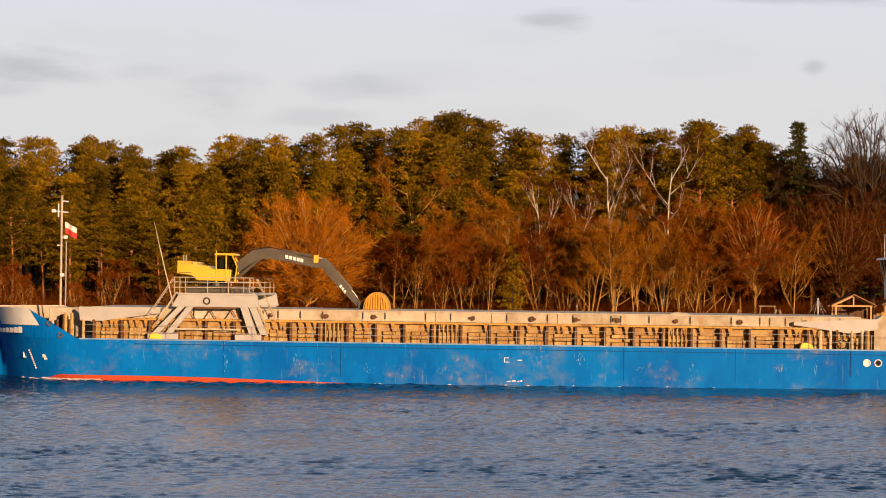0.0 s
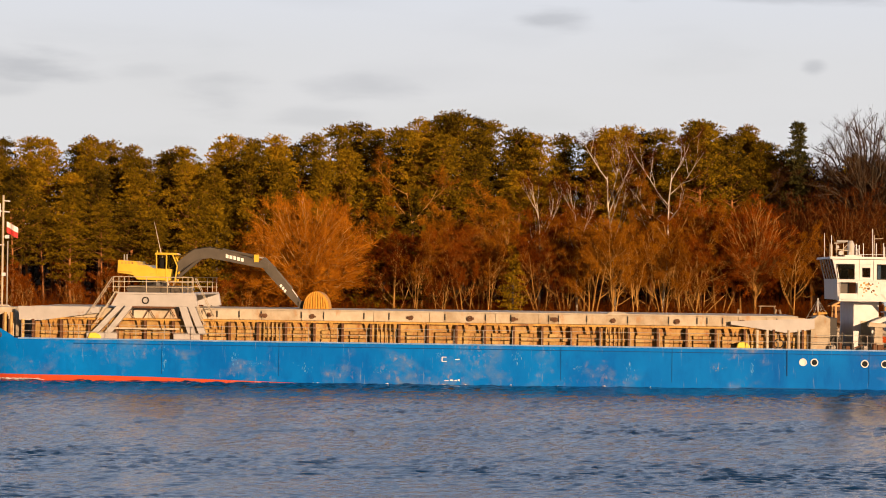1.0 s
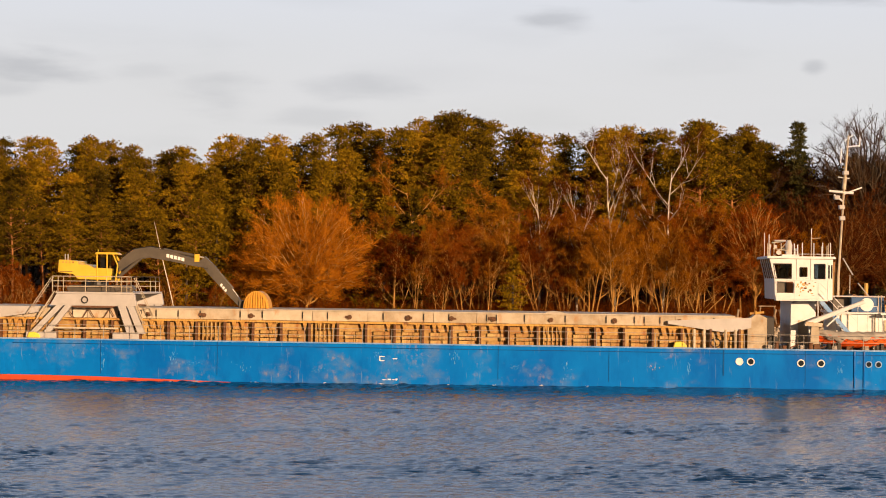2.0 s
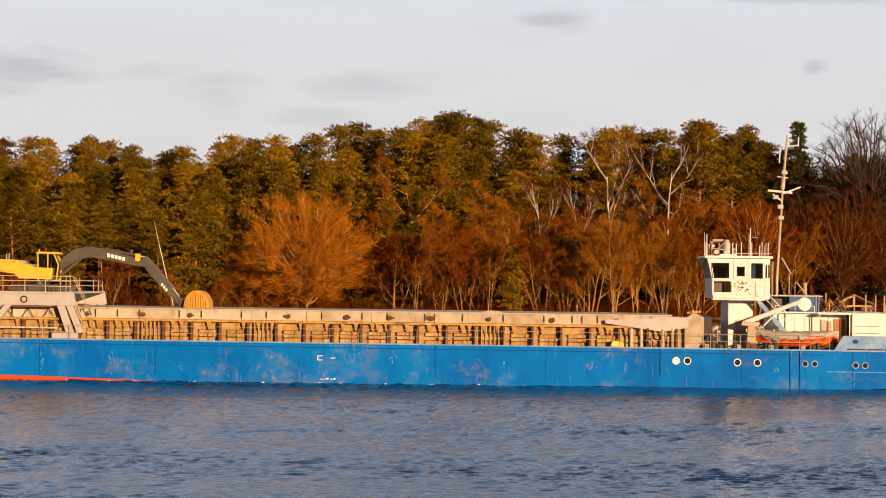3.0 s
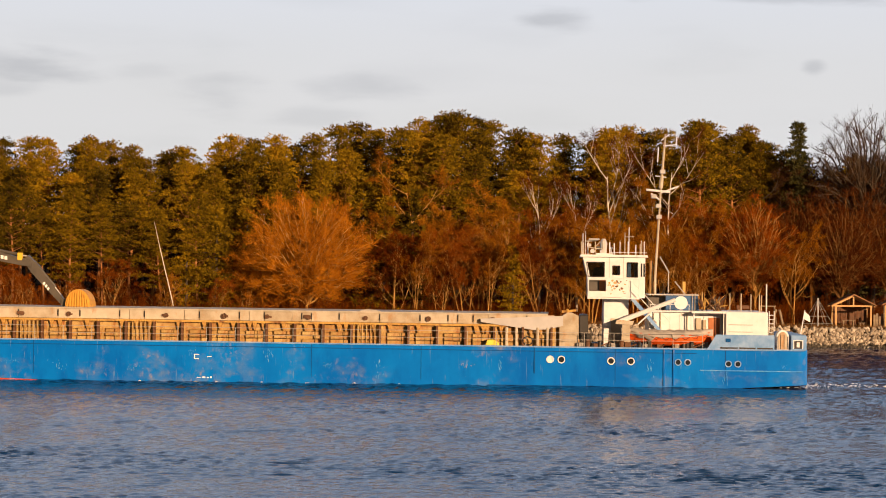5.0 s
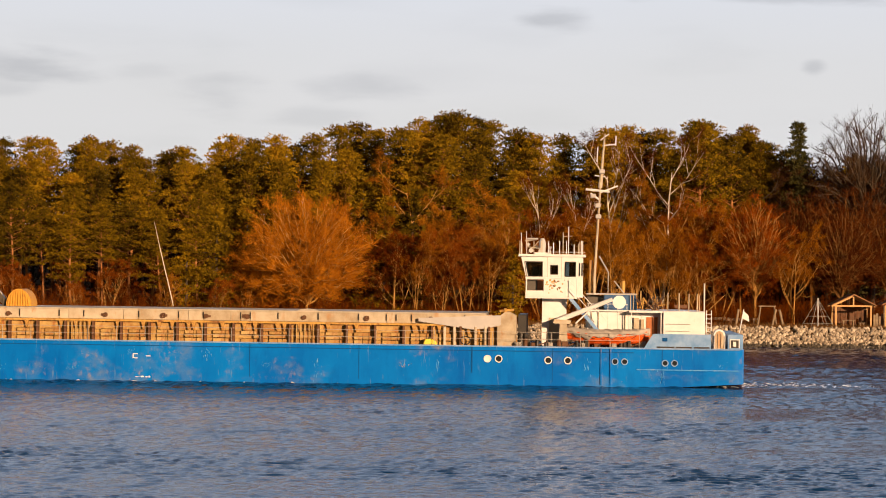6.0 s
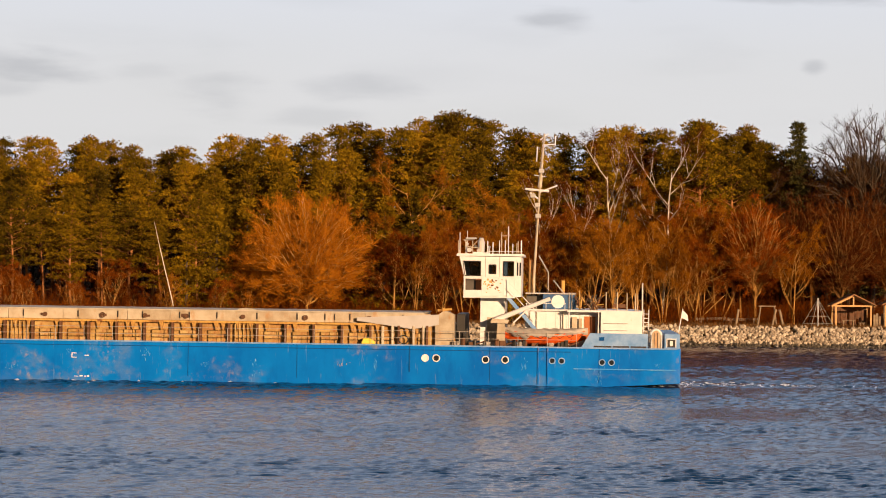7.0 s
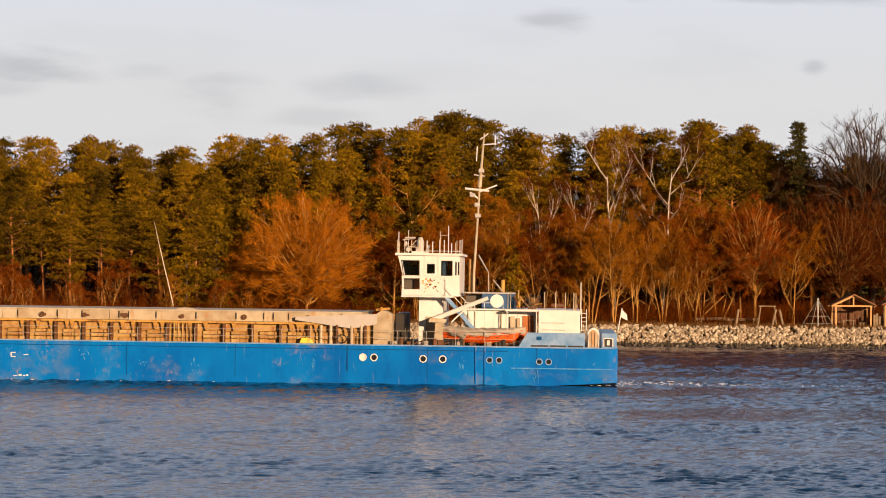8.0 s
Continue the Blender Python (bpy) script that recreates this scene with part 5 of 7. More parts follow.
    g.box(32.7, 33.2, WY0 + 1.2, WY1 - 1.2, 7.87, 8.25)
    part("console", g, "dark", wh)
    for x, y in ((33.0, 3.4), (33.35, 6.2)):
        g = Geo()
        g.box(x - 0.25, x + 0.2, y - 0.3, y + 0.3, 7.87, 8.6)
        part("seat_back", g, "dark", wh, bevel=0.06)
    g = Geo()
    g.box(35.15, 35.4, WY0 + 0.25, WY0 + 0.3, 7.9, 8.88)
    part("blind", g, "faded blue", wh)
    g = Geo()
    g.prism([(31.75, 9.285), (36.6, 9.285), (36.55, 9.45), (31.8, 9.45)], WY0 - 0.2, WY1 + 0.2)
    part("roof", g, "white", wh)
    # wing bulwark along the side of the wheelhouse: open bay with dark inside, then a plate
    g = Geo()
    g.prism([(32.3, 6.30), (36.0, 6.30), (36.0, 6.40), (32.3, 6.40)], WY0 - 0.95, WY0 - 0.005)
    wing = part("bridge_wing", g, "white", wh)
    g = Geo()
    g.prism([(33.65, 6.42), (35.25, 6.42), (35.25, 7.72), (33.65, 7.72)], WY0 - 0.95, WY0 - 0.9)
    part("wing_plate", g, "white", wing)
    g = Geo()
    g.prism([(32.32, 6.42), (33.62, 6.42), (33.62, 6.85), (32.32, 6.85)], WY0 - 0.95, WY0 - 0.9)
    part("wing_plate", g, "white", wing)
    for k in range(30):   # rust bleeding through the plate
        g = Geo()
        x, z, n = rng.uniform(33.75, 35.1), rng.gauss(7.15, 0.25), 7
        w, h = rng.uniform(0.04, 0.16), rng.uniform(0.03, 0.13)
        g.prism([(x + w * math.cos(2 * math.pi * q / n) * rng.uniform(0.4, 1), max(6.45, min(7.68, z + h * math.sin(2 * math.pi * q / n) * rng.uniform(0.4, 1)))) for q in range(n)], WY0 - 0.954 - 0.0003 * k, WY0 - 0.94)
        part("rust_patch", g, rng.choice(("ochre", "rust", "beige", "beige")), wing)
    for x in (32.36, 33.63, 35.2, 35.95):
        g = Geo()
        line(g, (x, WY0 - 0.93, 6.4), (x, WY0 - 0.93, 7.75), 0.03)
        part("post", g, "white", wing)
    g = Geo()
    line(g, (32.3, WY0 - 0.93, 7.75), (36.0, WY0 - 0.93, 7.75), 0.035)
    part("hand_rail", g, "white", wing)
    g = Geo()
    g.box(32.42, 33.6, WY0 - 0.02, WY0 - 0.004, 6.75, 7.65)
    part("side_screen", g, "graphite", wh, "dark grey screen below the window")
    g = Geo()
    g.box(33.15, 33.6, WY0 - 0.06, WY0 - 0.022, 6.75, 7.6)
    part("fire_locker", g, "door", wh)
    # roof gear
    for x, y, h, r in ((31.95, 2.6, 1.55, 0.03), (32.3, 5, 0.9, 0.03), (33.9, 4, 0.95, 0.04), (34.25, 5, 0.9, 0.04), (34.7, 6, 1.05, 0.03), (35.2, 3.2, 1.0, 0.03), (35.75, 3, 0.75, 0.045), (35.35, 6, 2.1, 0.03),
                       (36.35, 3, 1.0, 0.03), (36.3, 7, 1.1, 0.03), (32.2, 8.5, 1.8, 0.02)):
        g = Geo()
        line(g, (x, y, 9.44), (x, y, 9.44 + h), r)
        part("aerial", g, "white", wh)
    g = Geo()
    g.tube([Vector((34.0, 4.2, 9.44)), Vector((34.0, 4.2, 9.8)), Vector((34.0, 4.0, 9.95))], [0.06, 0.06, 0.14], 10)
    part("searchlight", g, "grey", wh)
    g = Geo()
    for x in (32.35, 32.85, 33.4):
        line(g, (x, 3.0, 9.44), (x, 3.0, 10.4), 0.03)
    line(g, (32.2, 3.0, 10.42), (33.0, 3.0, 10.5), 0.05)
    line(g, (32.3, 3.0, 10.0), (33.4, 3.0, 9.85), 0.03)
    line(g, (32.4, 3.0, 9.5), (33.2, 3.0, 10.4), 0.025)
    part("radar_frame", g, "old white", wh)
    g = Geo()
    g.box(32.35, 33.15, 2.7, 2.9, 10.5, 10.62)
    part("radar_scanner", g, "grey", wh, bevel=0.03)
    for x, y, z, r in ((32.65, 2.9, 9.72, 0.17), (33.05, 3.3, 9.95, 0.14), (32.45, 3.2, 10.15, 0.12), (33.3, 2.8, 9.68, 0.13)):
        g = Geo()
        g.tube([Vector((x, y - r, z)), Vector((x, y + r, z))], [r, r * 0.8], 10)
        part("deck_lamp", g, rng.choice(("graphite", "grey")), wh)
    g = Geo()
    g.tube([Vector((33.45, 3.6, 9.5)), Vector((33.45, 3.6, 10.3)), Vector((33.45, 3.6, 10.62))], [0.24, 0.27, 0.14], 12)
    part("satellite_dome", g, "grey", wh, "grey domed aerial housing")
    for x, h in ((31.85, 0.95), (32.0, 0.85), (36.05, 0.8), (36.15, 0.95), (34.95, 1.6)):
        g = Geo()
        line(g, (x, 2.6, 9.44), (x, 2.6, 9.44 + h), 0.035)
        part("aerial", g, "old white", wh)
    g = Geo()
    line(g, (34.95, 2.6, 10.75), (35.6, 2.6, 10.78), 0.025)
    part("aerial_arm", g, "old white", wh)
    g = Geo()
    g.box(32.9, 34.1, 2.6, 3.4, 9.45, 9.58)
    part("roof_box", g, "white", wh)
    g = Geo()
    line(g, (33.9, 2.2, 9.62), (36.5, 2.2, 9.62), 0.018)
    part("roof_rail", g, "white", wh)

    # main mast
    g = Geo()
    g.tube([Vector((37.25, 5.6, DECK)), Vector((37.28, 5.6, 8.0)), Vector((37.62, 5.6, 14.6))], [0.10, 0.09, 0.078], 8)
    g.tube([Vector((37.66, 5.6, 15.1)), Vector((37.9, 5.6, 18.35))], [0.11, 0.06], 8)
    g.tube([Vector((37.60, 5.6, 14.4)), Vector((37.68, 5.6, 15.3))], [0.16, 0.14], 8)
    mm = part("main_mast", g, "old white", ship, "tall white signal mast raked aft")
    for a, b, r in (((36.55, 5.6, 14.28), (38.3, 5.6, 14.12), 0.09), ((37.6, 5.6, 14.05), (38.9, 5.6, 14.55), 0.06), ((36.9, 5.6, 14.0), (37.6, 5.6, 13.5), 0.07), ((37.75, 5.6, 17.5), (38.75, 5.6, 17.6), 0.045),
                    ((38.7, 5.6, 17.5), (38.72, 5.6, 18.2), 0.045), ((37.6, 5.6, 17.9), (38.2, 5.6, 18.35), 0.04), ((37.35, 5.6, 16.3), (37.4, 5.6, 17.4), 0.045), ((37.2, 5.6, 15.3), (38.0, 5.6, 15.2), 0.04)):
        g = Geo()
        line(g, a, b, r)
        part("yard", g, "white", mm)
    for x, z in ((37.45, 13.1), (37.5, 12.3), (37.72, 15.6), (37.1, 13.8)):
        g = Geo()
        g.box(x - 0.2, x + 0.2, 5.35, 5.85, z - 0.15, z + 0.15)
        part("mast_lamp", g, "grey", mm, bevel=0.04)
    for a, b in (((37.6, 5.6, 9.4), (38.3, 5.6, 8.2)), ((38.7, 5.6, 7.6), (39.6, 5.6, 6.5))):
        g = Geo()
        line(g, a, b, 0.05, 5)
        part("stay", g, "steel", mm)

    # stairs from the wheelhouse down to the boat deck
    g = Geo()
    for y in (1.15, 1.85):
        g.prism([(35.3, 6.38), (35.62, 6.38), (37.6, 4.1), (37.3, 4.1)], y, y + 0.06)
    st = part("stair", g, "faded blue", ship, "steep blue-grey ship's stair")
    for k in range(9):
        g = Geo()
        x, z = 35.5 + 0.225 * k, 6.2 - 0.255 * k
        g.box(x - 0.12, x + 0.12, 1.21, 1.85, z - 0.02, z + 0.02)
        part("tread", g, "grey", st)
    g = Geo()
    line(g, (35.4, 1.1, 7.6), (38.0, 1.1, 4.9), 0.03)
    line(g, (35.4, 1.1, 7.1), (37.8, 1.1, 4.5), 0.025)
    part("hand_rail", g, "white", st)

    # davit
    g = Geo()
    g.prism([(34.7, DECK), (35.35, DECK), (35.3, 4.7), (34.8, 4.7)], 0.7, 1.3)
    dav = part("davit", g, "old white", ship, "pale boat davit with long arm")
    g = Geo()
    g.tube([Vector((34.6, 1.0, 4.72)), Vector((38.5, 1.0, 6.3))], [0.19, 0.14], 8)
    part("davit_arm", g, "white", dav)
    g = Geo()
    line(g, (35.9, 1.0, 4.55), (36.9, 1.0, 5.5), 0.06)
    part("brace", g, "white", dav)
    g = Geo()
    g.prism([(34.3, 4.55), (35.5, 4.5), (35.6, 4.75), (34.4, 4.85)], 0.6, 1.4)
    part("davit_head", g, "old white", dav)

    # blue funnel casing, deck houses
    g = Geo()
    g.prism([(37.95, 5.42), (40.35, 5.42), (40.25, 6.6), (37.95, 6.6)], 3.6, 7.8)
    fun = part("funnel_casing", g, "casing blue", ship, "dull blue funnel casing with a white disc", bevel=0.03)
    # graphite colour holds the shadow of the recess forward of the casing
    g = Geo()
    g.box(36.75, 37.94, 4.3, 7.6, 5.42, 6.5)
    part("casing_annex", g, "graphite", fun, "recessed annex of the casing, dark grey as in shade")
    g = Geo()
    g.box(36.7, 40.32, 3.52, 7.88, 6.6, 6.68)
    part("casing_top", g, "grey", fun)
    for x in (37.97, 39.72, 40.2):
        g = Geo()
        g.box(x, x + 0.05, 3.57, 3.6, 5.45, 6.58)
        part("stiffener", g, "casing blue", fun)
    for x in (39.85, 40.05):
        g = Geo()
        line(g, (x, 3.5, 5.5), (x, 3.5, 6.75), 0.025)
        part("ladder_rail", g, "old white", fun)
    g = Geo()
    g.disc(39.05, 3.58, 6.07, 0.48, 0.03, 24)
    part("funnel_disc", g, "white", fun)
    g = Geo()
    g.box(36.7, 41.9, 2.3, 9.1, DECK, 5.42)
    dh = part("deck_house", g, "white", ship, "white deck house aft of the wheelhouse", bevel=0.03)
    g = Geo()
    g.box(36.5, 44.0, 2.0, 9.4, 5.425, 5.52)
    part("house_roof", g, "white", dh)
    g = Geo()
    g.box(39.7, 42.09, 1.25, 1.99, 5.38, 5.5)
    porch = part("porch_roof", g, "white", dh, "white overhang above the door")
    for x in (39.85, 41.95):
        g = Geo()
        line(g, (x, 1.35, DECK), (x, 1.35, 5.38), 0.04)
        part("stanchion", g, "white", porch)
    for x, w, z0, z1 in ((40.05, 0.38, 4.2, 5.0), (40.55, 0.24, 3.6, 4.9)):
        g = Geo()
        g.box(x, x + w, 2.1, 2.295, z0, z1)
        part("wall_locker", g, "old white", dh, bevel=0.02)
    for x in (37.05, 37.55, 39.45):
        g = Geo()
        line(g, (x, 2.2, DECK), (x, 2.2, 5.4), 0.035)
        part("pipe", g, "old white", dh)
    g = Geo()
    line(g, (36.75, 2.0, 5.95), (39.6, 2.0, 5.95), 0.02)
    for x in (36.8, 37.5, 38.2, 38.9, 39.55):
        line(g, (x, 2.05, 5.5), (x, 2.0, 5.95), 0.02)
    part("roof_rail", g, "white", dh)
    for x0, x1 in ((40.95, 41.75),):
        g = Geo()
        g.box(x0, x1, 2.24, 2.3, 3.1, 5.05)
        dr = part("door", g, "door", dh, "orange-brown door standing open")
        g = Geo()
        g.box(x0 - 0.35, x0 - 0.05, 2.26, 2.3, 3.1, 5.2)
        part("door_leaf", g, "white", dr)
    g = Geo()
    g.box(42.1, 45.05, 1.2, 9.8, DECK, 5.50)
    ah = part("aft_house", g, "white", ship, "plain white box house at the stern", bevel=0.03)
    for z in (4.6, 4.1):
        g = Geo()
        line(g, (42.3, 1.12, z), (44.0, 1.12, z), 0.02)
        part("hand_rail", g, "steel", ah)
    for x in (38.2, 38.9, 39.7):
        g = Geo()
        g.box(x, x + 0.02, 2.28, 2.3, 3.9, 5.35)
        part("panel_seam", g, "grey", dh)
    for x, y, z0, h, r, mat in ((40.6, 4, 5.5, 1.4, 0.05, "beige"), (38.3, 7, 6.6, 1.6, 0.03, "steel"), (39.4, 6.4, 6.5, 1.1, 0.14, "ochre"), (37.0, 6.0, 5.5, 3.6, 0.13, "beige"), (42.5, 3, 5.5, 1.3, 0.045, "old white"),
                                (43.3, 3, 5.5, 1.3, 0.045, "old white"), (44.0, 3, 5.5, 1.25, 0.045, "old white"), (44.6, 3, 5.5, 1.25, 0.045, "old white"), (44.75, 3, 5.5, 1.2, 0.045, "old white"), (45.1, 3, 5.2, 2.3, 0.06, "steel")):
        g = Geo()
        line(g, (x, y, z0), (x, y, z0 + h), r, 7)
        part("vent_pipe", g, mat, ship)
    # tangle of gear on the house roof
    for mat, n in (("rust", 34), ("ochre", 16), ("old white", 10), ("graphite", 16)):
        g = Geo()
        for _ in range(n):
            x, y = rng.uniform(40.5, 41.9), rng.uniform(2.6, 4.5)
            line(g, (x, y, 5.5 + rng.uniform(0, 0.6)), (x + rng.uniform(-0.6, 0.6), y + rng.uniform(-0.4, 0.4), 5.55 + rng.uniform(0.1, 1.05)), rng.uniform(0.025, 0.06), 5)
        part("stacked_gear", g, mat, ship, "tangle of rusty poles and rigging on the roof")
    g = Geo()
    g.box(43.0, 43.9, 3.0, 3.2, 5.7, 5.95)
    part("roof_rack", g, "rust", ship)
    for x in (45.15, 45.5):   # ladder on the end of the aft house
        g = Geo()
        line(g, (x, 1.4, DECK), (x, 1.4, 5.6), 0.03)
        part("ladder_rail", g, "white", ah)
    for k in range(8):
        g = Geo()
        line(g, (45.15, 1.4, 3.2 + 0.3 * k), (45.5, 1.4, 3.2 + 0.3 * k), 0.025)
        part("rung", g, "white", ah)
    # aft bulwark, reel and stern block
    g = Geo()
    g.prism([(40.7, DECK - 0.02), (45.4, DECK - 0.02), (45.4, 3.92), (41.35, 3.92)], 0.02, 0.12)
    ab = part("aft_bulwark", g, "faded blue", ship, "faded pale blue bulwark plate")
    for x0, x1 in ((41.6, 42.85), (42.95, 44.1), (44.2, 45.3)):   # freeing slots
        g = Geo()
        g.box(x0, x1, 0.0, 0.02, DECK + 0.03, DECK + 0.14)
        part("freeing_slot", g, "dark", ab)
    g = Geo()
    g.prism([(42.0, 3.4), (42.35, 3.4), (42.35, 3.65), (42.0, 3.65)], -0.02, 0.02)
    part("fairlead", g, "wet blue", ab)
    g = Geo()
    g.prism([(45.55 + 0.45 + 0.45 * math.cos(a), 3.75 + 0.55 * math.sin(a)) for a in np.linspace(0, math.pi, 12)] + [(45.6, 2.9), (46.4, 2.9)], 0.3, 1.3)
    g2 = Geo()
    g2.prism([(46.0 + 0.32 * math.cos(a), 3.75 + 0.42 * math.sin(a)) for a in np.linspace(0, math.pi, 12)] + [(45.72, 2.95), (46.28, 2.95)], 0.26, 0.3)
    reel = part("raft_pod", g, "white", ship, "white round-topped raft pod in a cradle", bevel=0.03)
    part("pod_face", g2, "old white", reel)
    for x in (45.62, 45.86, 46.1, 46.34):
        g = Geo()
        line(g, (x, 0.24, 2.95), (x, 0.24, 4.02 - 0.9 * abs(x - 45.98) ** 1.6), 0.022, 5)
        part("lashing", g, "graphite", reel)
    g = Geo()
    g.box(46.55, STERN - 0.08, 0.05, BEAM - 0.05, DECK - 0.04, 3.95)
    sb = part("stern_block", g, "faded blue", ship, "pale stern bulwark with a dark chock", bevel=0.04)
    g = Geo()
    g.box(46.75, 47.35, 0.03, 0.05, DECK + 0.1, 3.6)
    fr = part("chock", g, "dark", sb)
    g = Geo()
    for x0, x1, z0, z1 in ((46.7, 47.4, 3.55, 3.62), (46.7, 46.77, 3.0, 3.6), (47.33, 47.4, 3.0, 3.6)):
        g.box(x0, x1, 0.0, 0.045, z0, z1)
    g.box(46.95, 47.15, 0.01, 0.03, 3.1, 3.45)
    part("chock_rim", g, "white", fr)
    g = Geo()
    line(g, (47.85, 5.6, 3.9), (48.15, 5.6, 5.65), 0.035)
    fp = part("flagstaff", g, "white", ship, "white stern flagstaff with small flag")
    g = Geo()
    g.prism([(48.05, 5.0), (48.55, 4.75), (48.5, 5.2), (48.13, 5.55)], 5.58, 5.61)
    part("flag", g, "flag white", fp)
    g = Geo()
    g.box(31.78, 32.4, 2.6, 8.8, DECK, 5.1)
    part("vent_trunk", g, "dark", ship, "near-black box trunk behind the hatch", bevel=0.03)
    # dark gaskets round the wheelhouse windows, a drip rail and cable runs
    for x0, x1, z0, z1 in ((32.36, 33.5, 7.87, 8.91), (34.08, 34.6, 8.02, 8.66), (35.1, 35.87, 7.87, 8.91)):
        g = Geo()
        for a, b in (((x0, z0), (x1, z0)), ((x1, z0), (x1, z1)), ((x1, z1), (x0 - (0.14 if x0 < 33 else 0), z1)), ((x0 - (0.14 if x0 < 33 else 0), z1), (x0, z0))):
            line(g, (a[0], WY0 - 0.005, a[1]), (b[0], WY0 - 0.005, b[1]), 0.028, 5)
        part("window_gasket", g, "dark", wh)
    for pts in (((32.3, 9.27), (36.4, 9.27)), ((33.85, 7.8), (33.85, 9.25)), ((34.85, 7.8), (34.85, 9.25))):
        g = Geo()
        line(g, (pts[0][0], WY0 - 0.02, pts[0][1]), (pts[1][0], WY0 - 0.02, pts[1][1]), 0.018, 5)
        part("cable_run", g, "grey", wh)
    # loose deck gear along the aft side deck: coils, drums, pipes
    for k in range(16):
        x = 31.9 + 0.55 * k + rng.uniform(-0.15, 0.15)
        g = Geo()
        kind_ = k % 4
        if kind_ == 0:
            for j in range(3):
                g.tube([Vector((x + 0.22 * math.cos(q * 0.628), 0.7 + 0.22 * math.sin(q * 0.628), DECK + 0.06 + 0.09 * j)) for q in range(11)], [0.045] * 11, 5, False)
            part("rope_coil", g, "canvas", ship)
        elif kind_ == 1:
            g.tube([Vector((x, 0.75, DECK - 0.04)), Vector((x, 0.75, DECK + rng.uniform(0.35, 0.6)))], [0.16, 0.16], 10)
            part("drum", g, rng.choice(("dark", "rust")), ship)
        elif kind_ == 2:
            g.box(x - 0.25, x + 0.2, 0.6, 1.0, DECK - 0.04, DECK + rng.uniform(0.25, 0.5))
            part("locker", g, rng.choice(("dark", "rust", "graphite")), ship, bevel=0.03)
        else:
            line(g, (x - 0.4, 0.6, DECK + 0.05), (x + 0.4, 0.75, DECK + rng.uniform(0.2, 0.8)), 0.05)
            part("spar", g, rng.choice(("rust", "dark")), ship)
    for x in (32.6, 33.9, 35.6, 36.9):
        g = Geo()
        line(g, (x, 1.4, DECK), (x, 1.4, DECK + rng.uniform(0.9, 1.4)), 0.06)
        part("vent_pipe", g, "graphite", ship)
    # winches and clutter between coaming and tower
    g = Geo()
    g.tube([Vector((32.3, 2.0, 3.35)), Vector((32.3, 4.0, 3.35))], [0.42, 0.42], 12)
    g.box(31.9, 33.2, 1.8, 4.2, DECK, 3.1)
    part("winch", g, "dark", ship, "dark mooring winch")
    for x in (33.2, 36.0, 36.4):
        g = Geo()
        line(g, (x, 0.6, DECK), (x, 0.6, 3.35), 0.12, 8)
        part("bollard", g, "dark", ship)
    return ship


SHIP = build_ship()


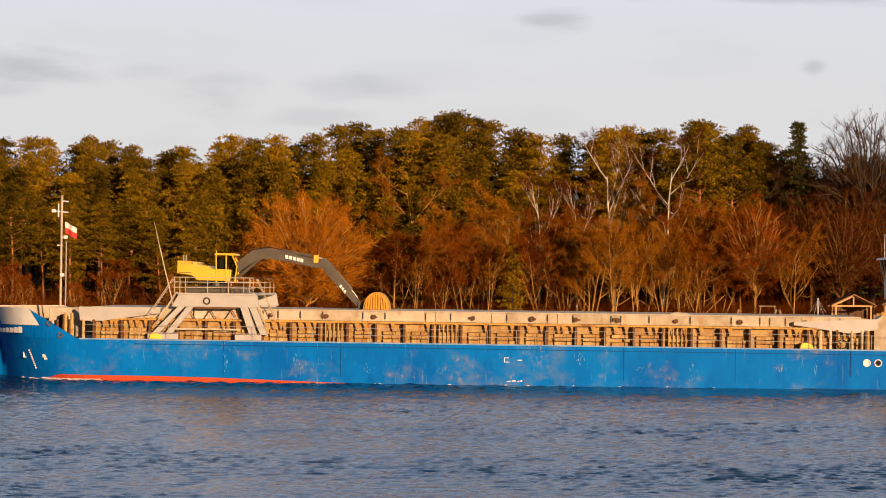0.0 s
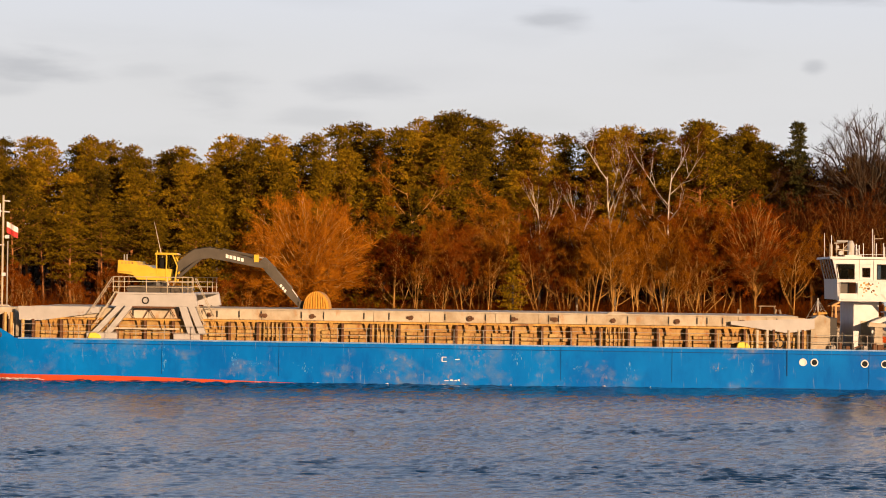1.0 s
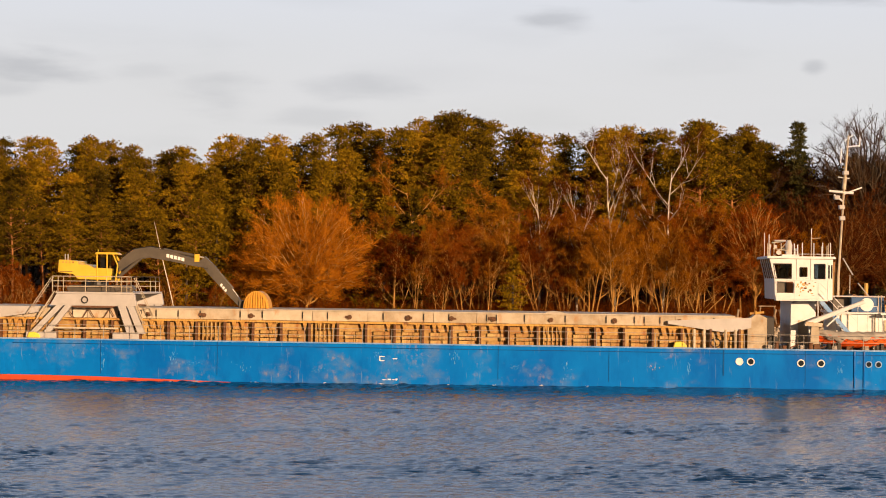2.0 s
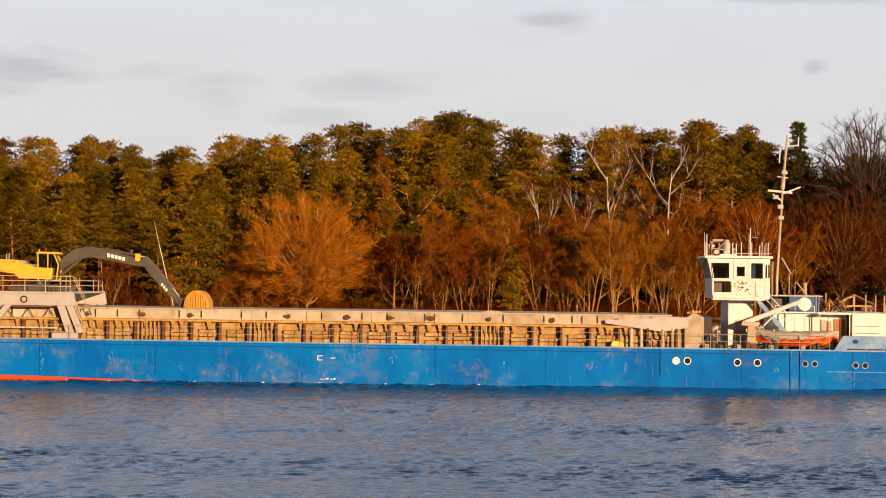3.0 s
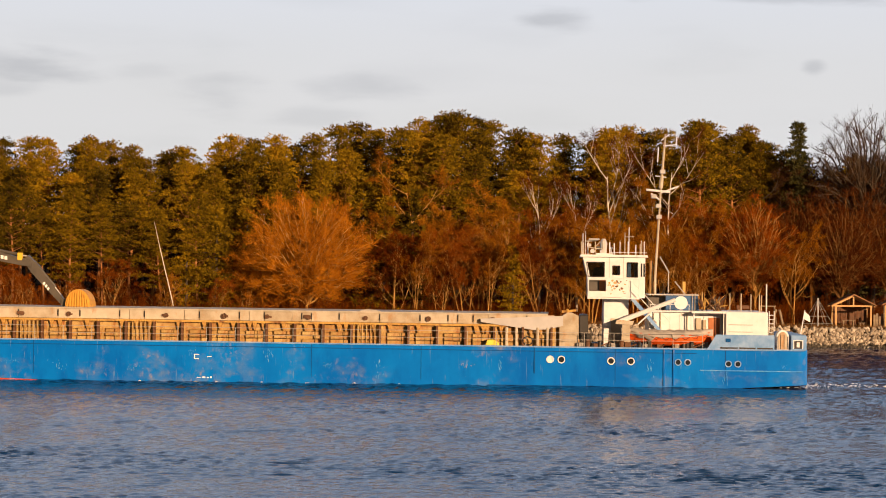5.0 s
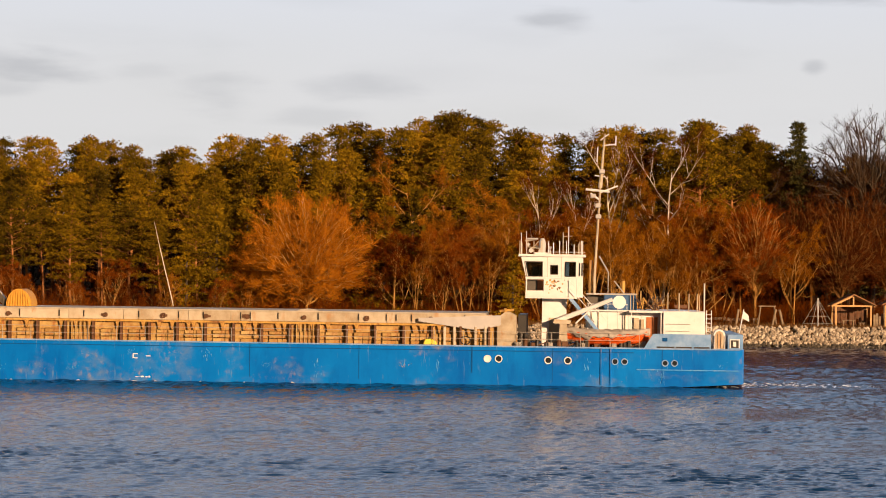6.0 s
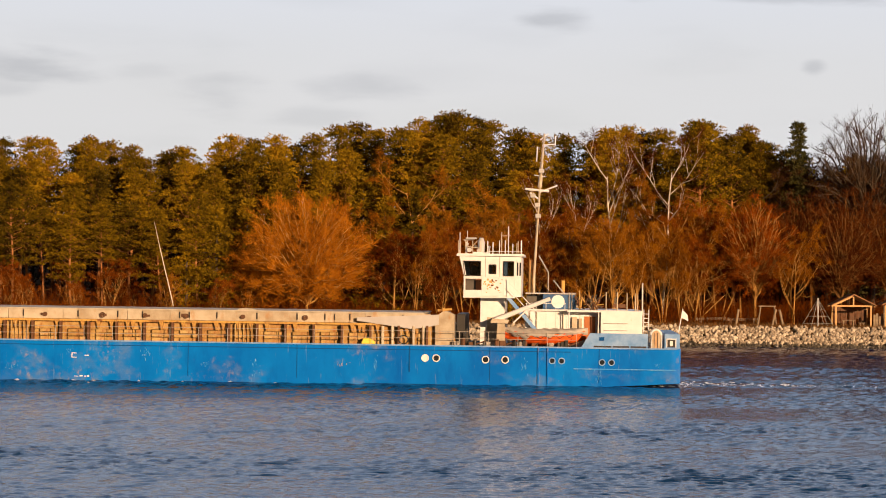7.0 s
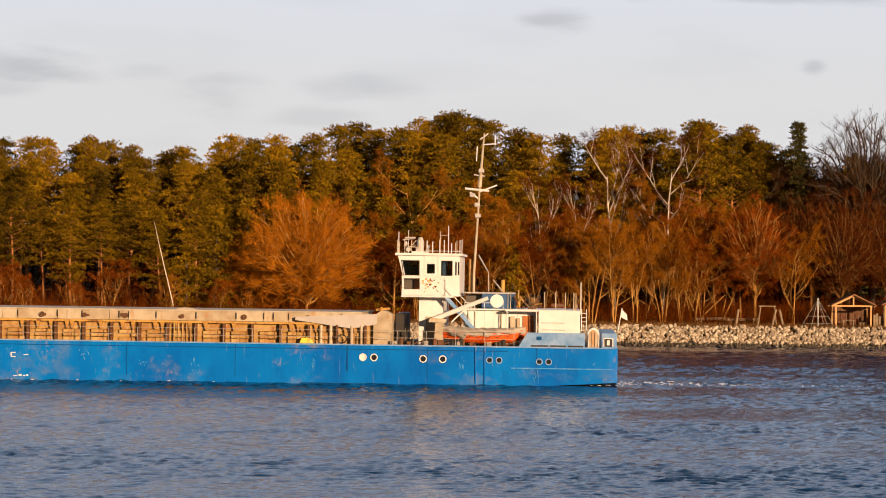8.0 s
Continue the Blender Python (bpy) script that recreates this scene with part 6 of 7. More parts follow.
# ------------------------------------------------------------------ things aboard
def build_gantry():
    z0 = DECK
    ob = thing("gantry", -16.5, BEAM / 2, z0, "grey steel gantry platform straddling the hatch", "gantry")
    for y in (0.55, BEAM - 0.95):
        side = Geo()
        side.prism([(-19.5, 5.25), (-13.2, 5.25), (-13.35, 6.12), (-19.0, 6.12)], y, y + 0.4)
        beam = part("side_beam", side, "grey", ob, bevel=0.03)
        if y < 2:
            g = Geo()
            g.disc(-16.95, y - 0.002, 5.68, 0.27, 0.03, 18, 0.1)
            part("round_port", g, "dark", beam, "round dark port in the beam")
        for xa, xb, w in ((-19.0, -20.9, 0.5), (-18.35, -19.95, 0.5), (-14.55, -13.85, 0.55), (-13.9, -13.05, 0.5)):
            g = Geo()
            g.prism([(xb, 3.3), (xb + w, 3.3), (xa + w, 5.3), (xa, 5.3)], y + 0.02, y + 0.38)
            part("leg", g, "grey", ob)
        for xa, xb in ((-21.2, -19.0), (-14.9, -13.0)):
            g = Geo()
            g.box(xa, xb, y - 0.02, y + 0.45, z0, 3.34)
            part("foot", g, "grey", ob, bevel=0.03)
        g = Geo()
        g.prism([(-18.0, 5.26), (-14.6, 5.26), (-15.0, 5.12), (-17.7, 5.12)], y + 0.03, y + 0.36)
        part("gusset", g, "rust", ob)
        g = Geo()
        g.box(-19.2, -14.5, y + 0.1, y + 0.2, 3.6, 3.72)
        part("tie_bar", g, "old white", ob)
    g = Geo()
    g.box(-19.0, -13.4, 0.5, BEAM - 0.5, 6.12, 6.24)
    part("platform", g, "grey", ob)
    for y in (0.55, BEAM - 0.55):
        g = Geo()
        for h in (0.4, 0.78, 1.12):
            line(g, (-19.35, y, 6.24 + h), (-13.55, y, 6.24 + h), 0.028)
        rl = part("railing", g, "old white", ob)
        p = Geo()
        line(p, (0, 0, 0), (0, 0, 1.14), 0.032)
        me = shared(p, "post", "old white")
        for x in (-19.3, -18.9, -18.5, -16.9, -15.4, -14.3, -13.9, -13.6):
            piece("post", me, rl, pose(x + 16.5, y - BEAM / 2, 6.24 - z0))
    for xa, xb, s in ((-19.4, -21.2, -1), (-13.4, -12.1, 1)):   # sloping ladders at both ends
        g = Geo()
        for y in (0.6, 1.2):
            line(g, (xa, y, 7.3), (xb, y, 4.6), 0.03)
            line(g, (xa + 0.25 * -s, y, 6.3), (xb + 0.6 * -s, y, 4.0), 0.05)
        lad = part("ladder", g, "old white", ob)
        r = Geo()
        line(r, (0, 0, 0), (0, 0.6, 0), 0.02)
        me = shared(r, "rung", "old white")
        for k in range(8):
            f = k / 7
            piece("rung", me, lad, pose(xa + (xb - xa) * f + 16.5, 0.6 - BEAM / 2, 7.0 - 2.6 * f - z0))
    # hose loops hanging under the platform
    g = Geo()
    prev = None
    for k in range(22):
        t = k / 21
        p = Vector((-18.3 + 3.4 * t, 1.1, 5.1 - 0.9 * abs(math.sin(t * 7))))
        if prev:
            line(g, prev, p, 0.03, 5)
        prev = p
    part("hose", g, "rust", ob)


def build_excavator():
    y0, y1 = 4.2, 7.2
    ob = thing("excavator", -17.5, 5.7, 6.24, "yellow crawler excavator with dark grey boom on the gantry", "excavator")
    g = Geo()
    for y in (4.1, 6.7):
        g.prism([(-19.2, 6.45), (-18.9, 6.24), (-14.9, 6.24), (-14.6, 6.45), (-14.9, 6.72), (-18.9, 6.72)], y, y + 0.6)
    part("crawler_track", g, "graphite", ob)
    g = Geo()
    g.tube([Vector((-17.2, 5.7, 6.6)), Vector((-17.2, 5.7, 7.1))], [0.8, 0.8], 20)
    part("slew_ring", g, "dark", ob)
    g = Geo()
    g.prism([(-19.85, 7.64), (-18.7, 7.5), (-18.35, 7.15), (-15.9, 7.1), (-15.8, 7.95), (-17.2, 8.0), (-17.6, 8.22), (-18.35, 8.25), (-18.4, 8.48), (-19.8, 8.58)], y0, y1)
    body = part("house", g, "yellow", ob, "yellow upper carriage and counterweight", bevel=0.04)
    g = Geo()
    for k in range(4):
        g.box(-19.55 + 0.25 * k, -19.4 + 0.25 * k, y0 - 0.012, y0 + 0.01, 8.3, 8.45)
    part("grille", g, "ochre", body)
    g = Geo()
    g.box(-19.7, -18.75, y0 - 0.015, y0 + 0.01, 7.68, 7.72)
    part("dark_stripe", g, "graphite", body)
    for x in (-19.5, -19.3):
        g = Geo()
        line(g, (x, 5.0, 8.45), (x, 5.0, 9.0), 0.05)
        part("exhaust_pipe", g, "steel", body)
    g = Geo()
    line(g, (-17.05, 5.0, 8.2), (-17.05, 5.0, 9.35), 0.03)
    part("aerial", g, "tarp", body)
    # cab: frame, glass, roof
    g = Geo()
    for a, b in (((-16.9, 7.0), (-16.95, 9.0)), ((-15.55, 7.0), (-15.4, 8.2)), ((-15.4, 8.2), (-15.75, 9.0)), ((-16.2, 7.0), (-16.2, 9.0))):
        for y in (y0 + 0.02, y0 + 1.1):
            line(g, (a[0], y, a[1]), (b[0], y, b[1]), 0.055)
    cab = part("cab_frame", g, "yellow", ob)
    g = Geo()
    g.prism([(-16.9, 7.2), (-15.55, 7.2), (-15.45, 8.2), (-15.78, 8.98), (-16.92, 8.98)], y0 + 0.06, y0 + 1.06)
    part("cab_glass", g, "pane", cab)
    g = Geo()
    g.box(-16.75, -16.3, y0 + 0.3, y0 + 0.8, 7.9, 8.75)
    part("seat", g, "dark", cab, bevel=0.05)
    g = Geo()
    g.prism([(-17.1, 9.0), (-15.3, 8.98), (-15.5, 9.14), (-17.0, 9.16)], y0 - 0.06, y0 + 1.2)
    part("cab_roof", g, "yellow", cab, bevel=0.03)

    def limb(name, spine, widths, y, t, mat, label=""):
        """A welded box arm along a spine of (x, z)."""
        up, low = [], []
        for k, (p, w) in enumerate(zip(spine, widths)):
            a, b = spine[max(0, k - 1)], spine[min(len(spine) - 1, k + 1)]
            d = Vector((b[0] - a[0], b[1] - a[1])).normalized()
            nrm = Vector((-d.y, d.x))
            up.append((p[0] + nrm.x * w / 2, p[1] + nrm.y * w / 2))
            low.append((p[0] - nrm.x * w / 2, p[1] - nrm.y * w / 2))
        g = Geo()
        g.prism(low + up[::-1], y - t / 2, y + t / 2)
        return part(name, g, mat, ob, label)

    boom = limb("boom", [(-15.9, 7.75), (-15.0, 8.5), (-14.2, 9.05), (-13.2, 9.2), (-11.6, 8.9), (-9.9, 8.5), (-8.8, 8.25)], [0.5, 0.7, 0.8, 0.78, 0.7, 0.55, 0.4], 5.4, 0.7, "graphite",
                "dark grey cranked boom with pale lettering bars")
    for k in range(5):
        g = Geo()
        x = -11.95 + 0.28 * k
        z = 8.97 - 0.062 * k
        g.prism([(x, z - 0.13), (x + 0.21, z - 0.17), (x + 0.21, z + 0.09), (x, z + 0.13)], 5.03, 5.06)
        part("lettering_bar", g, "bright", boom)
    stick = limb("stick", [(-9.3, 8.75), (-8.6, 7.95), (-7.8, 7.0), (-6.9, 6.0), (-6.35, 5.35)], [0.55, 0.75, 0.6, 0.48, 0.36], 5.4, 0.5, "graphite")
    for k in range(3):
        g = Geo()
        x, z = -7.95 + 0.16 * k, 6.95 - 0.19 * k
        g.prism([(x, z - 0.1), (x + 0.1, z - 0.27), (x + 0.22, z - 0.08), (x + 0.12, z + 0.02)], 5.10, 5.14)
        part("lettering_bar", g, "bright", stick)
    for a, b, r, mat in (((-15.6, 7.3), (-13.9, 8.75), 0.13, "graphite"), ((-14.6, 8.15), (-13.6, 8.95), 0.07, "steel"), ((-12.2, 9.42), (-9.9, 8.98), 0.12, "graphite"), ((-10.2, 9.0), (-9.15, 8.85), 0.06, "steel"),
                         ((-8.6, 8.4), (-7.0, 6.6), 0.10, "graphite"), ((-7.4, 7.05), (-6.6, 6.0), 0.05, "steel")):
        g = Geo()
        line(g, (a[0], 5.25, a[1]), (b[0], 5.25, b[1]), r, 8)
        part("hydraulic_ram", g, mat, ob)
    g = Geo()
    g.box(-9.85, -9.5, 5.0, 5.3, 8.55, 9.1)
    part("work_lamp", g, "yellow", ob)
    g = Geo()
    pts = [(-15.5, 8.9), (-14.5, 9.55), (-13.2, 9.75), (-11.5, 9.45), (-9.4, 8.95)]
    for a, b in zip(pts, pts[1:]):
        line(g, (a[0], 5.6, a[1] - 0.1), (b[0], 5.6, b[1] - 0.1), 0.035, 5)
    part("hydraulic_hose", g, "dark", ob)


def build_grab():
    """The clamshell grab lying closed on the covers: a ribbed half drum."""
    x0, z0 = -5.15, 5.17
    ob = thing("grab_bucket", x0, 5.4, z0, "rust-yellow ribbed clamshell grab resting on the hatch", "grab bucket")
    g = Geo()
    arc = [(x0 + 0.95 * math.cos(a), z0 + 1.28 * math.sin(a)) for a in np.linspace(0, math.pi, 16)]
    g.prism(arc[::1], 4.5, 6.3)
    shell = part("shell", g, "bucket", ob)
    for k in range(9):
        g = Geo()
        xx = -0.8 + 0.2 * k
        h = 1.28 * math.sqrt(max(0.0, 1 - (xx / 0.95) ** 2))
        g.tube([Vector((x0 + xx, 4.47, z0)), Vector((x0 + xx * 0.9, 4.47, z0 + h * 0.75)), Vector((x0 + xx * 0.75, 4.5, z0 + h * 0.97))], [0.07, 0.07, 0.05], 6)
        part("rib", g, "bucket", shell)
    g = Geo()
    g.box(x0 - 1.35, x0 - 0.9, 5.0, 5.8, z0, z0 + 0.55)
    part("hinge_block", g, "graphite", ob)


def build_lifeboat():
    x0, x1, yc, zb = 35.3, 41.1, 1.25, DECK
    ob = thing("lifeboat", 38.2, yc, zb, "orange lifeboat under a pale canvas cover on chocks", "lifeboat")
    g, c = Geo(), Geo()
    xs = np.linspace(x0, x1, 19)

    def ring(x):
        q = (x - (x0 + x1) / 2) / ((x1 - x0) / 2)
        w = 0.95 * max(0.04, 1 - abs(q) ** 2.6)
        sheer = 0.28 * q * q
        keel_z = zb + 0.12 + 0.45 * abs(q) ** 3
        return w, zb + 0.9 + sheer, keel_z

    i = 0
    for x in xs:
        w, top, kz = ring(x)
        for a in np.linspace(0, math.pi, 9):
            g.v.append(Vector((x, yc - w * math.cos(a), top - (top - kz) * math.sin(a) ** 0.7)))
    for k in range(18):
        for j in range(8):
            p = k * 9 + j
            g.f.append((p, p + 9, p + 10, p + 1))
    hull = part("hull", g, "orange", ob, smooth=True)
    rngb = random.Random(3)
    xs2 = np.linspace(x0 - 0.12, x1 + 0.1, 41)
    m = 15
    for x in xs2:
        w, top, kz = ring(min(x1, max(x0, x)))
        q = (x - 38.2) / 2.9
        hang = 0.04 + 0.30 * max(0.0, math.sin(-1.9 * q + 0.6)) ** 2 + 0.30 * max(0.0, q - 0.55) + 0.16 * math.sin(5.1 * x) * math.sin(2.3 * x + 1)
        for k in range(m):
            a = math.pi * k / (m - 1)
            fold = 0.05 * math.sin(7.3 * x + 5 * a) * math.sin(3.1 * x) + 0.035 * rngb.uniform(-1, 1)
            drop = max(0.0, hang) if k in (0, m - 1) else (0.35 * max(0.0, hang) if k in (1, m - 2) else 0.0)
            c.v.append(Vector((x, yc - (w + 0.05 + fold * 0.6) * math.cos(a), top - drop + 0.34 * (1 - 0.55 * q * q) * math.sin(a) ** 0.8 + fold)))
    for k in range(len(xs2) - 1):
        for jj in range(m - 1):
            p = k * m + jj
            c.f.append((p, p + 1, p + m + 1, p + m)[::-1])
    cv = part("cover", c, "canvas", ob, "pale crumpled canvas cover", smooth=True)
    so = cv.modifiers.new("thick", "SOLIDIFY")
    so.thickness = 0.02
    g = Geo()
    g.tube([Vector((x, yc - ring(x)[0] - 0.03, ring(x)[1] - 0.12)) for x in xs], [0.045] * 19, 6)
    part("fender_rope", g, "canvas", hull)
    for x in np.linspace(x0 + 0.5, x1 - 0.5, 8):
        w, top, kz = ring(x)
        g = Geo()
        g.tube([Vector((x - 0.3, yc - w - 0.04, top - 0.14)), Vector((x, yc - w - 0.03, top - 0.34)), Vector((x + 0.3, yc - w - 0.04, top - 0.14))], [0.022] * 3, 5)
        part("grab_line", g, "rust", hull)
    for x in (36.7, 39.7):
        g = Geo()
        g.prism([(x - 0.1, zb - 0.04), (x + 0.1, zb - 0.04), (x + 0.1, zb + 0.5), (x - 0.1, zb + 0.5)], yc - 0.8, yc + 0.8)
        part("chock", g, "dark", ob)


def build_bag(x, z):
    ob = thing("tarp_bundle", x, 0.6, DECK, "small bright yellow bundle on the side deck", "bundle")
    g = Geo()
    g.prism([(x - 0.5, DECK), (x + 0.5, DECK), (x + 0.42, DECK + 0.25), (x + 0.05, DECK + 0.45), (x - 0.35, DECK + 0.42)], 0.4, 0.9)
    part("bundle", g, "tarp", ob, bevel=0.05)


build_gantry()
build_excavator()
build_grab()
build_lifeboat()
build_bag(25.6, DECK)
build_bag(-20.6, DECK)

# ------------------------------------------------------------------ wake: foam flecks behind the stern and along the hull
def build_wake():
    rng = random.Random(17)
    ob = thing("wake", STERN, 5.7, 0.0, "broken white foam of the ship's wake", "wake", kind="stuff")
    g = Geo()

    def fleck(x, y, z, s):
        n = 7
        i = len(g.v)
        for k in range(n):
            a = 2 * math.pi * k / n
            g.v.append(Vector((x + s * 1.9 * math.cos(a) * rng.uniform(0.5, 1), y + s * 0.8 * math.sin(a) * rng.uniform(0.5, 1), z)))
        g.v.append(Vector((x, y, z + s * rng.uniform(0.25, 0.6))))
        for k in range(n):
            g.f.append((i + k, i + (k + 1) % n, i + n))

    for _ in range(420):
        q = rng.random() ** 1.3
        x = STERN + 0.1 + 44 * q
        y = 2.2 + 1.6 * q + rng.gauss(0, 0.5 + 0.7 * q)
        fleck(x, y, 0.06 + 0.004 * x + 0.06 * rng.random(), rng.uniform(0.015, 0.042))
    for _ in range(60):
        fleck(STERN + rng.uniform(0.1, 9), rng.gauss(3.5, 1.4), 0.07 + 0.004 * STERN + 0.1 * rng.random(), rng.uniform(0.04, 0.12))
    for _ in range(30):   # curl under the counter
        x = STERN - 5.5 + 6 * rng.random()
        fleck(x, rng.uniform(0.3, 1.6), 0.03 + 0.004 * x + 0.04 * rng.random(), rng.uniform(0.05, 0.15))
    for _ in range(240):  # the curl of foam along the shoulder of the bow
        x = -29.0 + 4.6 * rng.random()
        fleck(x, (BEAM / 2 - half_beam(x, 0.1)) - rng.uniform(0.02, 0.3), 0.05 + 0.004 * x + 0.06 * rng.random(), rng.uniform(0.03, 0.09))
    for _ in range(60):   # bow and side curl
        x = rng.choice((rng.uniform(-31, -24), rng.uniform(-31, -24), rng.uniform(-14, 24)))
        fleck(x, (BEAM / 2 - half_beam(x, 0.1)) - rng.uniform(0.05, 0.5), 0.03 + 0.004 * x, rng.uniform(0.05, 0.13))
    part("foam", g, "foam", ob)
    # the churned ridge that trails from the near quarter: short steep waves
    us, vs = np.arange(STERN - 0.3, STERN + 46, 0.3), np.arange(-0.8, 5.6, 0.3)
    ph = [(rng.uniform(0.5, 1.5), rng.uniform(-0.9, 0.9), rng.uniform(0, 6.3)) for _ in range(22)]
    w = Geo()
    for x in us:
        q = (x - STERN) / 46
        for y in vs:
            f = math.exp(-((y - 2.2 - 1.6 * q) / (0.75 + 0.5 * q)) ** 2) * (1 - 0.55 * q) * min(1.0, (x - STERN + 0.4) / 1.5)
            chop = sum(math.sin(6.283 * (math.cos(t) * y + math.sin(t) * x) / l + p) for l, t, p in ph) / 5.0
            w.v.append(Vector((x, y, 0.004 * x - 0.10 + f * (0.17 + 0.08 * chop))))
    n = len(vs)
    for a in range(len(us) - 1):
        for c in range(n - 1):
            k = a * n + c
            w.f.append((k, k + n, k + n + 1, k + 1))
    part("churned_water", w, "water", ob, "dark churned ridge of water", smooth=True)


build_wake()

# ------------------------------------------------------------------ on the far shore
def build_shelter():
    u0, u1, d0, d1 = 45.2, 49.45, 8.2, 11.6
    z = ground_z(9) - 0.05
    ob = thing("shelter", 0, 0, 0, "open timber shelter with a low gable roof", "shelter", aboard=False)
    for u in (u0 + 0.12, u1 - 0.12):
        for d in (d0, d1):
            g = Geo()
            g.box(u - 0.09, u + 0.09, d - 0.09, d + 0.09, z - 0.2, z + 2.35)
            part("post", g, "timber", ob)
    for d in (d0, d1):
        g = Geo()
        g.box(u0, u1, d - 0.08, d + 0.08, z + 2.35, z + 2.52)
        tie = part("tie_beam", g, "timber", ob)
        g = Geo()
        g.box((u0 + u1) / 2 - 0.07, (u0 + u1) / 2 + 0.07, d - 0.06, d + 0.06, z + 2.52, z + 3.5)
        part("king_post", g, "timber", tie)
        for s in (-1, 1):
            m = (u0 + u1) / 2
            g = Geo()
            g.prism([(m, z + 3.5), (m + s * 2.5, z + 2.3), (m + s * 2.5, z + 2.48), (m, z + 3.7)][::s], d - 0.07, d + 0.07)
            part("rafter", g, "timber", ob)
    m = (u0 + u1) / 2
    for s in (-1, 1):
        g = Geo()
        g.prism([(m, z + 3.72), (m + s * 2.6, z + 2.46), (m + s * 2.6, z + 2.56), (m, z + 3.84)][::s], d0 - 0.5, d1 + 0.5)
        part("roof_slope", g, "roof", ob)
    # back boards: the dark material paints in the shade of the interior
    for k in range(14):
        g = Geo()
        u = u0 + 0.3 + 0.27 * k
        g.box(u, u + 0.24, d1 - 0.03, d1 + 0.02, z - 0.1, z + 2.3)
        part("board", g, "rust", ob)
    ob.matrix_basis = shore_at(0, 0)
    for u, d, w, h, nm, lb in ((46.9, 9.4, 1.5, 0.78, "picnic_table", "rough timber picnic table in the shelter"), (48.4, 9.1, 0.8, 0.5, "bench", "short timber bench beside the shelter table")):
        t = thing(nm, u, d, z, lb, nm.replace("_", " "), aboard=False)
        g = Geo()
        g.box(u - w / 2, u + w / 2, d - 0.35, d + 0.35, z + h - 0.07, z + h)
        part("top", g, "old wood", t)
        for s in (-1, 1):
            g = Geo()
            g.box(u + s * (w / 2 - 0.2) - 0.05, u + s * (w / 2 - 0.2) + 0.05, d - 0.3, d + 0.3, z - 0.1, z + h - 0.07)
            part("leg", g, "old wood", t)
        t.matrix_basis = shore_at(u, d, z)
    fn = thing("board_fence", 0, 0, 0, "short weathered board fence beside the shelter", "fence", aboard=False)
    for k in range(16):
        g = Geo()
        u = 49.75 + 0.3 * k
        h = 1.45 + 0.2 * math.sin(k * 2.3)
        g.box(u, u + 0.24, 9.0, 9.04, z - 0.1, z + h)
        part("board", g, "old wood", fn)
    fn.matrix_basis = shore_at(0, 0)
    # a second timber roof at the edge of view
    sh = thing("timber_booth", 0, 0, 0, "small timber booth beyond the fence", "booth", aboard=False)
    g = Geo()
    for u in (51.1, 53.9):
        g.box(u - 0.1, u + 0.1, 8.4, 8.6, z - 0.2, z + 2.6)
    part("post", g, "timber", sh)
    g = Geo()
    g.prism([(50.6, z + 2.55), (52.5, z + 3.3), (54.4, z + 2.55), (54.4, z + 2.7), (52.5, z + 3.5), (50.6, z + 2.7)], 8.0, 11.5)
    part("roof_slope", g, "roof", sh)
    g = Geo()
    g.box(51.2, 53.8, 10.8, 10.9, z - 0.1, z + 2.5)
    part("back_wall", g, "old wood", sh)
    sh.matrix_basis = shore_at(0, 0)


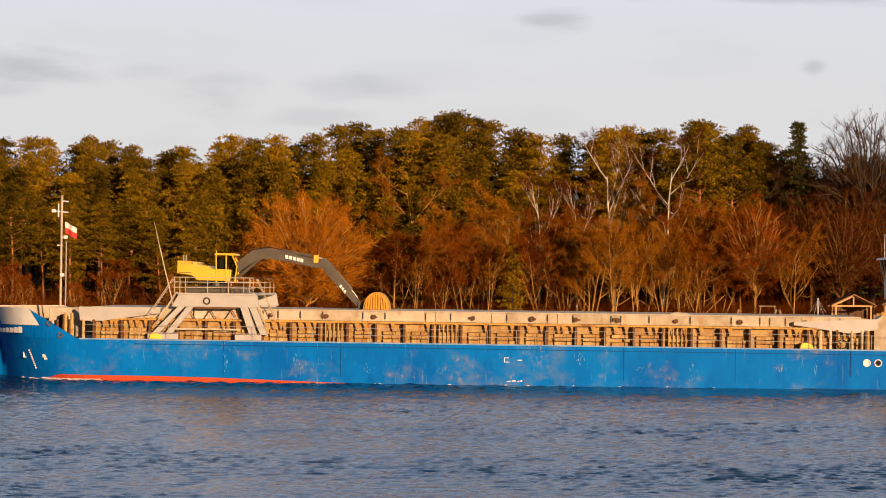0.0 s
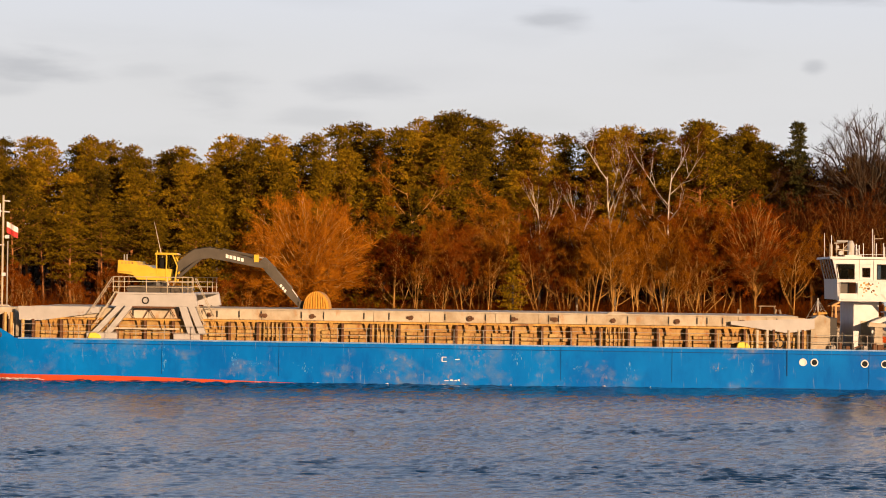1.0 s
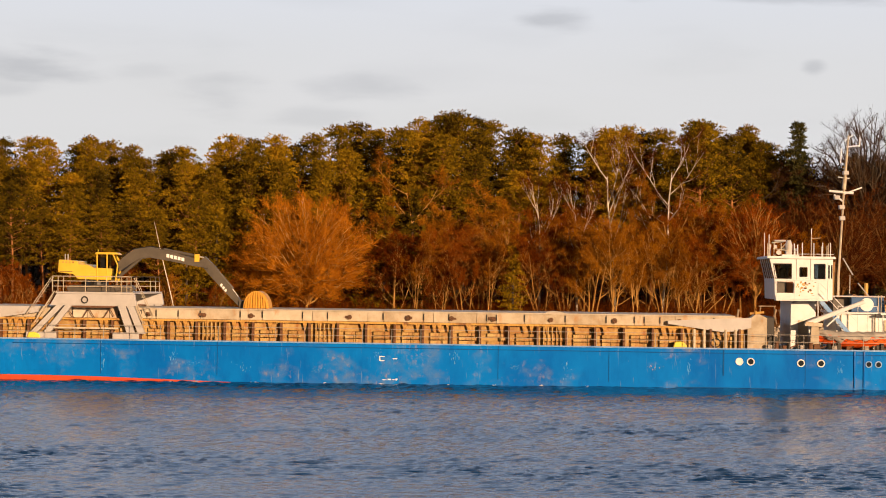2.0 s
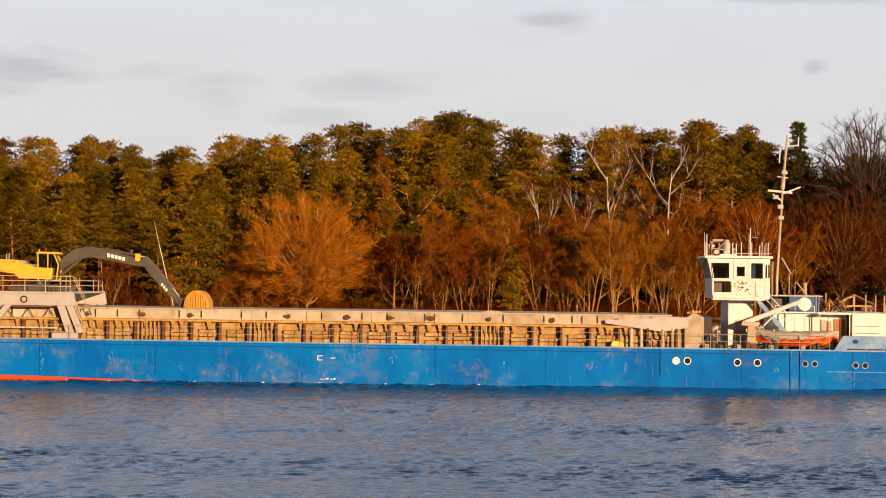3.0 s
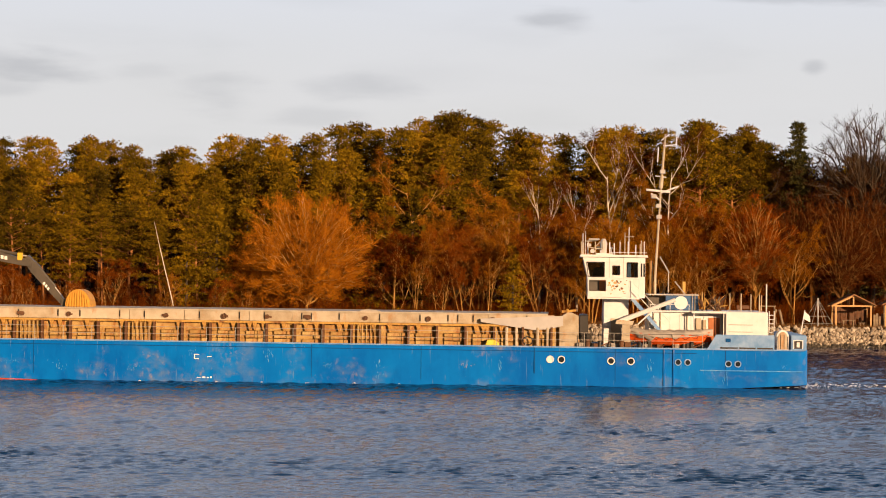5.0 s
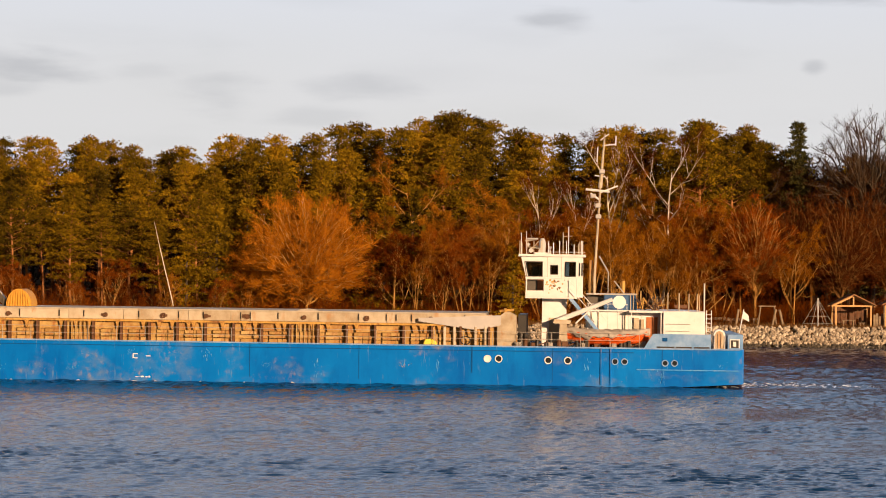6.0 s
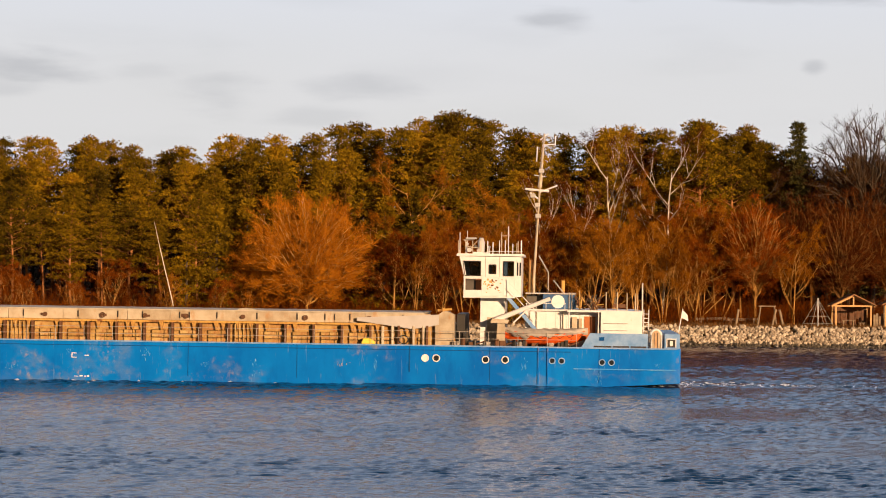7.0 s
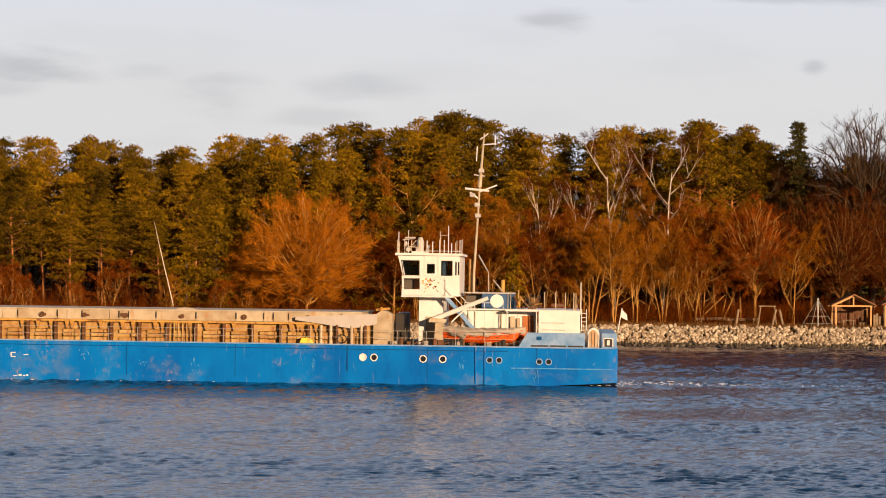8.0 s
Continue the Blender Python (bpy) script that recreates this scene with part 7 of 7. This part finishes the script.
def build_playground():
    z = ground_z(9) - 0.05
    sw = thing("swing_frame", 0, 0, 0, "timber swing frame with a cross beam", "swing", aboard=False)
    for u, du in ((36.75, 0.3), (38.3, -0.3)):
        g = Geo()
        line(g, (u - du, 9.4, z), (u, 9.4, z + 2.3), 0.07)
        line(g, (u - du, 10.4, z), (u, 9.5, z + 2.3), 0.07)
        part("leg", g, "old wood", sw)
    g = Geo()
    line(g, (36.5, 9.45, z + 2.3), (38.5, 9.45, z + 2.3), 0.08)
    part("cross_beam", g, "old wood", sw)
    sw.matrix_basis = shore_at(0, 0)
    for u, lean, h in ((33.8, 0.35, 1.9), (39.4, -0.5, 1.9), (38.0, 0.5, 2.0)):
        st = thing("stake", u, 9.2, z, "stout pale timber stake leaning", "stake", aboard=False)
        g = Geo()
        line(g, (u, 9.2, z - 0.27), (u + lean, 9.2, z + h), 0.14, 7)
        part("stake_pole", g, "old wood", st)
        st.matrix_basis = shore_at(u, 9.2, z)
    ne = thing("climbing_net", 0, 0, 0, "climbing net pyramid on a pale pole", "climbing frame", aboard=False)
    g = Geo()
    line(g, (43.4, 9.6, z), (43.4, 9.6, z + 3.3), 0.08)
    part("pole", g, "white", ne)
    for a in range(6):
        an = a * math.pi / 3
        g = Geo()
        line(g, (43.4, 9.6, z + 3.2), (43.4 + 1.9 * math.cos(an), 9.6 + 1.9 * math.sin(an), z), 0.025)
        part("net_rope", g, "steel", ne)
    for r in (0.7, 1.2, 1.7):
        g = Geo()
        for a in range(6):
            p = [(43.4 + r * math.cos(q * math.pi / 3), 9.6 + r * math.sin(q * math.pi / 3), z + 3.2 * (1 - r / 1.9)) for q in (a, a + 1)]
            line(g, p[0], p[1], 0.02, 5)
        part("net_rope", g, "steel", ne)
    ne.matrix_basis = shore_at(0, 0)
    for u0, d in ((31.5, 14.5), (35.0, 13.5)):
        lg = thing("fallen_log", u0, d, ground_z(d), "fallen grey log under the trees", "log", aboard=False)
        g = Geo()
        g.tube([Vector((u0 - 2, d, ground_z(d) + 0.35)), Vector((u0 + 2, d + 0.5, ground_z(d) + 0.5))], [0.18, 0.14], 7)
        g.tube([Vector((u0 - 1.4, d, ground_z(d) - 0.1)), Vector((u0 - 1.4, d, ground_z(d) + 0.35))], [0.14, 0.14], 6)
        g.tube([Vector((u0 + 1.4, d + 0.4, ground_z(d) - 0.1)), Vector((u0 + 1.4, d + 0.4, ground_z(d) + 0.45))], [0.14, 0.14], 6)
        part("log_bole", g, "old wood", lg)
        lg.matrix_basis = shore_at(u0, d, ground_z(d))


build_shelter()
build_playground()


# ------------------------------------------------------------------ rubble bank, last
def build_riprap():
    rng = random.Random(23)
    bank = tagged(new("rubble_bank"), "pale granite rubble bank along the water", "rubble bank", kind="structure")
    bank["base"] = (0, 0, 0)
    bank.matrix_basis = shore_at(0, 0)

    def rock(s, r):
        bm = bmesh.new()
        bmesh.ops.create_icosphere(bm, subdivisions=1, radius=1.0)
        rr = random.Random(s)
        for v in bm.verts:
            v.co *= rr.uniform(0.72, 1.12)
            v.co.x *= 1.15
            v.co.z *= 0.8
        pts = [(v.co * r).copy() for v in bm.verts]
        faces = [tuple(v.index for v in f.verts) for f in bm.faces]
        bm.free()
        return pts, faces

    shapes = [rock(s, 1.0) for s in range(10)]
    meshes = []
    for pts, faces in shapes:
        g = Geo()
        g.v, g.f = list(pts), list(faces)
        meshes.append(shared(g, "stone", "stone"))
    dry, wet = Geo(), Geo()
    singles = 0
    for _ in range(11500):
        u = rng.uniform(-66, 62)
        q = rng.random()
        d = -0.9 + 5.6 * q
        z = float(np.interp(d, (-1.2, 3.8, 4.6), (-0.75, 1.75, 2.15))) + rng.uniform(-0.04, 0.14)
        r = rng.uniform(0.13, 0.31)
        k = rng.randrange(10)
        rot = Euler((rng.uniform(0, 6), rng.uniform(0, 6), rng.uniform(0, 6)))
        if z < 0.38 + rng.uniform(-0.12, 0.12):
            tgt = wet
        elif singles < 300 and 18 < u < 50 and r > 0.25:
            piece("stone", meshes[k], bank, Matrix.LocRotScale((u, d, z), rot, (r, r, r)))
            singles += 1
            continue
        else:
            tgt = dry
        i = len(tgt.v)
        m = Matrix.LocRotScale((u, d, z), rot, (r, r, r))
        tgt.v += [m @ p for p in shapes[k][0]]
        tgt.f += [tuple(i + j for j in f) for f in shapes[k][1]]
    for g, mat, lb in ((dry, "stone", "smaller pale rubble"), (wet, "wet stone", "dark wet rubble at the waterline")):
        o = part("rubble", g, mat, bank, lb)
        o["kind"] = "stuff"


build_riprap()


def ship_at(t):
    """The ship's pose: it goes along the channel at a steady 4.41 m/s, a little down by the stern."""
    return pose(0, 144.4, 0) @ CH @ pose(-4.418 * t, 0, 0, 0, 0.23, 0)


def motions():
    for ob, place in MOVERS:
        walk(ob, [(float(t), ship_at(t) @ place) for t in range(9)])
    walk(WATER, [(float(t), CH @ pose(-0.25 * t, -0.12 * t, 0)) for t in range(9)])


motions()
